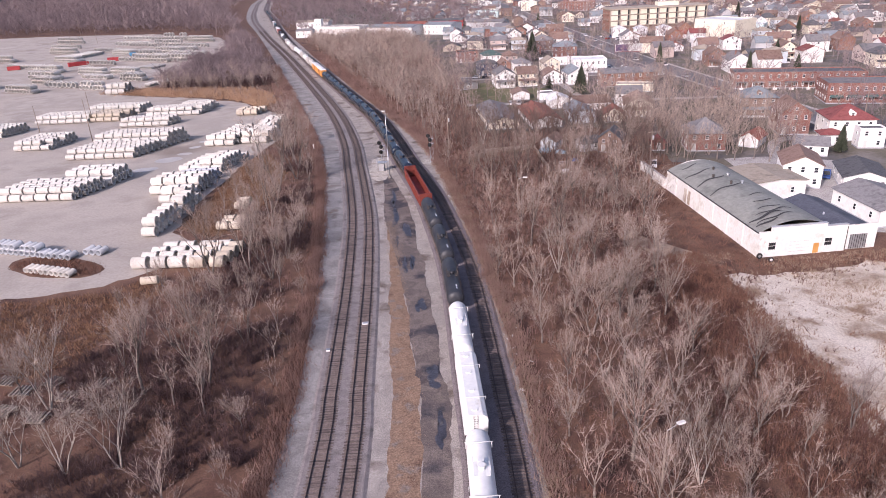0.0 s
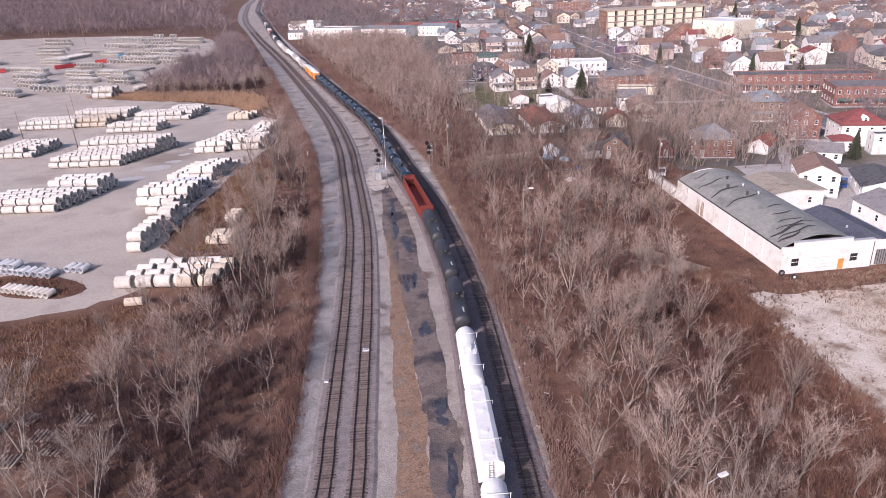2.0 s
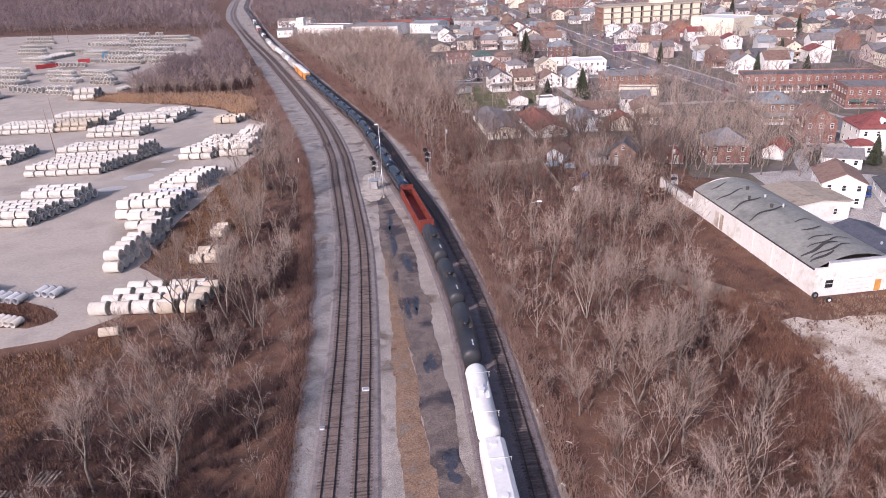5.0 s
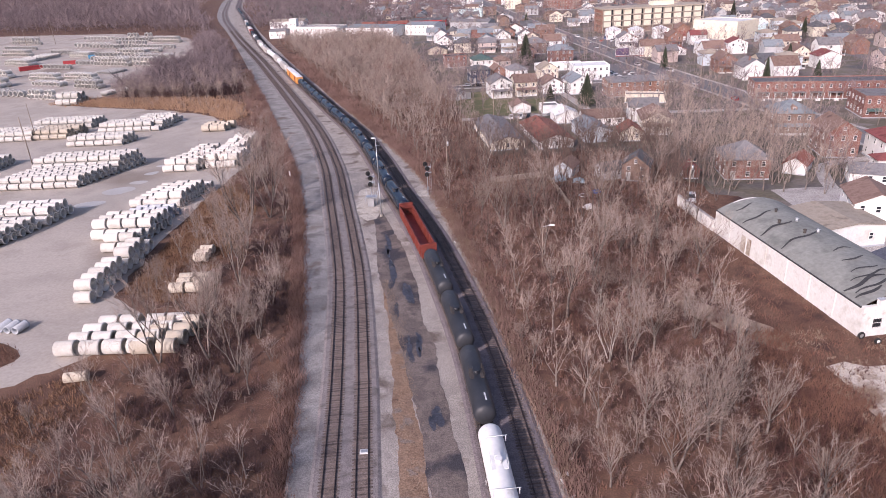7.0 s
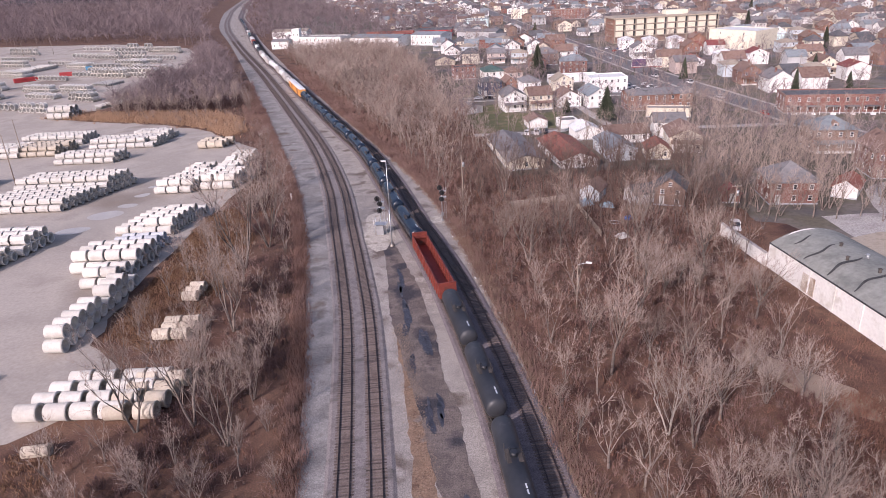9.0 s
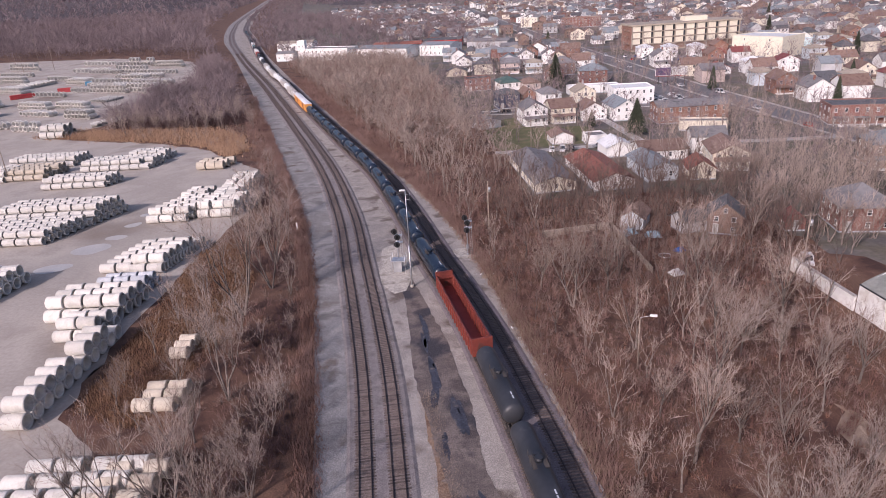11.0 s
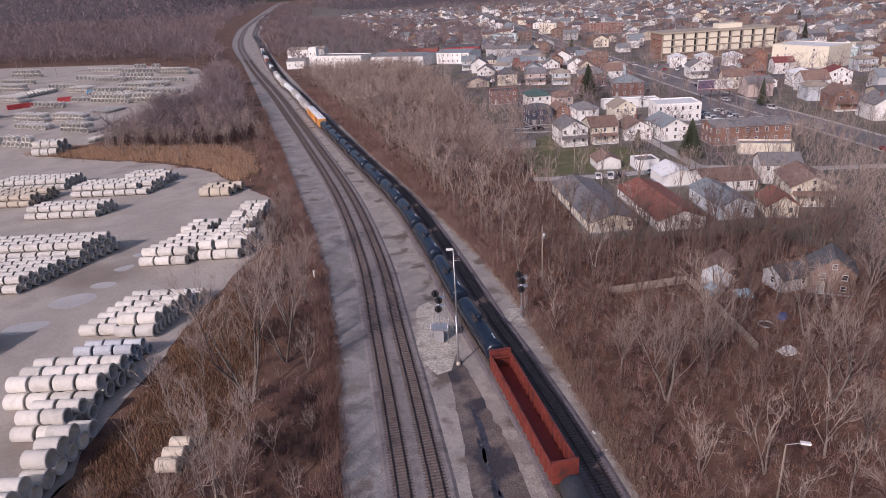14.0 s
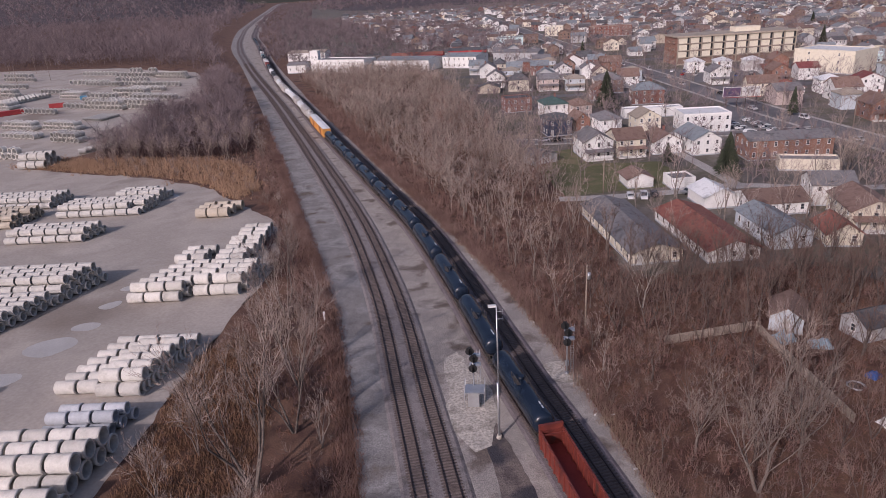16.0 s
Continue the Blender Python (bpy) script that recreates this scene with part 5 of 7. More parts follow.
for v0, u0, u1, wide in ((2.6, 0.6, 5.0, 0.34), (3.6, 1.2, 9.0, 0.26), (5.2, 0.5, 7.5, 0.40), (6.6, 2.5, 10.5, 0.22), (8.8, 4.0, 9.0, 0.2), (12.5, 5.0, 9.5, 0.24), (16.5, 6.0, 9.8, 0.22), (23.0, 0.6, 9.0, 0.3), (29.5, 0.5, 7.5, 0.34), (35.5, 0.6, 7.0, 0.28), (41.0, 2.0, 6.0, 0.24)):
    g = Geo()
    n = int((u1 - u0) / 0.4)
    w0 = srng.uniform(0, 6)
    edge = [(u0 + (u1 - u0) * q / n, v0 + 0.35 * math.sin(q * 0.45 + w0) + 0.06 * q, wide * (0.35 + 0.65 * math.sin(math.pi * (q + 0.3) / (n + 0.6)))) for q in range(n + 1)]
    for (xa, ya, wa), (xb, yb, wb) in zip(edge, edge[1:]):
        g.add([(xa, ya - wa, bow_z(xa) + 0.05), (xb, yb - wb, bow_z(xb) + 0.05), (xb, yb + wb, bow_z(xb) + 0.07), (xa, ya + wa, bow_z(xa) + 0.07)], [(0, 1, 2, 3)])
    part("seam", g, M["seam"], roof, "lifted black tar seam")
for u, v in ((6.5, 25), (8.5, 30.5), (8.8, 24.5), (5.2, 31), (7.6, 36)):
    part("roof_vent", Geo().tube((u, v, bow_z(u) - 0.3), (u, v, bow_z(u) + 0.5), 0.26, sides=10).tube((u, v, bow_z(u) + 0.5), (u, v, bow_z(u) + 0.62), 0.4, 0.2, sides=10), M["galv"] if u > 8 else M["undercar"], wh)
for v in (6.5, 13.0, 19.5, 26.0, 32.5, 39.0):
    part("pilaster", Geo().box(-0.12, v - 0.2, 0, 0, v + 0.2, 4.75), M["dirty_white"], wh)
part("boarded_bay", Geo().box(-0.07, 31.0, 0.2, 0, 34.4, 3.6), M["lot"], wh, "bare grey-brown boarded bay")
for u in (2.6, 14.2):
    f = part("window", WIN_FRAME, None, wh, at=pose(u, 0.0, 1.5) @ Matrix.Diagonal((1.7, 1, 1.7, 1)))
    part("pane", WIN_PANE, None, f)
    for q in range(4):
        part("bar", Geo().box(u - 0.62 + q * 0.41, -0.17, 1.5, u - 0.57 + q * 0.41, -0.14, 3.2), M["undercar"], f).matrix_parent_inverse = f.matrix_basis.inverted()
gd = part("loading_door", Geo().box(6.2, -0.07, 0.1, 10.4, 0, 3.9), M["trim"], wh)
for z in (0.8, 1.5, 2.2, 2.9):
    part("groove", Geo().box(6.2, -0.09, z, 10.4, -0.07, z + 0.05), M["door"], gd)
part("door", Geo().box(11.3, -0.08, 0.1, 12.4, 0, 2.2), M["orange_door"], wh, "bare orange plywood door")
part("downpipe", Geo().tube((17.9, -0.1, 0), (17.9, -0.1, 5.2), 0.07, sides=6), M["undercar"], wh)
OCCUPIED.append((72, 111, 26))
tyre = thing("tyre", "old black tyre leaning on the warehouse corner", "tyre", m=AT @ Matrix.Translation((0.1, -0.45, 0)))
part("tread", Geo().lathe_y([(-0.16, 0.34), (-0.18, 0.52), (-0.10, 0.60), (0.10, 0.60), (0.18, 0.52), (0.16, 0.34), (-0.16, 0.34)], 0, 0.6, 18), M["tyre"], tyre)
part("rim", Geo().tube((0, -0.08, 0.6), (0, 0.08, 0.6), 0.34, sides=14), M["galv"], tyre)
wing = thing("warehouse", "low white shed with a dark blue-grey pitched roof beside the warehouse", "warehouse", m=AT @ Matrix.Translation((20.2, 10.2, 0)))
part("wall", gable_walls(8.6, 19, 3.9, 1.3, "y"), M["dirty_white"], wing)
part("roof", gable_roof(8.6, 19, 3.9, 1.3, "y", 0.2), M["roof_navy"], wing)
part("parapet", Geo().box(-2.15, -9.75, 0, 4.4, -9.5, 5.2), M["dirty_white"], wing)
gt = part("gate", Geo().box(-1.2, -9.82, 0.1, 2.4, -9.76, 3.2), M["galv"], wing)
for k in range(8):
    part("bar", Geo().box(-1.1 + k * 0.48, -9.86, 0.1, -1.03 + k * 0.48, -9.82, 3.2), M["black_metal"], gt)
part("roof_vent", Geo().tube((-2, -2, 4.2), (-2, -2, 5.2), 0.2, sides=8), M["galv"], wing)
wall_low = thing("boundary_wall", "low stained white boundary wall behind the warehouse", "wall")
wall_low.matrix_basis = pose(61.1, 134.2, 0, 0, 0, 4.5)
part("wall", Geo().box(-0.2, 0, 0, 0.2, 17.0, 2.6), M["dirty_white"], wall_low)
part("coping", Geo().box(-0.3, 0, 2.6, 0.3, 17.0, 2.75), M["alley"], wall_low)
house(83.5, 127.5, 13.5, 13, 4.5, 4.6, 0.8, "dirty_white", "roof_tan", "white block building with a low tan roof", "y", 1, doors="none", wins=(2, 1))
house(95.5, 134.5, 9, 12, -20, 6.0, 2.2, "white", "roof_brown", "white two-storey building with an outside stair", "y", 2)
house(109, 130, 10, 14, -20, 3.6, 1.6, "white", "roof_dark", "white workshop with a dark roof and roller door", "y", 1)
house(101, 109, 12, 16, 4, 4.0, 1.8, "dirty_white", "roof_grey", "white shed with a grey roof", "y", 1, doors="none", wins=(2, 3))
house(126, 120, 10, 12, -20, 4.0, 1.8, "white", "roof_grey", "white outbuilding with a grey roof", "y", 1)

# houses beyond the woods, east side
garage(100.5, 172, 5.5, 9, -40, 2.8, 1.8, "white", "roof_red", "white shed with a red metal roof", "y", 1)
house(112, 160, 9, 8, -25, 3.2, 1.6, "white", "roof_grey", "small white garage with a grey roof", "x", 1)
house(119, 187, 9, 13, -12, 7.2, 3.2, "brick", "roof_brown", "red brick house with white-framed windows", "y", 2)
house(131, 176, 13, 13, -12, 6.6, 3.8, "white", "roof_maroon", "white house under a maroon hipped roof", "hip", 2, dormer=True)
house(122, 168, 6, 5, -12, 3.4, 1.4, "white", "roof_maroon", "small white annexe with a maroon roof", "hip", 1)
house(131, 163, 7, 5, -12, 5.6, 0.3, "white", "roof_dark", "white sun porch with a flat dark roof", "flat", 2)
house(120, 214, 12, 11, -12, 6.6, 3.4, "brick_brown", "roof_slate", "brick house with a slate hipped roof and porch", "hip", 2, porch=True, dormer=True)
house(85, 172, 11, 11, -10, 5.4, 4.0, "brick", "roof_grey", "brick house with a grey hipped roof among trees", "hip", 2)
house(71, 172, 4, 4, -10, 2.6, 1.6, "brick", "roof_maroon", "little red playhouse with white trim", "y", 1)
row = house(159, 262, 52, 12, -14, 6.4, 0.3, "brick", "roof_dark", "long red brick terrace with white porches", "flat", 2, doors="none", wins=(16, 3))
for k in range(8):
    u = -23 + k * 6.6
    pr = part("porch", Geo().box(u - 2.4, -8.4, 2.8, u + 2.4, -6.0, 3.0), M["roof_grey"], row)
    for q in (-2.2, 0, 2.2):
        part("porch_post", Geo().box(u + q - 0.1, -8.3, 0, u + q + 0.1, -8.1, 2.8), M["trim"], pr)
    part("steps", Geo().box(u - 0.8, -9.4, 0, u + 0.8, -8.4, 0.5).box(u - 0.8, -9.0, 0.5, u + 0.8, -8.4, 0.8), M["trim"], pr)
shops = house(166, 228, 26, 16, -14, 7.2, 0.3, "brick", "roof_grey", "red brick corner shops with striped awnings", "flat", 2, doors="none", wins=(9, 5))
for k in range(4):
    part("awning", Geo().add([(-12 + k * 6, -8.0, 3.4), (-7.5 + k * 6, -8.0, 3.4), (-7.5 + k * 6, -9.6, 2.6), (-12 + k * 6, -9.6, 2.6), (-12 + k * 6, -8.0, 3.3), (-7.5 + k * 6, -8.0, 3.3)], [(0, 3, 2, 1), (3, 4, 5, 2)]), M["roof_green"], shops)

# single-storey rows behind the alley
house(25.8, 226, 11.0, 34, 4, 2.7, 1.7, "cream", "roof_grey", "long cream single-storey row under a grey shingle roof", "y", 1, wins=(3, 9))
house(41.5, 221.5, 11.0, 28, 3.5, 2.7, 1.9, "white", "roof_red", "long white single-storey row under a red-brown roof", "y", 1, wins=(3, 8))
house(53.2, 245, 8.5, 10, 2, 3.2, 1.9, "white", "roof_white", "plain white shed with a white metal roof", "y", 1, windows=False, doors="none")
house(56.5, 220.5, 8.5, 17, 2, 3.6, 1.8, "blueg", "roof_slate", "pale blue house with a slate-grey roof", "y", 1, wins=(2, 4))
house(64.5, 238, 14, 11, 0, 3.2, 2.0, "white", "roof_brown", "white single-storey row under a brown roof", "x", 1)
house(68, 215.5, 7, 9, -10, 3.0, 2.2, "cream", "roof_red", "small cream house with a red roof", "y", 1)
house(80, 226, 10, 15, -12, 4.6, 2.4, "cream", "roof_brown", "cream house with a brown shingle roof", "y", 2, porch=True)
house(80.5, 241, 10, 9, -12, 5.4, 2.2, "white", "roof_grey", "white house with a grey roof", "x", 2)
garage(39.8, 265.6, 7.2, 8.5, 1, 2.7, 1.6, "white", "roof_brown", "white double garage with a brown roof", "y", 2)
garage(50.6, 261.4, 6.6, 6.5, 3, 2.7, 0.3, "white", "roof_grey", "white flat-roofed garage with two doors", "flat", 2)
garage(17.5, 298, 9, 8, 25, 2.6, 1.4, "greyw", "roof_grey", "weathered grey shed under bare trees", "y", 1)

# two-storey houses facing the alley lawns
house(36.2, 301.5, 9.6, 13, 3, 6.0, 2.6, "white", "roof_grey", "white two-storey house with a back porch", "y", 2, porch=True)
house(47.3, 302, 9.6, 12, 2, 5.8, 2.6, "cream", "roof_brown", "cream two-storey house with a dark porch roof", "x", 2, porch=True)
house(59.5, 302.5, 9.6, 12, 2, 4.2, 2.6, "white", "roof_brown", "white cottage with a brown gable roof", "y", 2, chimney=True)
house(70.5, 299.5, 9.2, 15, 3, 5.2, 2.6, "white", "roof_slate", "white gabled house with a slate roof", "y", 2)
house(31.0, 338.5, 9.4, 11, 6, 6.2, 1.9, "navy", "roof_dark", "navy blue house with white-framed windows", "hip", 2, wins=(3, 3))
house(40.5, 342, 5.5, 10, 6, 5.0, 2.4, "brick_orange", "roof_brown", "narrow brick house with a white gable", "y", 2)
house(49, 334, 8.5, 11, 4, 6.0, 2.4, "white", "roof_grey", "white two-storey house with a hipped roof", "hip", 2)
house(64.5, 336, 9.0, 10, 2, 5.4, 2.6, "cream", "roof_tan", "cream gabled house with a tan roof", "y", 2)
house(84, 330, 17, 13, -4, 6.6, 0.3, "white", "roof_white", "white flat-roofed shop building with awnings", "flat", 2, wins=(6, 3), doors="none")
house(92.5, 286.5, 25.5, 11, -3, 6.2, 1.5, "brick_orange", "roof_grey", "orange brick two-storey flats with a grey roof", "x", 2, wins=(8, 3), doors="none")
house(91.5, 270, 16, 6, -18, 3.0, 0.3, "cream", "roof_grey", "low cream block garage row", "flat", 1, windows=False, doors="none")
house(36, 372, 10, 12, 5, 6.2, 2.6, "white", "roof_green", "white house with a dark green roof", "hip", 2, chimney=True)
house(46, 366, 8, 10, 5, 6.0, 2.4, "pink", "roof_brown", "pale pink-grey house with a brown roof", "hip", 2)
house(23, 392, 12, 10, 5, 6.0, 0.4, "brick", "roof_dark", "red brick flat-roofed house", "flat", 2)
house(83, 392, 14, 11, -8, 6.4, 3.0, "brick", "roof_slate", "red brick house with blue-grey slate roof", "hip", 2, chimney=True)
house(75, 430, 14, 12, -8, 6.4, 3.4, "brick_brown", "roof_grey", "brown brick house with grey dormer roof", "hip", 2, dormer=True)
house(66, 408, 10, 9, -8, 5.4, 3.0, "brick", "roof_brown", "red brick house with a gable roof", "y", 2)
house(75, 360, 24, 6, -2, 3.4, 0.3, "white", "roof_white", "long low white shop annexe", "flat", 1, wins=(5, 1))

# hotel-like block and its neighbour
hot = thing("apartment_block", "four-storey block with cream panels and brick end walls", "building", m=pose(178, 524, 0.02, 0, 0, 1))
L_, D_, H_ = 75.0, 21.0, 16.2
part("wall", Geo().box(-L_ / 2, -D_ / 2, 0, L_ / 2, D_ / 2, H_), M["brick_brown"], hot)
part("end_wall", Geo().box(-L_ / 2 - 0.35, -D_ / 2 - 0.4, 0, -L_ / 2, D_ / 2 + 0.1, H_ + 0.2), M["brick_orange"], hot, "orange brick end wall")
part("end_wall", Geo().box(L_ / 2, -D_ / 2 - 0.4, 0, L_ / 2 + 0.35, D_ / 2 + 0.1, H_ + 0.2), M["brick_orange"], hot, "orange brick end wall")
part("roof", Geo().box(-L_ / 2 - 1.2, -D_ / 2 - 1.3, H_ + 0.2, L_ / 2 + 1.2, D_ / 2 + 0.8, H_ + 1.2), M["roof_tan"], hot)
part("penthouse", Geo().box(2, -3, H_ + 1.2, 18, 5, H_ + 4.0), M["cream"], hot)
for k in range(5):
    z = 0.2 + k * 4.15
    part("band", Geo().box(-L_ / 2, -D_ / 2 - 0.9, z - 0.2 if k else 0.0, L_ / 2, -D_ / 2, z + 0.35), M["roof_tan"], hot)
for k in range(1, 4):
    z = 0.2 + k * 4.15
    for i in range(10):
        u = -L_ / 2 + (i + 0.45) * L_ / 10
        part("panel", Geo().box(u - 2.7, -D_ / 2 - 0.55, z + 0.35, u + 2.5, -D_ / 2 - 0.2, z + 3.55), M["cream"], hot)
        part("pane", Geo().box(u + 2.55, -D_ / 2 - 0.2, z + 0.4, u + 4.0, -D_ / 2 - 0.05, z + 3.6), M["glass"], hot)
    for i in range(2):
        part("balcony", Geo().box(-L_ / 2 - 1.6, -D_ / 2 + 3 + i * 8, z + 0.1, -L_ / 2 - 0.35, -D_ / 2 + 6.5 + i * 8, z + 1.3), M["brick_brown"], hot)
for i in range(11):
    u = -L_ / 2 + i * L_ / 10
    part("pier", Geo().box(u - 0.25, -D_ / 2 - 1.1, 0, u + 0.25, -D_ / 2 - 0.2, H_ + 0.2), M["roof_tan"], hot)
OCCUPIED.append((178, 524, 44))
house(205, 452, 33, 22, -60, 11.5, 0.3, "cream", "roof_white", "white windowless theatre-like block with a teal stripe", "flat", 3, wins=(2, 2), doors="none")
house(228, 470, 26, 14, -33, 6, 0.3, "teal", "roof_white", "pale teal flat-roofed building", "flat", 1, doors="none")

# low white industrial row by the line
for x, y, w, d, h, wall, roof, label in ((-112, 606, 14, 12, 6, "white", "roof_grey", "white industrial shed beside the line"), (-98, 600, 6, 6, 15, "white", "roof_grey", "tall narrow white tower of the mill"), (-75, 592, 42, 16, 9, "white", "roof_grey", "white two-storey mill building with small windows"),
                                     (-28, 584, 44, 26, 7.5, "white", "roof_slate", "grey metal-roofed mill shed"), (12, 578, 26, 22, 8, "white", "roof_slate", "white mill shed with blue-grey roof"), (52, 590, 34, 16, 7, "greyw", "roof_grey", "grey metal store by the mill"),
                                     (-118, 700, 34, 18, 7, "white", "roof_tan", "white store beside the line"), (-22, 625, 40, 12, 6, "red_paint", "roof_red", "red-sided shed with a red roof"), (18, 640, 30, 12, 6, "red_paint", "roof_dark", "red-sided shed with a dark roof")):
    house(x, y, w, d, -28 if y < 600 else -10, h, 1.6, wall, roof, label, "flat" if h > 8 else "y" if w < d else "x", 1 if h < 8 else 2, doors="none", wins=(max(2, int(w / 3.6)), 2), category="building", name="mill_building")
house(165, 760, 40, 16, -15, 9, 0.3, "brick", "roof_tan", "long red brick flat-roofed block", "flat", 3, doors="none", wins=(12, 4))
house(118, 800, 18, 14, -15, 9, 0.3, "cream", "roof_white", "cream rendered flat-roofed block", "flat", 3, doors="none", wins=(5, 3))
house(62, 720, 24, 16, -10, 7, 0.3, "teal", "roof_slate", "blue-roofed petrol station on the street", "flat", 1, doors="none", wins=(4, 2))

# billboard
bb = thing("billboard", "twin advertising hoarding on steel legs", "billboard", m=pose(115, 366, 0.08, 0, 0, -6))
for k, m_ in ((0, "board_dark"), (1, "board_light")):
    bd = part("board", Geo().box(-7.6 + k * 7.8, -0.2, 4.6, -0.2 + k * 7.8, 0.2, 8.6), M["trim"], bb)
    part("poster", Geo().box(-7.4 + k * 7.8, -0.24, 4.8, -0.4 + k * 7.8, -0.2, 8.4), M[m_], bd)
for x in (-6, -1.5, 2, 6.5):
    part("leg", Geo().box(x - 0.15, -0.15, 0, x + 0.15, 0.15, 4.6), M["undercar"], bb)
part("catwalk", Geo().box(-7.8, -1.1, 4.3, 7.8, -0.25, 4.4), M["red_paint"], bb)


# filler houses on the streets behind
def far_house_kinds():
    kinds = []
    rng = random.Random(5)
    walls = ["white", "white", "cream", "white", "greyw", "brick", "brick_orange", "tan", "blueg", "white", "pink", "brick_brown", "cream", "brick", "white"]
    roofs = ["roof_grey", "roof_brown", "roof_dark", "roof_red", "roof_slate", "roof_grey", "roof_brown", "roof_dark", "roof_tan", "roof_maroon", "roof_grey", "roof_dark", "roof_brown", "roof_slate", "roof_white"]
    for k, (w_, r_) in enumerate(zip(walls, roofs)):
        w, d = rng.uniform(8, 11), rng.uniform(9, 13)
        st = 1 if k % 4 == 3 else 2
        ob = house(-3000, 4000, w, d, 0, 3.0 * st, rng.uniform(2.0, 3.4), w_, r_, "%s house with a %s roof" % ({"white": "white clapboard", "cream": "cream clapboard", "greyw": "grey clapboard", "brick": "red brick", "brick_orange": "orange brick", "tan": "tan clapboard", "blueg": "pale blue clapboard", "pink": "faded pink", "brick_brown": "brown brick"}[w_], r_[5:]),
                   ("y", "x", "hip")[k % 3], st, porch=k % 2 == 0, chimney=k % 3 == 0, wins=(2, 1), far=True)
        kinds.append(ob)
    return kinds


KINDS = far_house_kinds()
del OCCUPIED[-len(KINDS):]
rng = random.Random(11)
placed = list(KINDS)
spots = []
for row in range(60):
    y = 315 + row * 21
    x = 15.0 + rng.uniform(0, 8) - max(0, (y - 560)) * 0.20
    if y < 420:
        x = 136
    while x < 90 + y * 0.75:
        spots.append((x, y + rng.uniform(-3, 3) - (x - 100) * 0.12))
        x += rng.uniform(12, 17) * (1.0 if y < 800 else 1.35)
    for x_ in (136 + rng.uniform(0, 4), ):
        pass
STREET_X = lambda y: float(np.interp(y, [100, 200, 290, 370, 500, 700, 1000, 1500], [150, 138, 129, 121, 114, 106, 98, 90]))
far_list, near_n = [], 0
for x, y in spots:
    if any(math.hypot(x - a, y - b) < r + 7.5 for a, b, r in OCCUPIED):
        continue
    if abs(x - STREET_X(y)) < 14 or any(abs(y - (yy - max(0, x - 116) * 0.18)) < 8 for yy in (425, 560, 690, 830, 990)) or (92 < x < 124 and 298 < y < 372):
        continue
    if y < 300 and x < 150 or rng.random() < 0.10:
        continue
    turn = rng.choice((-8, -8, 82, 172)) + rng.uniform(-3, 3)
    if near_n < 125 and y < 700:
        k = near_n % len(KINDS)
        src = KINDS[rng.randrange(len(KINDS))] if near_n >= len(KINDS) else KINDS[near_n]
        m = pose(x, y, 0.02, 0, 0, turn)
        if near_n < len(KINDS):
            src.matrix_basis = m
        else:
            copy_thing(src, m)
        RECTS.append((x, y, 11, 13, turn))
        near_n += 1
    else:
        far_list.append((x, y, turn))
    OCCUPIED.append((x, y, 7))


def far_houses(places):
    """The rows of houses near the skyline: walls, roofs and windows in a few joined meshes."""
    r = random.Random(3)
    looks = [("white", "roof_grey"), ("cream", "roof_brown"), ("brick", "roof_dark"), ("greyw", "roof_slate"), ("white", "roof_dark"), ("tan", "roof_grey"), ("brick_brown", "roof_brown"), ("white", "roof_slate")]
    bins = [(Geo(), Geo(), Geo()) for _ in looks]
    for x, y, turn in places:
        gw, gr, gg = bins[r.randrange(len(looks))]
        w, d, h, rise = r.uniform(8, 12), r.uniform(9, 15), r.choice((3.2, 5.8, 6.0)), r.uniform(1.8, 3.2)
        kind = r.choice("xy")
        c, s_ = math.cos(radians(turn)), math.sin(radians(turn))
        glass = Geo()
        for z in (1.2, 4.0) if h > 4 else (1.2,):
            for u in (-0.3, 0.0, 0.3):
                glass.add([(w * u + i, -d / 2 - 0.05, z + j) for i, j in ((-0.45, 0), (0.45, 0), (0.45, 1.3), (-0.45, 1.3))], [(0, 1, 2, 3)])
                glass.add([(-w / 2 - 0.05, d * u + i, z + j) for i, j in ((0.45, 0), (-0.45, 0), (-0.45, 1.3), (0.45, 1.3))], [(0, 1, 2, 3)])
        for src, dst in ((gable_walls(w, d, h, rise, kind), gw), (gable_roof(w, d, h, rise, kind), gr), (glass, gg)):
            dst.add([(x + a * c - b * s_, y + a * s_ + b * c, z) for a, b, z in src.v], src.f)
    for (wkey, rkey), (gw, gr, gg) in zip(looks, bins):
        tagged(new("far_house_walls", gw.mesh("far_house_walls", M[wkey])), "rows of distant small houses", "houses", kind="stuff")
        tagged(new("far_house_roofs", gr.mesh("far_house_roofs", M[rkey])), "roofs of distant small houses", "houses", kind="stuff")
        tagged(new("far_house_windows", gg.mesh("far_house_windows", M["glass"])), "dark windows of distant small houses", "windows", kind="stuff")


far_houses(far_list)


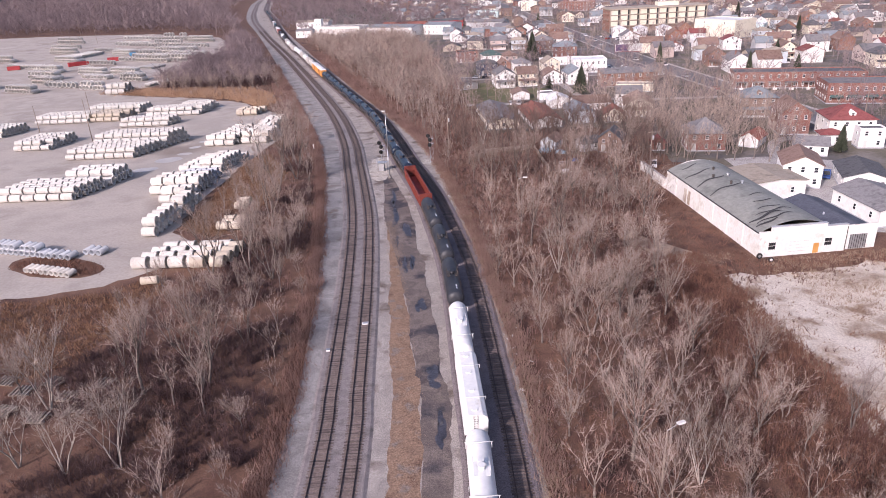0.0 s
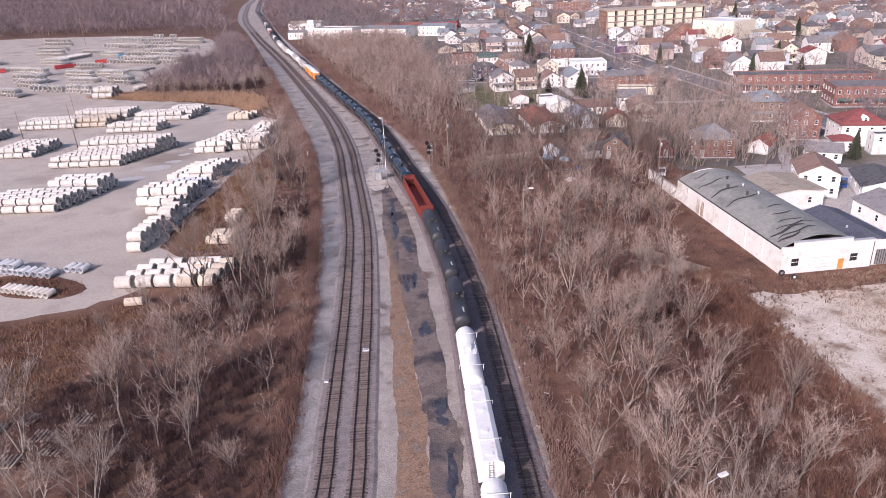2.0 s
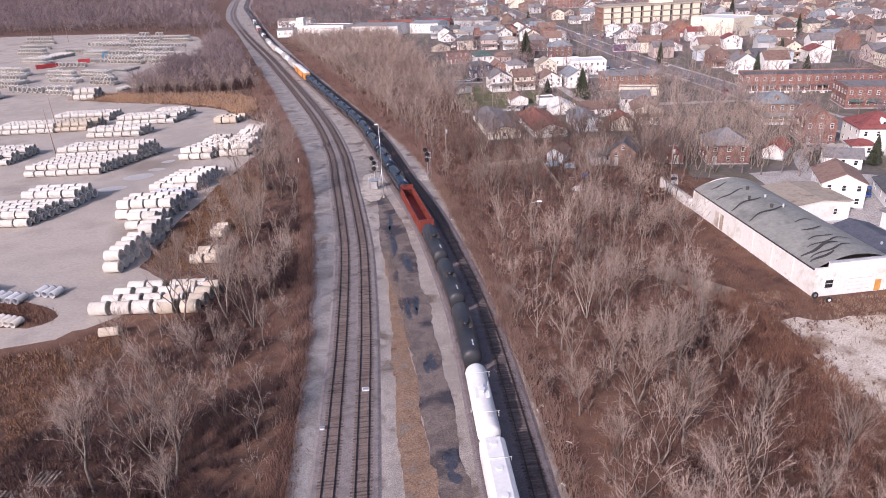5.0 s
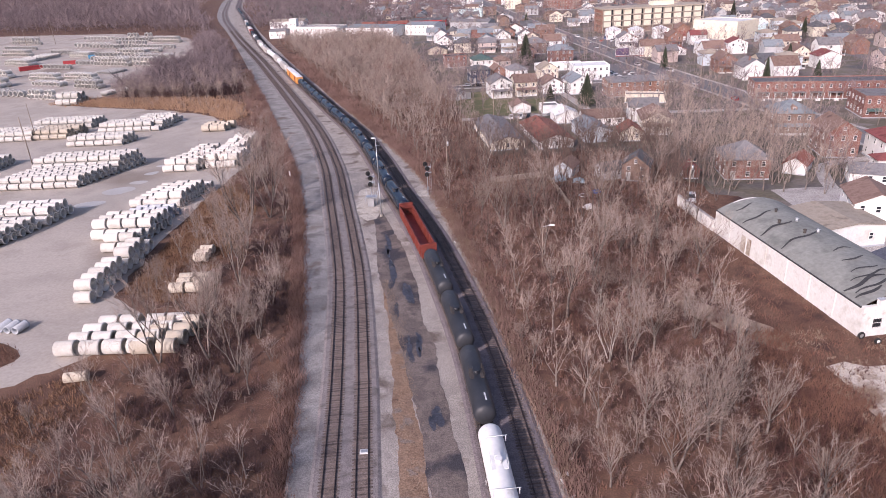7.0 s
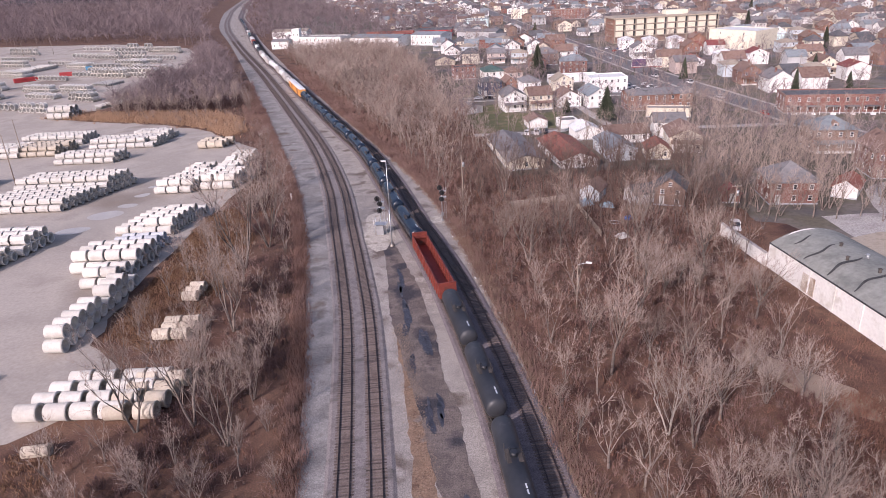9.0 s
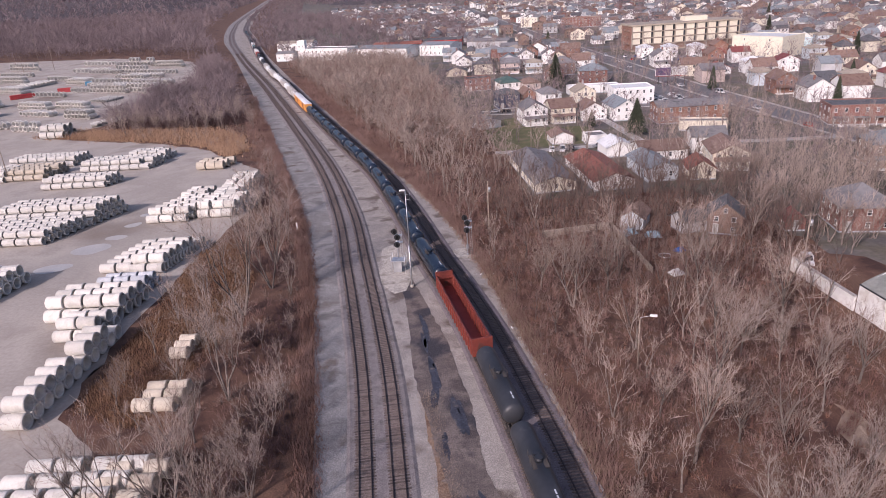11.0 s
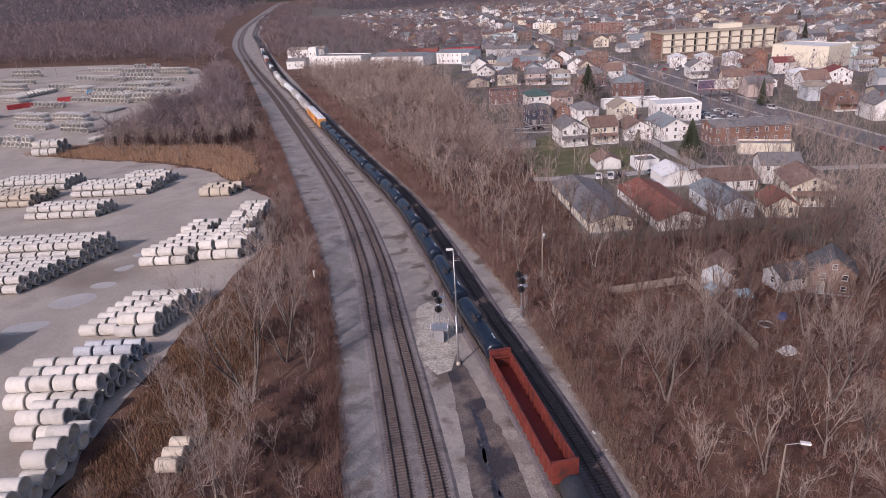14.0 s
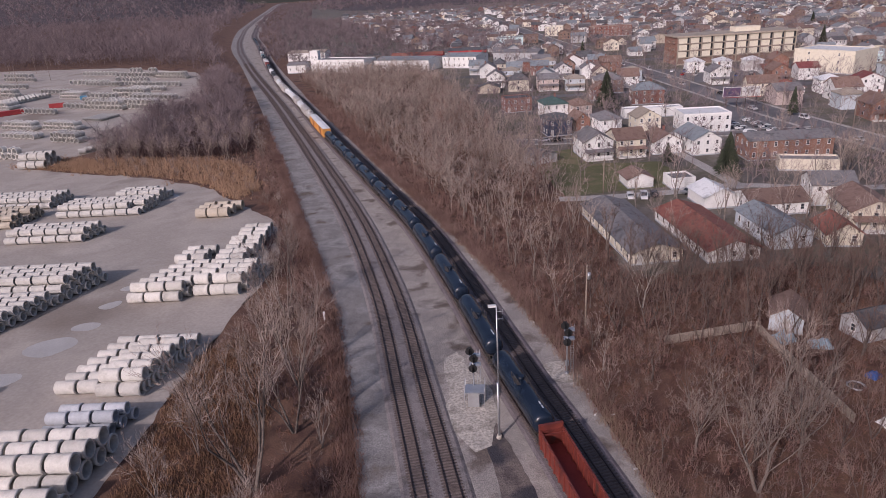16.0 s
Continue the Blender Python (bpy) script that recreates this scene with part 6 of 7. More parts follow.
# ---------------------------------------------------------------- vehicles
def automobile(x, y, turn, paint, label, van=False):
    t = thing("car", label, "car", "parked cars", pose(x, y, 0.08, 0, 0, turn))
    h = 1.9 if van else 1.45
    sec = [(-2.2, 0.35), (-2.2, 0.85), (-1.2, 0.98), (-0.55, h), (1.3, h), (2.0, 0.98), (2.25, 0.9), (2.25, 0.35)]
    g = Geo().prism(sec, -0.88, 0.88)
    part("body", g, M[paint], t)
    for s in (-1, 1):
        part("side_window", Geo().add([(-0.95, s * 0.89, 0.98), (-0.5, s * 0.89, h - 0.1), (1.2, s * 0.89, h - 0.1), (1.7, s * 0.89, 0.98)], [(0, 1, 2, 3)] if s > 0 else [(3, 2, 1, 0)]), M["glass"], t)
    part("windscreen", Geo().add([(-1.15, -0.78, 1.02), (-1.15, 0.78, 1.02), (-0.6, 0.72, h - 0.04), (-0.6, -0.72, h - 0.04)], [(0, 1, 2, 3)]), M["glass"], t, at=Matrix.Translation((-0.03, 0, 0.01)))
    for px in (-1.4, 1.4):
        for py in (-0.82, 0.82):
            wl = part("wheel", Geo().tube((px, py - 0.1, 0.33), (px, py + 0.1, 0.33), 0.33, sides=12), M["tyre"], t)
    return t


AUTO = [automobile(34.5, 252.8, 80, "auto_white", "white parked car by the alley"), automobile(28.5, 324, 5, "auto_black", "black car parked before the navy house"), automobile(24, 325.5, 8, "auto_silver", "silver parked car before the navy house"),
        automobile(37.8, 252, 78, "auto_white", "white parked pickup by the alley", True), automobile(41, 253, 80, "auto_black", "black parked car by the alley"), automobile(50.5, 253.5, 10, "auto_grey", "dark parked car by the white shed"),
        automobile(64.0, 153.5, 75, "auto_white", "white pickup parked behind the boundary wall", True), automobile(104, 136, 60, "auto_blue", "dark blue pickup outside the workshop", True), automobile(96, 93, 20, "auto_silver", "silver car beside the shed"), automobile(125, 262, 85, "auto_red", "red car parked on the street")]
for k in range(28):
    src = AUTO[(k * 5) % len(AUTO)]
    row_, col = divmod(k, 12)
    copy_thing(src, pose(97 + row_ * 8.5 + rng.uniform(-0.3, 0.3), 306 + col * 3.1, 0.09, 0, 0, rng.choice((2, 182)) + rng.uniform(-3, 3)))
for k in range(14):
    copy_thing(AUTO[(k * 7) % len(AUTO)], pose(128 + (k % 7) * 6, 484 - (k % 7) * 4 - (k // 7) * 16, 0.09, 0, 0, 57))
for k in range(14):
    y = 200 + k * 33 + rng.uniform(-6, 6)
    copy_thing(AUTO[(k * 4) % len(AUTO)], pose(STREET_X(y) + rng.choice((-4.5, -1.8, 1.8, 4.5)), y, 0.08, 0, 0, 97))
for k in range(9):
    copy_thing(AUTO[(0, 3, 7)[k % 3]], pose(-318 - 9 * (k % 5) + rng.uniform(-2, 2), 985 + 14 * (k // 5) + rng.uniform(-4, 4), 0.05, 0, 0, rng.uniform(0, 180)) @ Matrix.Diagonal((1.2, 1.2, 1.2, 1)))
tr = thing("shipping_container", "white trailer by the tyre pile", "trailer", m=pose(66.3, 86.8, 0.05))
part("tyre", Geo().tube((0, -0.15, 0.5), (0, 0.15, 0.5), 0.5, sides=14), M["tyre"], tr)
part("hub", Geo().tube((0, -0.17, 0.5), (0, 0.17, 0.5), 0.28, sides=10), M["trim"], tr)
tr.name = "loose_wheel"
tagged(tr, "loose tyre with a white hub leaning by the warehouse", "tyre")


# ---------------------------------------------------------------- fence in the woods
def board_fence(points, h, label):
    t = thing("fence", label, "fence", "fences")
    for (x0, y0), (x1, y1) in zip(points, points[1:]):
        n = int(math.hypot(x1 - x0, y1 - y0) / 2.4)
        a = math.atan2(y1 - y0, x1 - x0)
        for k in range(n):
            q = (k + 0.5) / n
            part("panel", FENCE_PANEL, None, t, at=Matrix.Translation((x0 + (x1 - x0) * q, y0 + (y1 - y0) * q, 0)) @ Matrix.Rotation(a, 4, "Z") @ Matrix.Diagonal((1, 1, h, 1)))
            part("post", FENCE_POST, None, t, at=Matrix.Translation((x0 + (x1 - x0) * k / n, y0 + (y1 - y0) * k / n, 0)) @ Matrix.Diagonal((1, 1, h, 1)))


FENCE_PANEL = Geo().box(-1.13, -0.03, 0.05, 1.13, 0.03, 1.0).mesh("panel", M["fence"])
FENCE_POST = Geo().box(-0.07, -0.07, 0, 0.07, 0.07, 1.08).mesh("post", M["fence"])
board_fence([(12, 332), (22, 333)], 1.8, "new orange-brown board fence beside the navy house")
board_fence([(17.4, 176.5), (33.0, 179.4)], 1.7, "weathered pale board fence between bare trees")
board_fence([(33.5, 179.2), (34.3, 153.5)], 1.6, "weathered grey board fence along the back yards")
house(39.5, 181, 5, 7, -30, 2.8, 1.6, "blueg", "roof_brown", "small pale blue shed among trees", "y", 1)
house(57, 174, 7, 7, -25, 4.4, 2.6, "brick_brown", "roof_dark", "brown cottage with white-framed windows among trees", "y", 2)
house(50, 176, 6, 5, 15, 2.8, 1.6, "greyw", "roof_dark", "small grey cabin among bare trees", "x", 1)


def tarpaulin(x, y, w, d, h, turn, paint, label):
    """A crumpled sheet thrown over a heap."""
    t = thing("tarpaulin", label, "tarpaulin", "yard clutter", pose(x, y, 0.02, 0, 0, turn))
    n = 12
    v = []
    for j in range(n + 1):
        for i in range(n + 1):
            u, q = 2 * i / n - 1, 2 * j / n - 1
            z = h * max(0.0, 1 - max(abs(u), abs(q)) ** 3) * (0.8 + 0.5 * noise.noise((u * 2 + x, q * 2 + y, 0))) + 0.03
            v.append((u * w / 2 * (1 + 0.08 * noise.noise((q * 3, x, 1))), q * d / 2 * (1 + 0.08 * noise.noise((u * 3, y, 2))), max(0.03, z)))
    f = [(j * (n + 1) + i, j * (n + 1) + i + 1, (j + 1) * (n + 1) + i + 1, (j + 1) * (n + 1) + i) for j in range(n) for i in range(n)]
    part("sheet", Geo().add(v, f, True), M[paint], t)
    part("heap", Geo().box(-w * 0.33, -d * 0.33, 0, w * 0.33, d * 0.33, h * 0.4), M["fence"], t)
    return t


tarpaulin(36.2, 175.6, 3.6, 3.0, 1.5, 20, "tarp_blue", "pale blue tarpaulin over a heap among trees")
tarpaulin(41.0, 173.2, 3.4, 2.6, 1.3, -10, "tarp_blue", "pale blue tarpaulin over a heap beside the cabin")
tarpaulin(43.4, 164.0, 2.2, 1.8, 0.9, 30, "auto_blue", "crumpled dark blue tarpaulin in the back yard")
tarpaulin(38.8, 153.2, 2.8, 2.2, 1.0, 15, "trim", "dirty white plastic sheet over a heap in the weeds")
pool = thing("paddling_pool", "empty round paddling pool with a grey rim", "paddling pool", "", pose(39.5, 161.7, 0.02))
ring = [(1.15 + 0.13 * math.cos(k * math.tau / 8), 0.22 + 0.13 * math.sin(k * math.tau / 8)) for k in range(9)]
pv = [(r * math.cos(a * math.tau / 24), r * math.sin(a * math.tau / 24), z) for r, z in ring[:8] for a in range(24)]
part("rim", Geo().add(pv, [(i * 24 + a, i * 24 + (a + 1) % 24, ((i + 1) % 8) * 24 + (a + 1) % 24, ((i + 1) % 8) * 24 + a) for i in range(8) for a in range(24)], True), M["galv"], pool)
part("liner", Geo().tube((0, 0, 0), (0, 0, 0.1), 1.1, sides=24), M["undercar"], pool)


# lamps among the trees, timber by the lower yard
def street_lamp(x, y, h, turn):
    t = thing("street_lamp", "street lamp with a white head on a thin pole", "street lamp", "lamps in the woods", pose(x, y, 0, 0, 0, turn))
    part("pole", Geo().tube((1.8, 0, 0), (1.8, 0, h - 0.5), 0.13, 0.09, sides=8), M["wood_pole"], t)
    part("arm", Geo().tube((1.8, 0, h - 0.5), (0.2, 0, h), 0.045, sides=6), M["galv"], t)
    part("head", Geo().prism([(-0.28, 0), (-0.2, 0.16), (0.2, 0.16), (0.28, 0)], -0.5, 0.5), M["trim"], t, at=pose(0, 0, h - 0.05, 0, 0, 90))


street_lamp(27.9, 28.8, 9, 200)
street_lamp(23.0, 121.3, 9, 160)
BEAM = Geo().box(-1.3, -0.13, 0, 1.3, 0.13, 0.22).mesh("beam", M["fence"])
for k, (x, y) in enumerate(((-66, 58), (-62, 55), (-58, 57), (-54, 53), (-50, 56), (-62, 50), (-56, 48), (-51, 50), (-67, 52))):
    t = thing("timber_stack", "stack of weathered pale timbers in the weeds", "timber", "timber stacks", pose(x, y, 0, 0, 0, 80 + 9 * math.sin(k * 2.3)))
    for i in range(5):
        part("beam", BEAM, None, t, at=Matrix.Translation((0, (i - 2) * 0.62, 0.22)))
    part("bearer", Geo().box(-1.0, -1.6, 0, -0.8, 1.6, 0.2).box(0.8, -1.6, 0, 1.0, 1.6, 0.2), M["fence"], t)


# ---------------------------------------------------------------- bare trees and brush
def sticks(seg, sides):
    """Tapered sticks as triangles; seg: rows of x0 y0 z0 x1 y1 z1 r0 r1. A stick of no end radius is a cone."""
    seg = np.asarray(seg, float)
    a, b, r0, r1 = seg[:, :3], seg[:, 3:6], seg[:, 6], seg[:, 7]
    d = b - a
    d /= np.linalg.norm(d, axis=1)[:, None] + 1e-9
    ref = np.where(np.abs(d[:, 2:3]) < 0.9, [[0.0, 0.0, 1.0]], [[1.0, 0.0, 0.0]])
    u = np.cross(d, ref)
    u /= np.linalg.norm(u, axis=1)[:, None]
    w = np.cross(d, u)
    n = len(seg)
    if (r1 <= 0).all():
        ring = [a + (u * math.cos(k * math.tau / sides) + w * math.sin(k * math.tau / sides)) * r0[:, None] for k in range(sides)]
        v = np.stack(ring + [b], 1).reshape(-1, 3)
        o = np.arange(n)[:, None] * (sides + 1)
        t = np.concatenate([np.hstack([o + k, o + (k + 1) % sides, o + sides]) for k in range(sides)])
        return v, t
    ra = [a + (u * math.cos(k * math.tau / sides) + w * math.sin(k * math.tau / sides)) * r0[:, None] for k in range(sides)]
    rb = [b + (u * math.cos(k * math.tau / sides) + w * math.sin(k * math.tau / sides)) * r1[:, None] for k in range(sides)]
    v = np.stack(ra + rb, 1).reshape(-1, 3)
    o = np.arange(n)[:, None] * (2 * sides)
    t = []
    for k in range(sides):
        j = (k + 1) % sides
        t += [np.hstack([o + k, o + j, o + sides + j]), np.hstack([o + k, o + sides + j, o + sides + k])]
    return v, np.concatenate(t)


def merge(parts_):
    vs, ts, o = [], [], 0
    for v, t in parts_:
        vs.append(v)
        ts.append(t + o)
        o += len(v)
    return np.concatenate(vs), np.concatenate(ts)


def slivers(seg, seed=0):
    """Twigs as single thin triangles; seg: rows of x0 y0 z0 x1 y1 z1 width."""
    seg = np.asarray(seg, float)
    a, b, w = seg[:, :3], seg[:, 3:6], seg[:, 6:7]
    g = np.random.RandomState(seed)
    side = np.cross(b - a, g.normal(0, 1, (len(seg), 3)))
    side /= np.linalg.norm(side, axis=1)[:, None] + 1e-9
    v = np.stack([a - side * w, a + side * w, b], 1).reshape(-1, 3)
    return v, np.arange(3 * len(seg)).reshape(-1, 3)


def grow(seed, height, spread=0.75, forks=1, limbs=9, kids=(6, 6, 4), bole=0.42, lean=0.05, width=1.0):
    """A bare tree: stems that fork into rising limbs, branches and twigs, each order finer. Gives (wood, crown) as triangle arrays."""
    g = np.random.RandomState(seed)

    def unit(d):
        return d / (np.linalg.norm(d, axis=1)[:, None] + 1e-9)

    def bowed(a, d, ln, up, r0, r1):
        """Each branch as two pieces, the outer one turned up."""
        m = a + d * ln[:, None] * 0.5
        d2 = unit(d + np.c_[g.normal(0, 0.16, (len(d), 2)), up + g.normal(0, 0.08, len(d))])
        b = m + d2 * ln[:, None] * 0.5
        rm = (r0 + r1) / 2
        return m, b, d2, np.concatenate([np.c_[a, m, r0, rm], np.c_[m, b, rm, r1]])

    def along(a, m, b, q):
        q = q[:, None]
        return np.where(q < 0.5, a + (m - a) * q * 2, m + (b - m) * (q * 2 - 1))

    def children(a, m, b, d2, ln, n, lo, turn, size, up):
        k = np.repeat(np.arange(len(a)), n)
        q = g.uniform(lo, 1.0, len(k))
        p = along(a[k], m[k], b[k], q)
        d = unit(unit(d2[k]) + g.normal(0, turn, (len(k), 3)) + [0, 0, up])
        return p, d, ln[k] * g.uniform(size * 0.7, size * 1.25, len(k)) * (1.15 - 0.4 * q)

    ang = np.arange(forks) * math.tau / forks + g.uniform(-0.6, 0.6, forks)
    tilt = lean if forks == 1 else g.uniform(0.12, 0.42, forks)
    d = unit(np.c_[np.cos(ang) * tilt, np.sin(ang) * tilt, np.ones(forks)])
    a = np.c_[np.cos(ang) * 0.12, np.sin(ang) * 0.12, np.full(forks, -0.1)] * (forks > 1) - [0, 0, 0.1]
    ln = height * bole * g.uniform(0.85, 1.3, forks)
    r0 = np.full(forks, 0.0165 * height / (0.7 + 0.3 * forks))
    m, b, d2, trunk = bowed(a, d, ln, 0.05, r0, r0 * 0.55)
    n = max(3, limbs // forks)
    k = np.repeat(np.arange(forks), n)
    q = np.tile(np.linspace(0.55, 1.0, n), forks) + g.uniform(-0.06, 0.06, len(k))
    p = along(a[k], m[k], b[k], np.clip(q, 0.3, 1.0))
    az = np.tile(np.arange(n) * 2.4, forks) + g.uniform(-0.4, 0.4, len(k))
    out = spread * g.uniform(0.55, 1.15, len(k)) * (1.25 - 0.6 * np.clip(q, 0, 1))
    ld = unit(np.c_[np.cos(az) * out, np.sin(az) * out, np.ones(len(k))] + d2[k] * 0.4)
    ll = (height * (1 - bole * 0.8)) * g.uniform(0.55, 0.80, len(k))
    lr = r0[k] * g.uniform(0.34, 0.5, len(k))
    lm, lb, ld2, limb = bowed(p, ld, ll, 0.12, lr, lr * 0.35)
    p1, d1, l1 = children(p, lm, lb, ld2, ll, kids[0], 0.25, 0.42, 0.52, 0.12)
    w1 = np.full(len(p1), 0.0021 * height) * width
    m1, b1, e1, branch = bowed(p1, d1, l1, 0.10, w1, w1 * 0.5)
    p2, d2_, l2 = children(p1, m1, b1, e1, l1, kids[1], 0.2, 0.40, 0.50, 0.10)
    b2 = p2 + d2_ * l2[:, None]
    p3, d3, l3 = children(p2, (p2 + b2) / 2, b2, d2_, l2, kids[2], 0.2, 0.42, 0.62, 0.06)
    fine = np.concatenate([np.c_[p2, b2, np.full(len(p2), 0.00125 * height * width)], np.c_[p3, p3 + d3 * l3[:, None], np.full(len(p3), 0.0009 * height * width)]])
    thin = np.c_[branch[:, :6], branch[:, 6] * 0.9]
    return merge([sticks(trunk, 6), sticks(limb, 3)]), merge([slivers(thin, seed + 1), slivers(thin, seed + 2), slivers(fine, seed)])


KIND_LABEL = {"bark": "bare grey deciduous tree with a spreading crown", "bark_pale": "pale bare tree with upright forked stems"}
TREES, PLAIN = [], []
for seed, height, spread, forks, limbs, bole, bark, tw in ((1, 15, 0.85, 1, 11, 0.30, "bark", "twig"), (2, 13, 0.60, 2, 10, 0.42, "bark", "twig"), (3, 17, 0.60, 1, 11, 0.46, "bark", "twig"), (4, 11, 0.75, 3, 9, 0.36, "bark_pale", "twig_pale"),
                                                       (5, 18, 0.34, 4, 12, 0.50, "bark", "twig"), (6, 12, 0.95, 1, 10, 0.34, "bark", "twig"), (7, 16, 0.95, 2, 12, 0.32, "bark", "twig"), (8, 9, 0.70, 5, 15, 0.30, "bark", "twig")):
    (wv, wt), (cv, ct) = grow(seed, height, spread, forks, limbs, (6, 6, 4), bole)
    TREES.append((raw_mesh("trunk", wv, wt, M[bark], True), raw_mesh("crown", cv, ct, M[tw]), height, bark))
    PLAIN.append((height, bark, tw, *grow(seed + 40, height, spread, forks, max(5, limbs // 2), (4, 4, 3), bole, width=1.8)))


def tree(x, y, kind, height, turn):
    trunk, crown, h0, bark = TREES[kind]
    k = height / h0
    t = thing("bare_tree", KIND_LABEL[bark], "tree", "bare trees", pose(x, y, 0, 0, 0, turn) @ Matrix.Diagonal((k, k, k, 1)))
    part("trunk", trunk, None, t)
    part("crown", crown, None, t)
    return t


LEFT_WOOD = [(-21.5, -20), (-21.8, 50), (-24.5, 88), (-28, 120), (-36, 170), (-44, 206), (-59, 258), (-70, 295), (-82, 336), (-105, 410), (-140, 376), (-148, 330), (-95, 300), (-72, 275), (-55, 252), (-50, 222), (-54, 200), (-58, 172), (-58, 150), (-56, 122), (-44, 108), (-48, 96), (-62, 84), (-120, 80), (-120, -20)]
RIGHT_WOOD = [(15.5, -20), (15.2, 48), (14.5, 66), (12.5, 90), (10.5, 116), (5, 162), (-1, 198), (-13, 249), (-35, 327), (-76, 466), (-105, 560), (-20, 560), (0, 430), (6, 330), (8, 300), (14, 258), (20, 204), (58, 203), (72, 185), (95, 195), (104, 172), (66, 160), (60, 140), (52, 112), (46, 92), (42, 72), (50, 50), (58, 34), (80, -20)]
rng = random.Random(21)


def in_house(x, y, margin=1.5):
    for a, b, w, d, turn in RECTS:
        if abs(x - a) < 40 and abs(y - b) < 40:
            c, s_ = math.cos(radians(turn)), math.sin(radians(turn))
            u, v = (x - a) * c + (y - b) * s_, -(x - a) * s_ + (y - b) * c
            if abs(u) < w / 2 + margin and abs(v) < d / 2 + margin:
                return True
    return False


def scatter(poly, gap, n, margin=()):
    xs, ys_ = [p[0] for p in poly], [p[1] for p in poly]
    out, cells = [], {}
    for _ in range(n):
        x, y = rng.uniform(min(xs), max(xs)), rng.uniform(min(ys_), max(ys_))
        if not inside(x, y, poly) or in_house(x, y):
            continue
        c = (int(x / gap), int(y / gap))
        if any(math.hypot(x - a, y - b) < gap for i in (-1, 0, 1) for j in (-1, 0, 1) for a, b in cells.get((c[0] + i, c[1] + j), ())):
            continue
        cells.setdefault(c, []).append((x, y))
        out.append((x, y))
    return out


# the trees that stand out, one by one
SPOT = ((24.4, 33.5, 0, 16, 30), (31, 29, 3, 11, 100), (26.0, 63.1, 6, 14, 10), (33.8, 68.4, 1, 14, 80), (17.8, 61.5, 5, 9.5, 200), (20.3, 52.5, 7, 8, 50), (21.6, 101.2, 2, 15, 10), (25.0, 87.2, 3, 12, 130), (27.2, 84.3, 1, 14, 60), (31.9, 67.9, 0, 13, 220),
        (-33.8, 54.8, 6, 19, 20), (-42.8, 53.0, 2, 15, 140), (-55.4, 50.3, 3, 15, 300), (-46, 36, 3, 12, 10), (-39.5, 37, 3, 13, 70), (-53, 38, 3, 12, 250), (-45.3, 95.2, 6, 16, 210), (-37.6, 95.8, 1, 18, 90), (-31.9, 91.0, 4, 16, 10), (-42.5, 149, 4, 24, 60),
        (-38.5, 122, 4, 19, 150), (-41, 172, 4, 20, 210), (-47, 196, 4, 19, 90), (-39.5, 160, 4, 18, 40), (16.6, 143.0, 6, 17, 310), (12.3, 150.5, 5, 11, 20), (29.0, 160.9, 0, 14, 80), (44, 158, 1, 15, 10), (60, 168, 6, 15, 60), (38, 140, 6, 16, 150),
        (48, 132, 0, 16, 210), (88, 216, 0, 16, 40), (24, 148, 0, 14, 310), (18, 190, 3, 12, 20), (96, 258, 6, 16, 80), (104, 205, 6, 17, 140), (30, 116, 6, 15, 40), (40, 92, 7, 9, 70), (66, 192, 6, 14, 20), (76, 200, 0, 13, 200))
for x, y, k, h, turn in SPOT:
    tree(x, y, k, h, turn)
near, rest = [], []
for x, y in scatter(LEFT_WOOD, 5.4, 5200):
    if x < -55 and 57 < y < 100 and rng.random() < 0.8 or any(math.hypot(x - p[0], y - p[1]) < 4.5 for p in SPOT):
        continue
    near.append((x, y, rng.choice((0, 2, 4, 5, 6, 7, 7)), rng.uniform(5, 10.5) if x > -56 else rng.uniform(7, 11) if y > 322 else rng.uniform(3, 6) if y > 62 else rng.uniform(6, 11)))
for x, y in scatter(RIGHT_WOOD, 4.8, 9000):
    if any(math.hypot(x - p[0], y - p[1]) < 4.0 for p in SPOT):
        continue
    near.append((x, y, rng.choice((0, 1, 2, 5, 0, 6, 7, 6)), rng.uniform(7, 13)))
near.sort(key=lambda p: p[1])
for n, (x, y, k, h) in enumerate(near):
    edge = abs(x - float(np.interp(y, left_edge[:, 1], left_edge[:, 0]))) < 4 or abs(x - float(np.interp(y, right_edge[:, 1], right_edge[:, 0]))) < 4
    if edge:
        h *= 0.55
    if y < 132 and n % 2 == 0 and n < 400:
        tree(x, y, k, h, rng.uniform(0, 360))
    else:
        rest.append((x, y, k, h))
for x, y in scatter([(22, 176), (66, 150), (80, 158), (104, 150), (112, 178), (108, 205), (60, 214), (20, 214)], 4.3, 2200):
    rest.append((x, y, rng.choice((0, 1, 2, 6, 6, 5)), rng.uniform(8, 13)))
for x, y in scatter([(14, 206), (8, 300), (4, 345), (30, 352), (34, 318), (60, 262), (98, 262), (132, 300), (134, 190), (100, 160), (70, 160)], 5.5, 1500):
    if abs(x - STREET_X(y)) > 9 and not (16 < x < 56 and 252 < y < 292):
        rest.append((x, y, rng.choice((0, 0, 1, 2, 6, 5)), rng.uniform(9, 15)))
for x, y in scatter([(20, 200), (10, 330), (0, 430), (-10, 545), (60, 700), (300, 800), (420, 600), (260, 330), (170, 200), (110, 150), (70, 160)], 11, 1500):
    rest.append((x, y, rng.choice((0, 1, 2, 6)), rng.uniform(8, 14)))


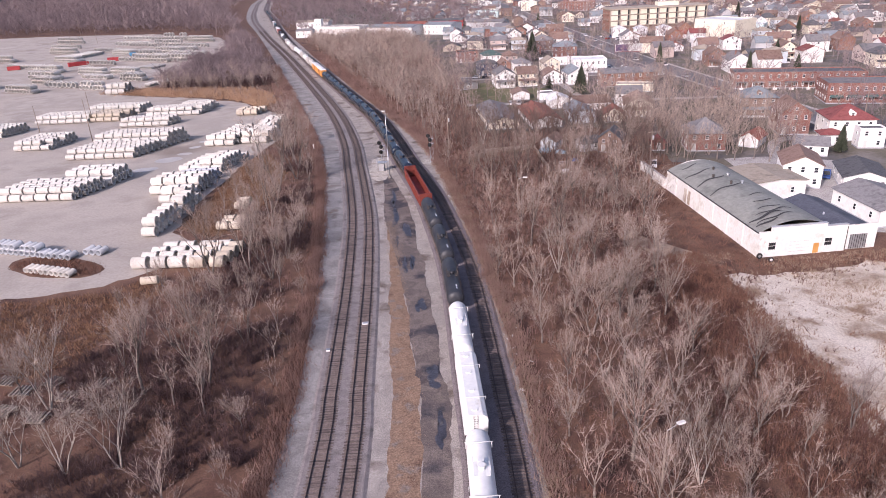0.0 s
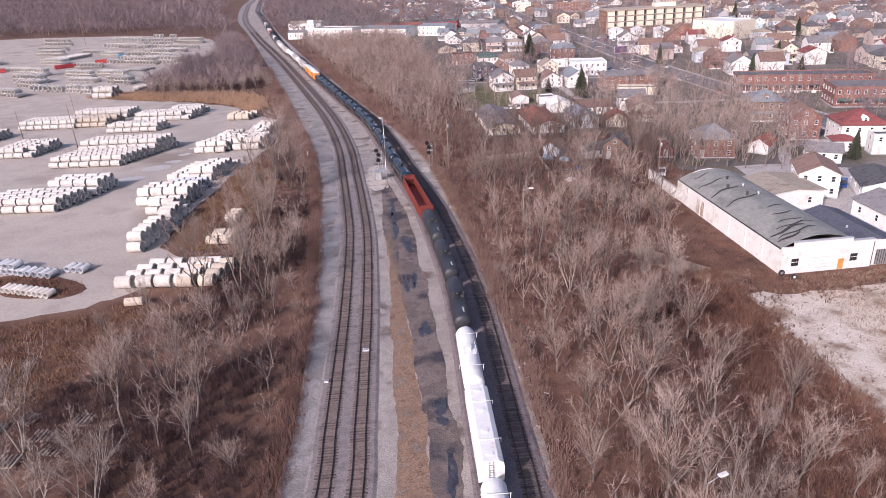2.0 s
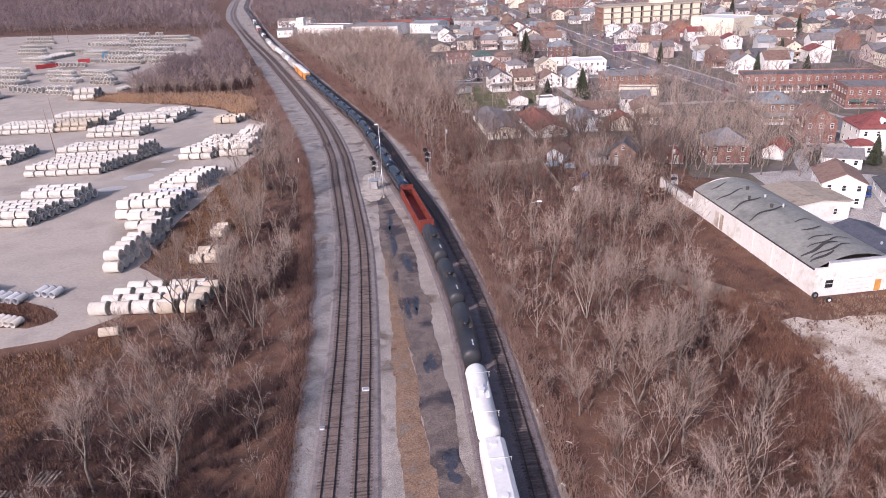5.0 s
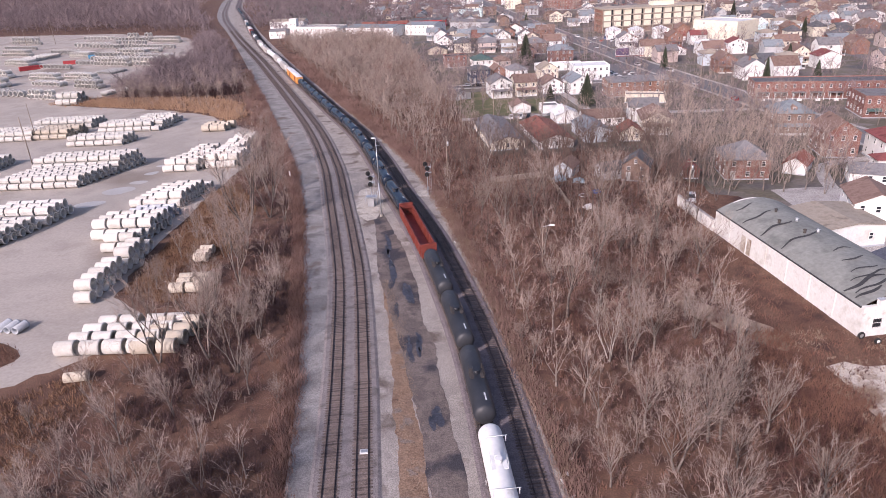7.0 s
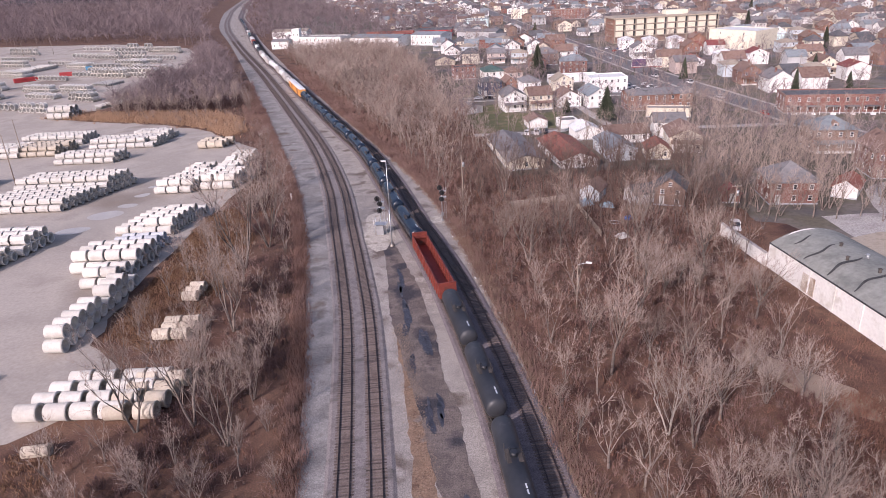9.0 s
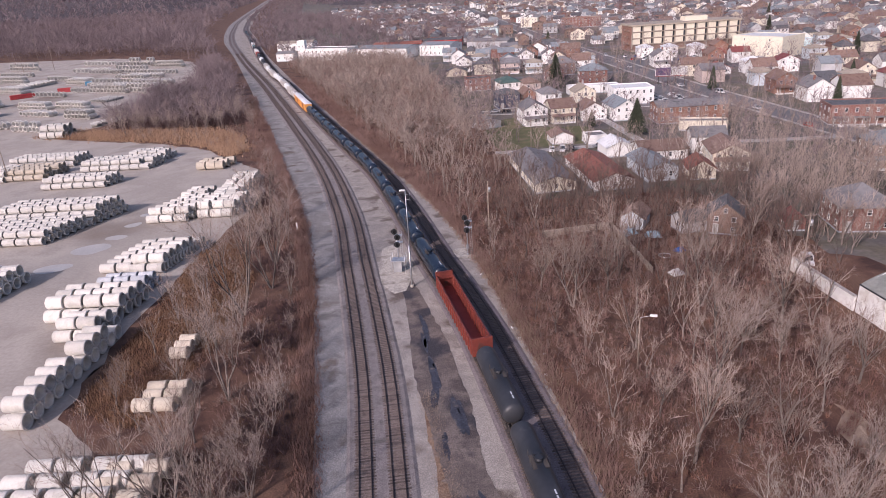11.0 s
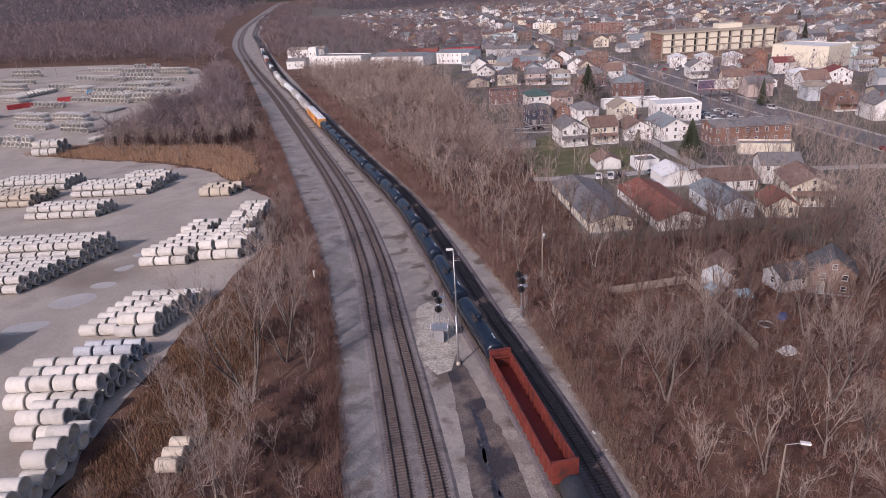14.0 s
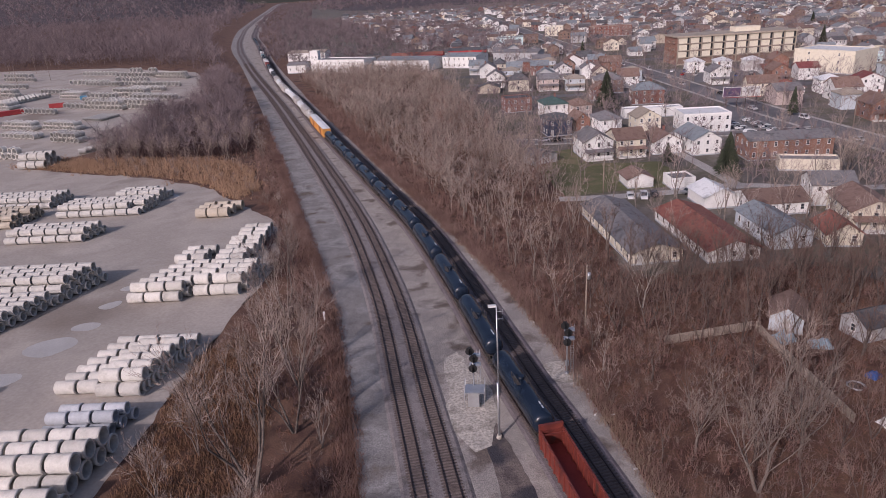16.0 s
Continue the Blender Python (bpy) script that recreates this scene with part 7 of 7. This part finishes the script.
def wood_stuff(places):
    """The rest of the bare wood, joined by kind of bark and twig."""
    bins = {}
    for x, y, k, h in places:
        h0, bark, tw, wood_, crown_ = PLAIN[k]
        a = rng.uniform(0, math.tau)
        c, s_ = math.cos(a) * h / h0, math.sin(a) * h / h0
        m = np.array([[c, -s_, 0], [s_, c, 0], [0, 0, h / h0]])
        if y > 132 and 6 < x < 70 and y < 215:
            bark, tw = "bark_dark", "twig_red"
        for key, (v, t) in ((bark, wood_), (tw, crown_)):
            bins.setdefault(key, []).append((v @ m.T + [x, y, 0], t))
    for key, some in bins.items():
        v, t = merge(some)
        tagged(new("bare_wood", raw_mesh("bare_wood", v, t, M[key])), "tangle of bare grey-brown winter trees", "trees", kind="stuff")


wood_stuff(rest)


def brush(name, places, heights, stems, mat, label, lean=0.45, width=0.02):
    """Clumps of thin dead stems."""
    p = np.repeat(np.asarray(places, float), stems, axis=0)
    n = len(p)
    g = np.random.RandomState(len(places))
    h = g.uniform(*heights, n)
    ang, out = g.uniform(0, math.tau, n), g.uniform(0, lean, n)
    base = np.c_[p + g.normal(0, 0.5, (n, 2)), np.zeros(n)]
    tip = base + np.c_[np.cos(ang) * out * h, np.sin(ang) * out * h, h]
    v, t = slivers(np.c_[base, tip, np.full(n, width) * g.uniform(0.7, 1.5, n)], n)
    return tagged(new(name, raw_mesh(name, v, t, mat)), label, "undergrowth", kind="stuff")


def bushes(name, places, sizes, mat, label, stems=13, width=0.022):
    """Domed shrubs: stems that fan out from one foot, each with two side twigs."""
    p = np.repeat(np.asarray(places, float), stems, axis=0)
    n = len(p)
    g = np.random.RandomState(len(places) + 5)
    size = np.repeat(g.uniform(*sizes, len(places)), stems)
    az, pol = g.uniform(0, math.tau, n), np.abs(g.normal(0, 0.62, n)).clip(0, 1.3)
    d = np.c_[np.sin(pol) * np.cos(az), np.sin(pol) * np.sin(az), np.cos(pol)]
    base = np.c_[p + g.normal(0, 0.10, (n, 2)) * size[:, None], np.zeros(n)]
    ln = (size * g.uniform(0.6, 1.1, n))[:, None]
    tip = base + d * ln
    k = np.repeat(np.arange(n), 2)
    start = base[k] + (tip[k] - base[k]) * g.uniform(0.3, 0.9, (2 * n, 1))
    end = start + (d[k] + g.normal(0, 0.55, (2 * n, 3))) * ln[k] * g.uniform(0.25, 0.5, (2 * n, 1))
    end[:, 2] = end[:, 2].clip(0.05)
    v, t = slivers(np.concatenate([np.c_[base, tip, np.full(n, width)], np.c_[start, end, np.full(2 * n, width * 0.8)]]), n)
    return tagged(new(name, raw_mesh(name, v, t, mat)), label, "undergrowth", kind="stuff")


def fill(poly, n):
    xs, ys_ = [p[0] for p in poly], [p[1] for p in poly]
    return [(x, y) for x, y in ((rng.uniform(min(xs), max(xs)), rng.uniform(min(ys_), max(ys_))) for _ in range(n)) if inside(x, y, poly) and not in_house(x, y, 0.3)]


NEAR_RIGHT = [(15.5, -5), (15.2, 48), (14.5, 66), (12.5, 90), (10.5, 116), (5, 162), (-1, 198), (-8, 230), (20, 230), (20, 204), (58, 203), (72, 185), (66, 160), (60, 140), (52, 112), (46, 92), (42, 72), (50, 50), (58, 34), (66, 10)]
for poly, n in ((LEFT_WOOD, 5200), (NEAR_RIGHT, 5000)):
    bushes("undergrowth", fill(poly, n), (0.5, 1.3), M["brush_red"], "russet dead undergrowth beneath the trees", 8, 0.04)
    bushes("undergrowth", fill(poly, n), (0.7, 1.9), M["brush_grey"], "grey-brown dead undergrowth beneath the trees", 8, 0.035)
brush("undergrowth", fill(RIGHT_WOOD[6:18], 2500), (0.8, 3.6), 12, M["brush_grey"], "grey-brown dead undergrowth beneath the trees", 0.5, 0.06)
MID_RIGHT = [(-8, 230), (-1, 198), (5, 162), (10.5, 116), (12.5, 90), (42, 72), (46, 92), (52, 112), (60, 140), (66, 160), (72, 185), (58, 203), (20, 204), (14, 258), (8, 300), (6, 330), (-35, 327), (-13, 249)]
for poly, n in ((LEFT_WOOD, 2600), (NEAR_RIGHT, 2600), (MID_RIGHT, 3000)):
    bushes("shrubs", [p for p in fill(poly, n) if noise.noise((p[0] * 0.07, p[1] * 0.07, 2.0)) > -0.3 and not (p[0] < -54 and 57 < p[1] < 98)], (1.0, 3.0), M["shrub"], "reddish tangle of bare shrubs under the trees")
# dark shrubs whose colour also carries the understorey's shade
BRAMBLE = [(-22.5, 20), (-23, 60), (-26, 92), (-29, 124), (-37, 172), (-45, 208), (-60, 260), (-66, 258), (-52, 210), (-46, 172), (-40, 130), (-42, 100), (-50, 74), (-58, 60), (-60, 20)]
bushes("brambles", [p for p in fill(BRAMBLE, 6500) if noise.noise((p[0] * 0.06, p[1] * 0.06, 6.0)) > -0.15], (0.9, 2.6), M["bramble"], "purple-brown bramble thicket beside the line, darkened for understorey shade", 16, 0.035)
THICKET = [(-150, 346), (-118, 334), (-96, 336), (-84, 338), (-86, 352), (-110, 372), (-142, 372)]
bushes("brambles", fill(THICKET, 900), (2.0, 4.5), M["bramble"], "purple-brown bramble thicket behind the reeds, darkened for understorey shade", 16, 0.06)
for poly, n in ((MID_RIGHT, 3600), (NEAR_RIGHT, 1800)):
    bushes("brambles", [p for p in fill(poly, n) if noise.noise((p[0] * 0.05, p[1] * 0.05, 8.0)) > -0.2], (0.7, 2.0), M["russet"], "dark russet undergrowth beneath the bare trees", 12, 0.035)
LOT_EDGE = [(40, 92), (46, 94), (52, 80), (53, 64), (55, 52), (54, 36), (62, 18), (46, 14), (36, 36), (38, 60)]
bushes("brambles", fill(LOT_EDGE, 2000), (0.6, 1.5), M["russet"], "low dark russet shrubs between the wood and the lot", 15, 0.035)
MEADOW = [(-130, 84), (-79, 86), (-64, 88), (-56, 96), (-52, 84), (-56, 66), (-62, 58), (-130, 56)]
brush("dead_grass", fill(MEADOW, 5200), (0.25, 0.8), 10, M["meadow"], "tawny dead grass of the rough meadow", 0.8, 0.05)
for edge, side in ((left_edge, -1), (right_edge, 1)):
    pts = []
    for _ in range(3200):
        y = rng.uniform(15, 330)
        pts.append((float(np.interp(y, edge[:, 1], edge[:, 0])) + side * (rng.uniform(0.0, 2.5) - 1.6 * max(0.0, noise.noise((y * 0.12, side, 4.0)))), y))
    brush("shrubs", pts, (0.5, 1.7), 9, M["shrub"], "reddish bare shrubs along the edge of the gravel", 0.7, 0.03)
brush("dead_grass", fill([(-61, 122), (-50, 116), (-44, 140), (-44, 165), (-54, 190), (-60, 182), (-60, 150)], 3600), (0.3, 0.9), 14, M["meadow"], "orange-brown dead grass beside the pipe stacks", 0.7, 0.045)
for edge, side in ((left_edge, -1), (right_edge, 1)):
    pts = [(float(np.interp(y, edge[:, 1], edge[:, 0])) + side * rng.uniform(-0.6, 2.0), y) for y in (rng.uniform(15, 330) for _ in range(2600))]
    brush("verge_grass", pts, (0.25, 0.8), 10, M["brush_red"] if side < 0 else M["straw"], "dead grass along the edge of the gravel", 0.9, 0.04)
pts = [(float(np.interp(y, gl[:, 1], gl[:, 0])) + rng.uniform(-0.4, 1.2) + rng.random() * float(np.interp(y, gr[:, 1], gr[:, 0]) - np.interp(y, gl[:, 1], gl[:, 0])) * 0.8, y) for y in (rng.uniform(15, 120) for _ in range(1600))]
brush("verge_grass", pts, (0.1, 0.35), 7, M["straw"], "low dry weeds between the tracks", 1.2, 0.03)
FIELD = [(44, 70), (52, 112), (61, 140), (62, 155), (70, 160), (64, 134), (64, 88), (90, 88), (140, 80), (150, -10), (80, -10), (60, 34), (50, 52)]
brush("dead_grass", [p for p in fill(FIELD, 12000) if not inside(*p, LOT) or rng.random() < 0.10], (0.25, 0.8), 9, M["brush_red"], "russet dead grass in the vacant field", 0.9, 0.05)
tufts = [p for p in fill([(48, 30), (54, 92), (90, 90), (125, 84), (140, 40), (90, 5), (60, 10)], 9000) if noise.noise((p[0] * 0.09, p[1] * 0.09, 5.0)) > -0.05 + (0.10 if inside(*p, LOT) else -0.25)]
brush("dead_grass", tufts, (0.2, 0.6), 8, M["straw"], "bleached straw tufts on the vacant lot", 1.0, 0.05)
shrubs = [p for p in fill([(42, 72), (46, 92), (54, 92), (57, 60), (58, 36), (60, 5), (40, 5)], 2600)]
brush("undergrowth", shrubs, (0.4, 1.6), 16, M["brush_red"], "low russet shrubs beside the vacant lot", 0.8, 0.045)
border = [(x0 + (x1 - x0) * q + rng.gauss(0, 2.4), y0 + (y1 - y0) * q + rng.gauss(0, 2.4)) for (x0, y0), (x1, y1) in zip(LOT, LOT[1:] + LOT[:1]) for q in np.linspace(0, 1, int(math.hypot(x1 - x0, y1 - y0) * 7))]
bushes("dead_grass", border[::2], (0.25, 0.7), M["straw"], "straw-coloured grass creeping over the lot's edge", 8, 0.04)
bushes("dead_grass", border[1::2], (0.3, 0.9), M["russet"], "russet weeds creeping over the lot's edge", 8, 0.04)
bushes("dead_grass", [p for p in fill(LOT, 2600) if noise.noise((p[0] * 0.12, p[1] * 0.12, 3.0)) > 0.02], (0.15, 0.5), M["straw"], "low straw-coloured weeds on the lot", 7, 0.035)
verge = [(float(np.interp(y, right_edge[:, 1], right_edge[:, 0])) + rng.uniform(-0.5, 9.0) * (0.5 + y / 500), y) for y in (rng.uniform(180, 480) for _ in range(2600))]
bushes("shrubs", verge, (0.6, 2.2), M["shrub"], "reddish bare shrubs beside the siding", 9, 0.045)
verge = [(float(np.interp(y, left_edge[:, 1], left_edge[:, 0])) - rng.uniform(-0.5, 7.0) * (0.5 + y / 400), y) for y in (rng.uniform(180, 420) for _ in range(1800))]
bushes("shrubs", verge, (0.6, 2.4), M["shrub"], "reddish bare shrubs beside the service road", 9, 0.045)
REEDS = [(-178, 339), (-148, 324), (-115, 311), (-92, 296), (-76, 274), (-72, 284), (-78, 308), (-96, 330), (-120, 336), (-150, 342), (-165, 347)]
brush("reeds", fill(REEDS, 7500), (1.0, 2.6), 8, M["reed"], "golden dry reed bed beside the yard", 0.6, 0.05)
bushes("reeds", [(x + rng.gauss(0, 2.5), y + rng.gauss(0, 2.5)) for x, y in fill(REEDS, 1500)], (0.9, 2.4), M["reed"], "golden dry reed clumps beside the yard", 10, 0.06)
ISLAND = oval(-81, 102.5, 11.5, 4.4, -0.35)
brush("dead_grass", fill(ISLAND, 500), (0.3, 0.9), 8, M["brush_red"], "russet weeds on the yard island", 0.8, 0.05)


def far_wood(name, places, heights, mat, label, sprays=12, thick=0.13, rise=None):
    """Distant bare trees: a stem and a spray of thin rising branches, wide at the top."""
    p = np.asarray(places, float)
    n = len(p)
    g = np.random.RandomState(7 + n)
    lump = np.array([noise.noise((x * 0.03, y * 0.03, 3.0)) + 0.8 * noise.noise((x * 0.1, y * 0.1, 9.0)) for x, y in p])
    h = g.uniform(*heights, n) * np.clip(1.0 + 0.55 * lump, 0.5, 1.6)
    stem = np.c_[p, np.zeros(n), p + g.normal(0, 0.4, (n, 2)), h * 0.7, np.full(n, 0.11), np.full(n, 0.05)]
    a, o = g.uniform(0, math.tau, (n, sprays)), g.uniform(0.05, 0.46, (n, sprays)) * h[:, None]
    q = g.uniform(0.18, 0.65, (n, sprays))
    z1 = (q + g.uniform(0.12, 0.38, (n, sprays))) * h[:, None]
    base = np.stack([np.repeat(p[:, :1], sprays, 1), np.repeat(p[:, 1:], sprays, 1), q * h[:, None]], -1).reshape(-1, 3)
    tip = np.stack([p[:, :1] + np.cos(a) * o, p[:, 1:] + np.sin(a) * o, z1], -1).reshape(-1, 3)
    spray = np.c_[base, tip, np.full(len(base), thick)]
    w = np.repeat(spray, 4, axis=0)
    m = len(w)
    f = g.uniform(0.3, 0.95, (m, 1))
    start = w[:, :3] + (w[:, 3:6] - w[:, :3]) * f
    ln = np.linalg.norm(w[:, 3:6] - w[:, :3], axis=1)[:, None]
    d = (w[:, 3:6] - w[:, :3]) / ln + g.normal(0, 0.6, (m, 3)) + [0, 0, 0.15]
    fine = np.c_[start, start + d * ln * g.uniform(0.3, 0.65, (m, 1)), np.full(m, thick * 0.9)]
    v, t = merge([slivers(stem[:, :7], 3), slivers(spray, 1), slivers(fine, 2)])
    if rise:
        v = v + np.c_[np.zeros((len(v), 2)), np.array([rise(x, y) for x, y in v[:, :2]])]
    return tagged(new(name, raw_mesh(name, v, t, mat)), label, "trees", kind="stuff")


def clear(places):
    return [(x, y) for x, y in places if not in_house(x, y, 1.0) and abs(x - STREET_X(y)) > 8]


NW_NEAR = [(-640, 815), (-430, 790), (-300, 748), (-205, 668), (-178, 640), (-196, 700), (-250, 850), (-292, 1000), (-330, 1150), (-800, 1150)]
NW_MID = [(-800, 1150), (-330, 1150), (-345, 1250), (-385, 1420), (-480, 1950), (-1300, 1950), (-1500, 900), (-640, 815)]
far_wood("far_wood", fill(NW_NEAR, 3400), (13, 22), M["far_twig"], "far bare winter wood", 11, 0.20)
far_wood("far_wood", fill(NW_MID, 4000), (14, 24), M["far_twig"], "far bare winter wood", 7, 0.42)
MIDW = [(-150, 346), (-122, 342), (-99, 336), (-84, 340), (-106, 412), (-125, 480), (-172, 630), (-186, 640), (-160, 520), (-150, 440)]
far_wood("far_wood", fill(MIDW, 2200), (7, 12), M["far_twig"], "bare thicket between the yard and the line", 12, 0.09)
SIDING_WOOD = [(-13, 249), (-35, 327), (-76, 466), (-105, 560), (-20, 560), (0, 430), (6, 330), (8, 300), (14, 258)]
far_wood("far_wood", fill(SIDING_WOOD, 1100), (4, 9), M["shrub"], "reddish bare thicket beside the siding", 12, 0.09)
far_wood("far_wood", fill(SIDING_WOOD, 1150), (7, 12.5), M["twig"], "grey-brown bare thicket beside the siding", 12, 0.08)
far_wood("far_wood", clear(fill([(-160, 700), (-115, 625), (60, 605), (60, 900), (-60, 1200), (-280, 1500), (-250, 1100)], 2600)), (9, 14), M["far_twig"], "bare trees behind the mill", 10, 0.2)
far_wood("far_wood", clear(fill([(6, 262), (0, 420), (60, 640), (400, 800), (560, 640), (300, 330), (160, 180), (100, 160), (66, 190), (92, 240), (62, 262)], 3400)), (6, 13), M["far_twig"], "bare garden trees between the houses", 10, 0.09)
far_wood("far_wood", clear(fill([(60, 640), (-60, 1200), (-200, 1700), (400, 2200), (1500, 2000), (1000, 900), (560, 640), (400, 800)], 5200)), (9, 16), M["far_twig"], "bare street trees between distant houses", 6, 0.30)


def rise_height(x, y):
    """Height of the long wooded rise on the skyline."""
    q = min(1.0, max(0.0, (y - 1980 - 0.06 * abs(x)) / 1900))
    top = (150 if x < -400 else 150 - 90 * min(1, (x + 400) / 900)) * (0.85 + 0.3 * noise.noise((x * 0.0016, 0, 1)))
    gap = x - float(np.interp(y, MAIN.p[:, 1], MAIN.p[:, 0]))
    cut = min(1.0, max(0.0, (abs(gap - 60) - 140) / 320))
    return max(0, top) * cut * cut * (3 - 2 * cut) * math.sin(q * math.pi / 2) ** 1.2 - 0.5


def off_line(places):
    """Keeps the railway's cutting free of trees."""
    return [(x, y) for x, y in places if not -40 < x - float(np.interp(y, MAIN.p[:, 1], MAIN.p[:, 0])) < 115]


def far_rise():
    g = Geo()
    nx, ny = 160, 16
    v = []
    for j in range(ny + 1):
        for i in range(nx + 1):
            x = -3600 + 7200 * i / nx
            y = 1980 + 1900 * j / ny + 0.06 * abs(x)
            v.append((x, y, rise_height(x, y)))
    f = [(j * (nx + 1) + i, j * (nx + 1) + i + 1, (j + 1) * (nx + 1) + i + 1, (j + 1) * (nx + 1) + i) for j in range(ny) for i in range(nx)]
    tagged(new("backdrop", g.add(v, f, True).mesh("backdrop", M["hill"])), "long low wooded rise on the skyline", "hills", kind="structure")
    far_wood("far_wood", [(x + float(np.interp(y, MAIN.p[:, 1], MAIN.p[:, 0])), y) for x, y in fill([(16, 1300), (120, 1300), (150, 2400), (140, 3900), (20, 3900)], 2600)], (4, 7), M["far_twig"], "low bare thicket beside the distant line", 6, 0.5)
    far_wood("far_wood", off_line(fill([(-2600, 1990), (-500, 1990), (-620, 2700), (-760, 3600), (-3400, 3600)], 4200)), (16, 28), M["far_twig"], "far bare winter wood on the rise", 4, 1.0, rise_height)
    far_wood("far_wood", off_line(fill([(-460, 2050), (1800, 2050), (2400, 3200), (-640, 3200)], 2400)), (14, 24), M["far_twig"], "far bare winter wood on the rise", 4, 1.0, rise_height)


far_rise()


def conifer(x, y, h, turn, r=0.24):
    t = thing("conifer", "dark green conifer with drooping branches", "tree", "conifers", pose(x, y, 0, 0, 0, turn))
    part("trunk", Geo().tube((0, 0, 0), (0, 0, h * 0.95), 0.22, 0.04, sides=7), M["bark"], t)
    g = np.random.RandomState(int(h * 10))
    n = 1000
    z = g.uniform(0.08, 1.0, n) ** 0.85
    rad = (1 - z) ** 0.8 * h * r * g.uniform(0.6, 1.1, n) + 0.15
    a = g.uniform(0, math.tau, n)
    base = np.c_[np.cos(a) * rad * 0.15, np.sin(a) * rad * 0.15, z * h + 0.3]
    tip = np.c_[np.cos(a) * rad, np.sin(a) * rad, z * h - rad * 0.25]
    v, t_ = sticks(np.c_[base, tip, 0.16 + 0.22 * (1 - z), np.zeros(n)], 4)
    part("needles", raw_mesh("needles", v, t_, M["needle"]), None, t)


for x, y, h, r in ((61.5, 381, 17, 0.40), (67, 268, 12.5, 0.40), (120, 158, 8, 0.3), (150, 288, 12, 0.22), (126, 344, 11, 0.24), (175, 292, 9, 0.3), (188, 340, 10, 0.28), (240, 420, 14, 0.25), (92, 560, 14, 0.25), (260, 560, 15, 0.25), (330, 700, 15, 0.25), (56, 286, 6, 0.35)):
    conifer(x, y, h, x * 7, r)


# ---------------------------------------------------------------- litter, then the tracks with their ties
rng = random.Random(33)
LITTER = Geo().box(-0.25, -0.18, 0, 0.25, 0.18, 0.07).mesh("litter", M["trim"])
for k in range(60):
    y = rng.uniform(40, 330)
    x = float(np.interp(y, right_edge[:, 1], right_edge[:, 0])) + rng.uniform(-1.5, 2.5)
    ob = tagged(new("litter", LITTER), "scrap of white litter beside the line", "litter", "trackside litter")
    ob.matrix_basis = pose(x, y, 0.06, rng.uniform(-8, 8), rng.uniform(-8, 8), rng.uniform(0, 360)) @ Matrix.Diagonal((rng.uniform(0.4, 1.8), rng.uniform(0.5, 1.2), 1, 1))

track(MAIN, 0.0, 28, 125, "main line track on grey ballast")
track(MAIN, TRACK_GAP, 28, 125, "main line track on rust-brown ballast")
track(SIDE, 0.0, 28, 125, "empty siding track on dark ballast")
track(SIDE, -SIDE_GAP, 28, 60, "siding track under the standing train")
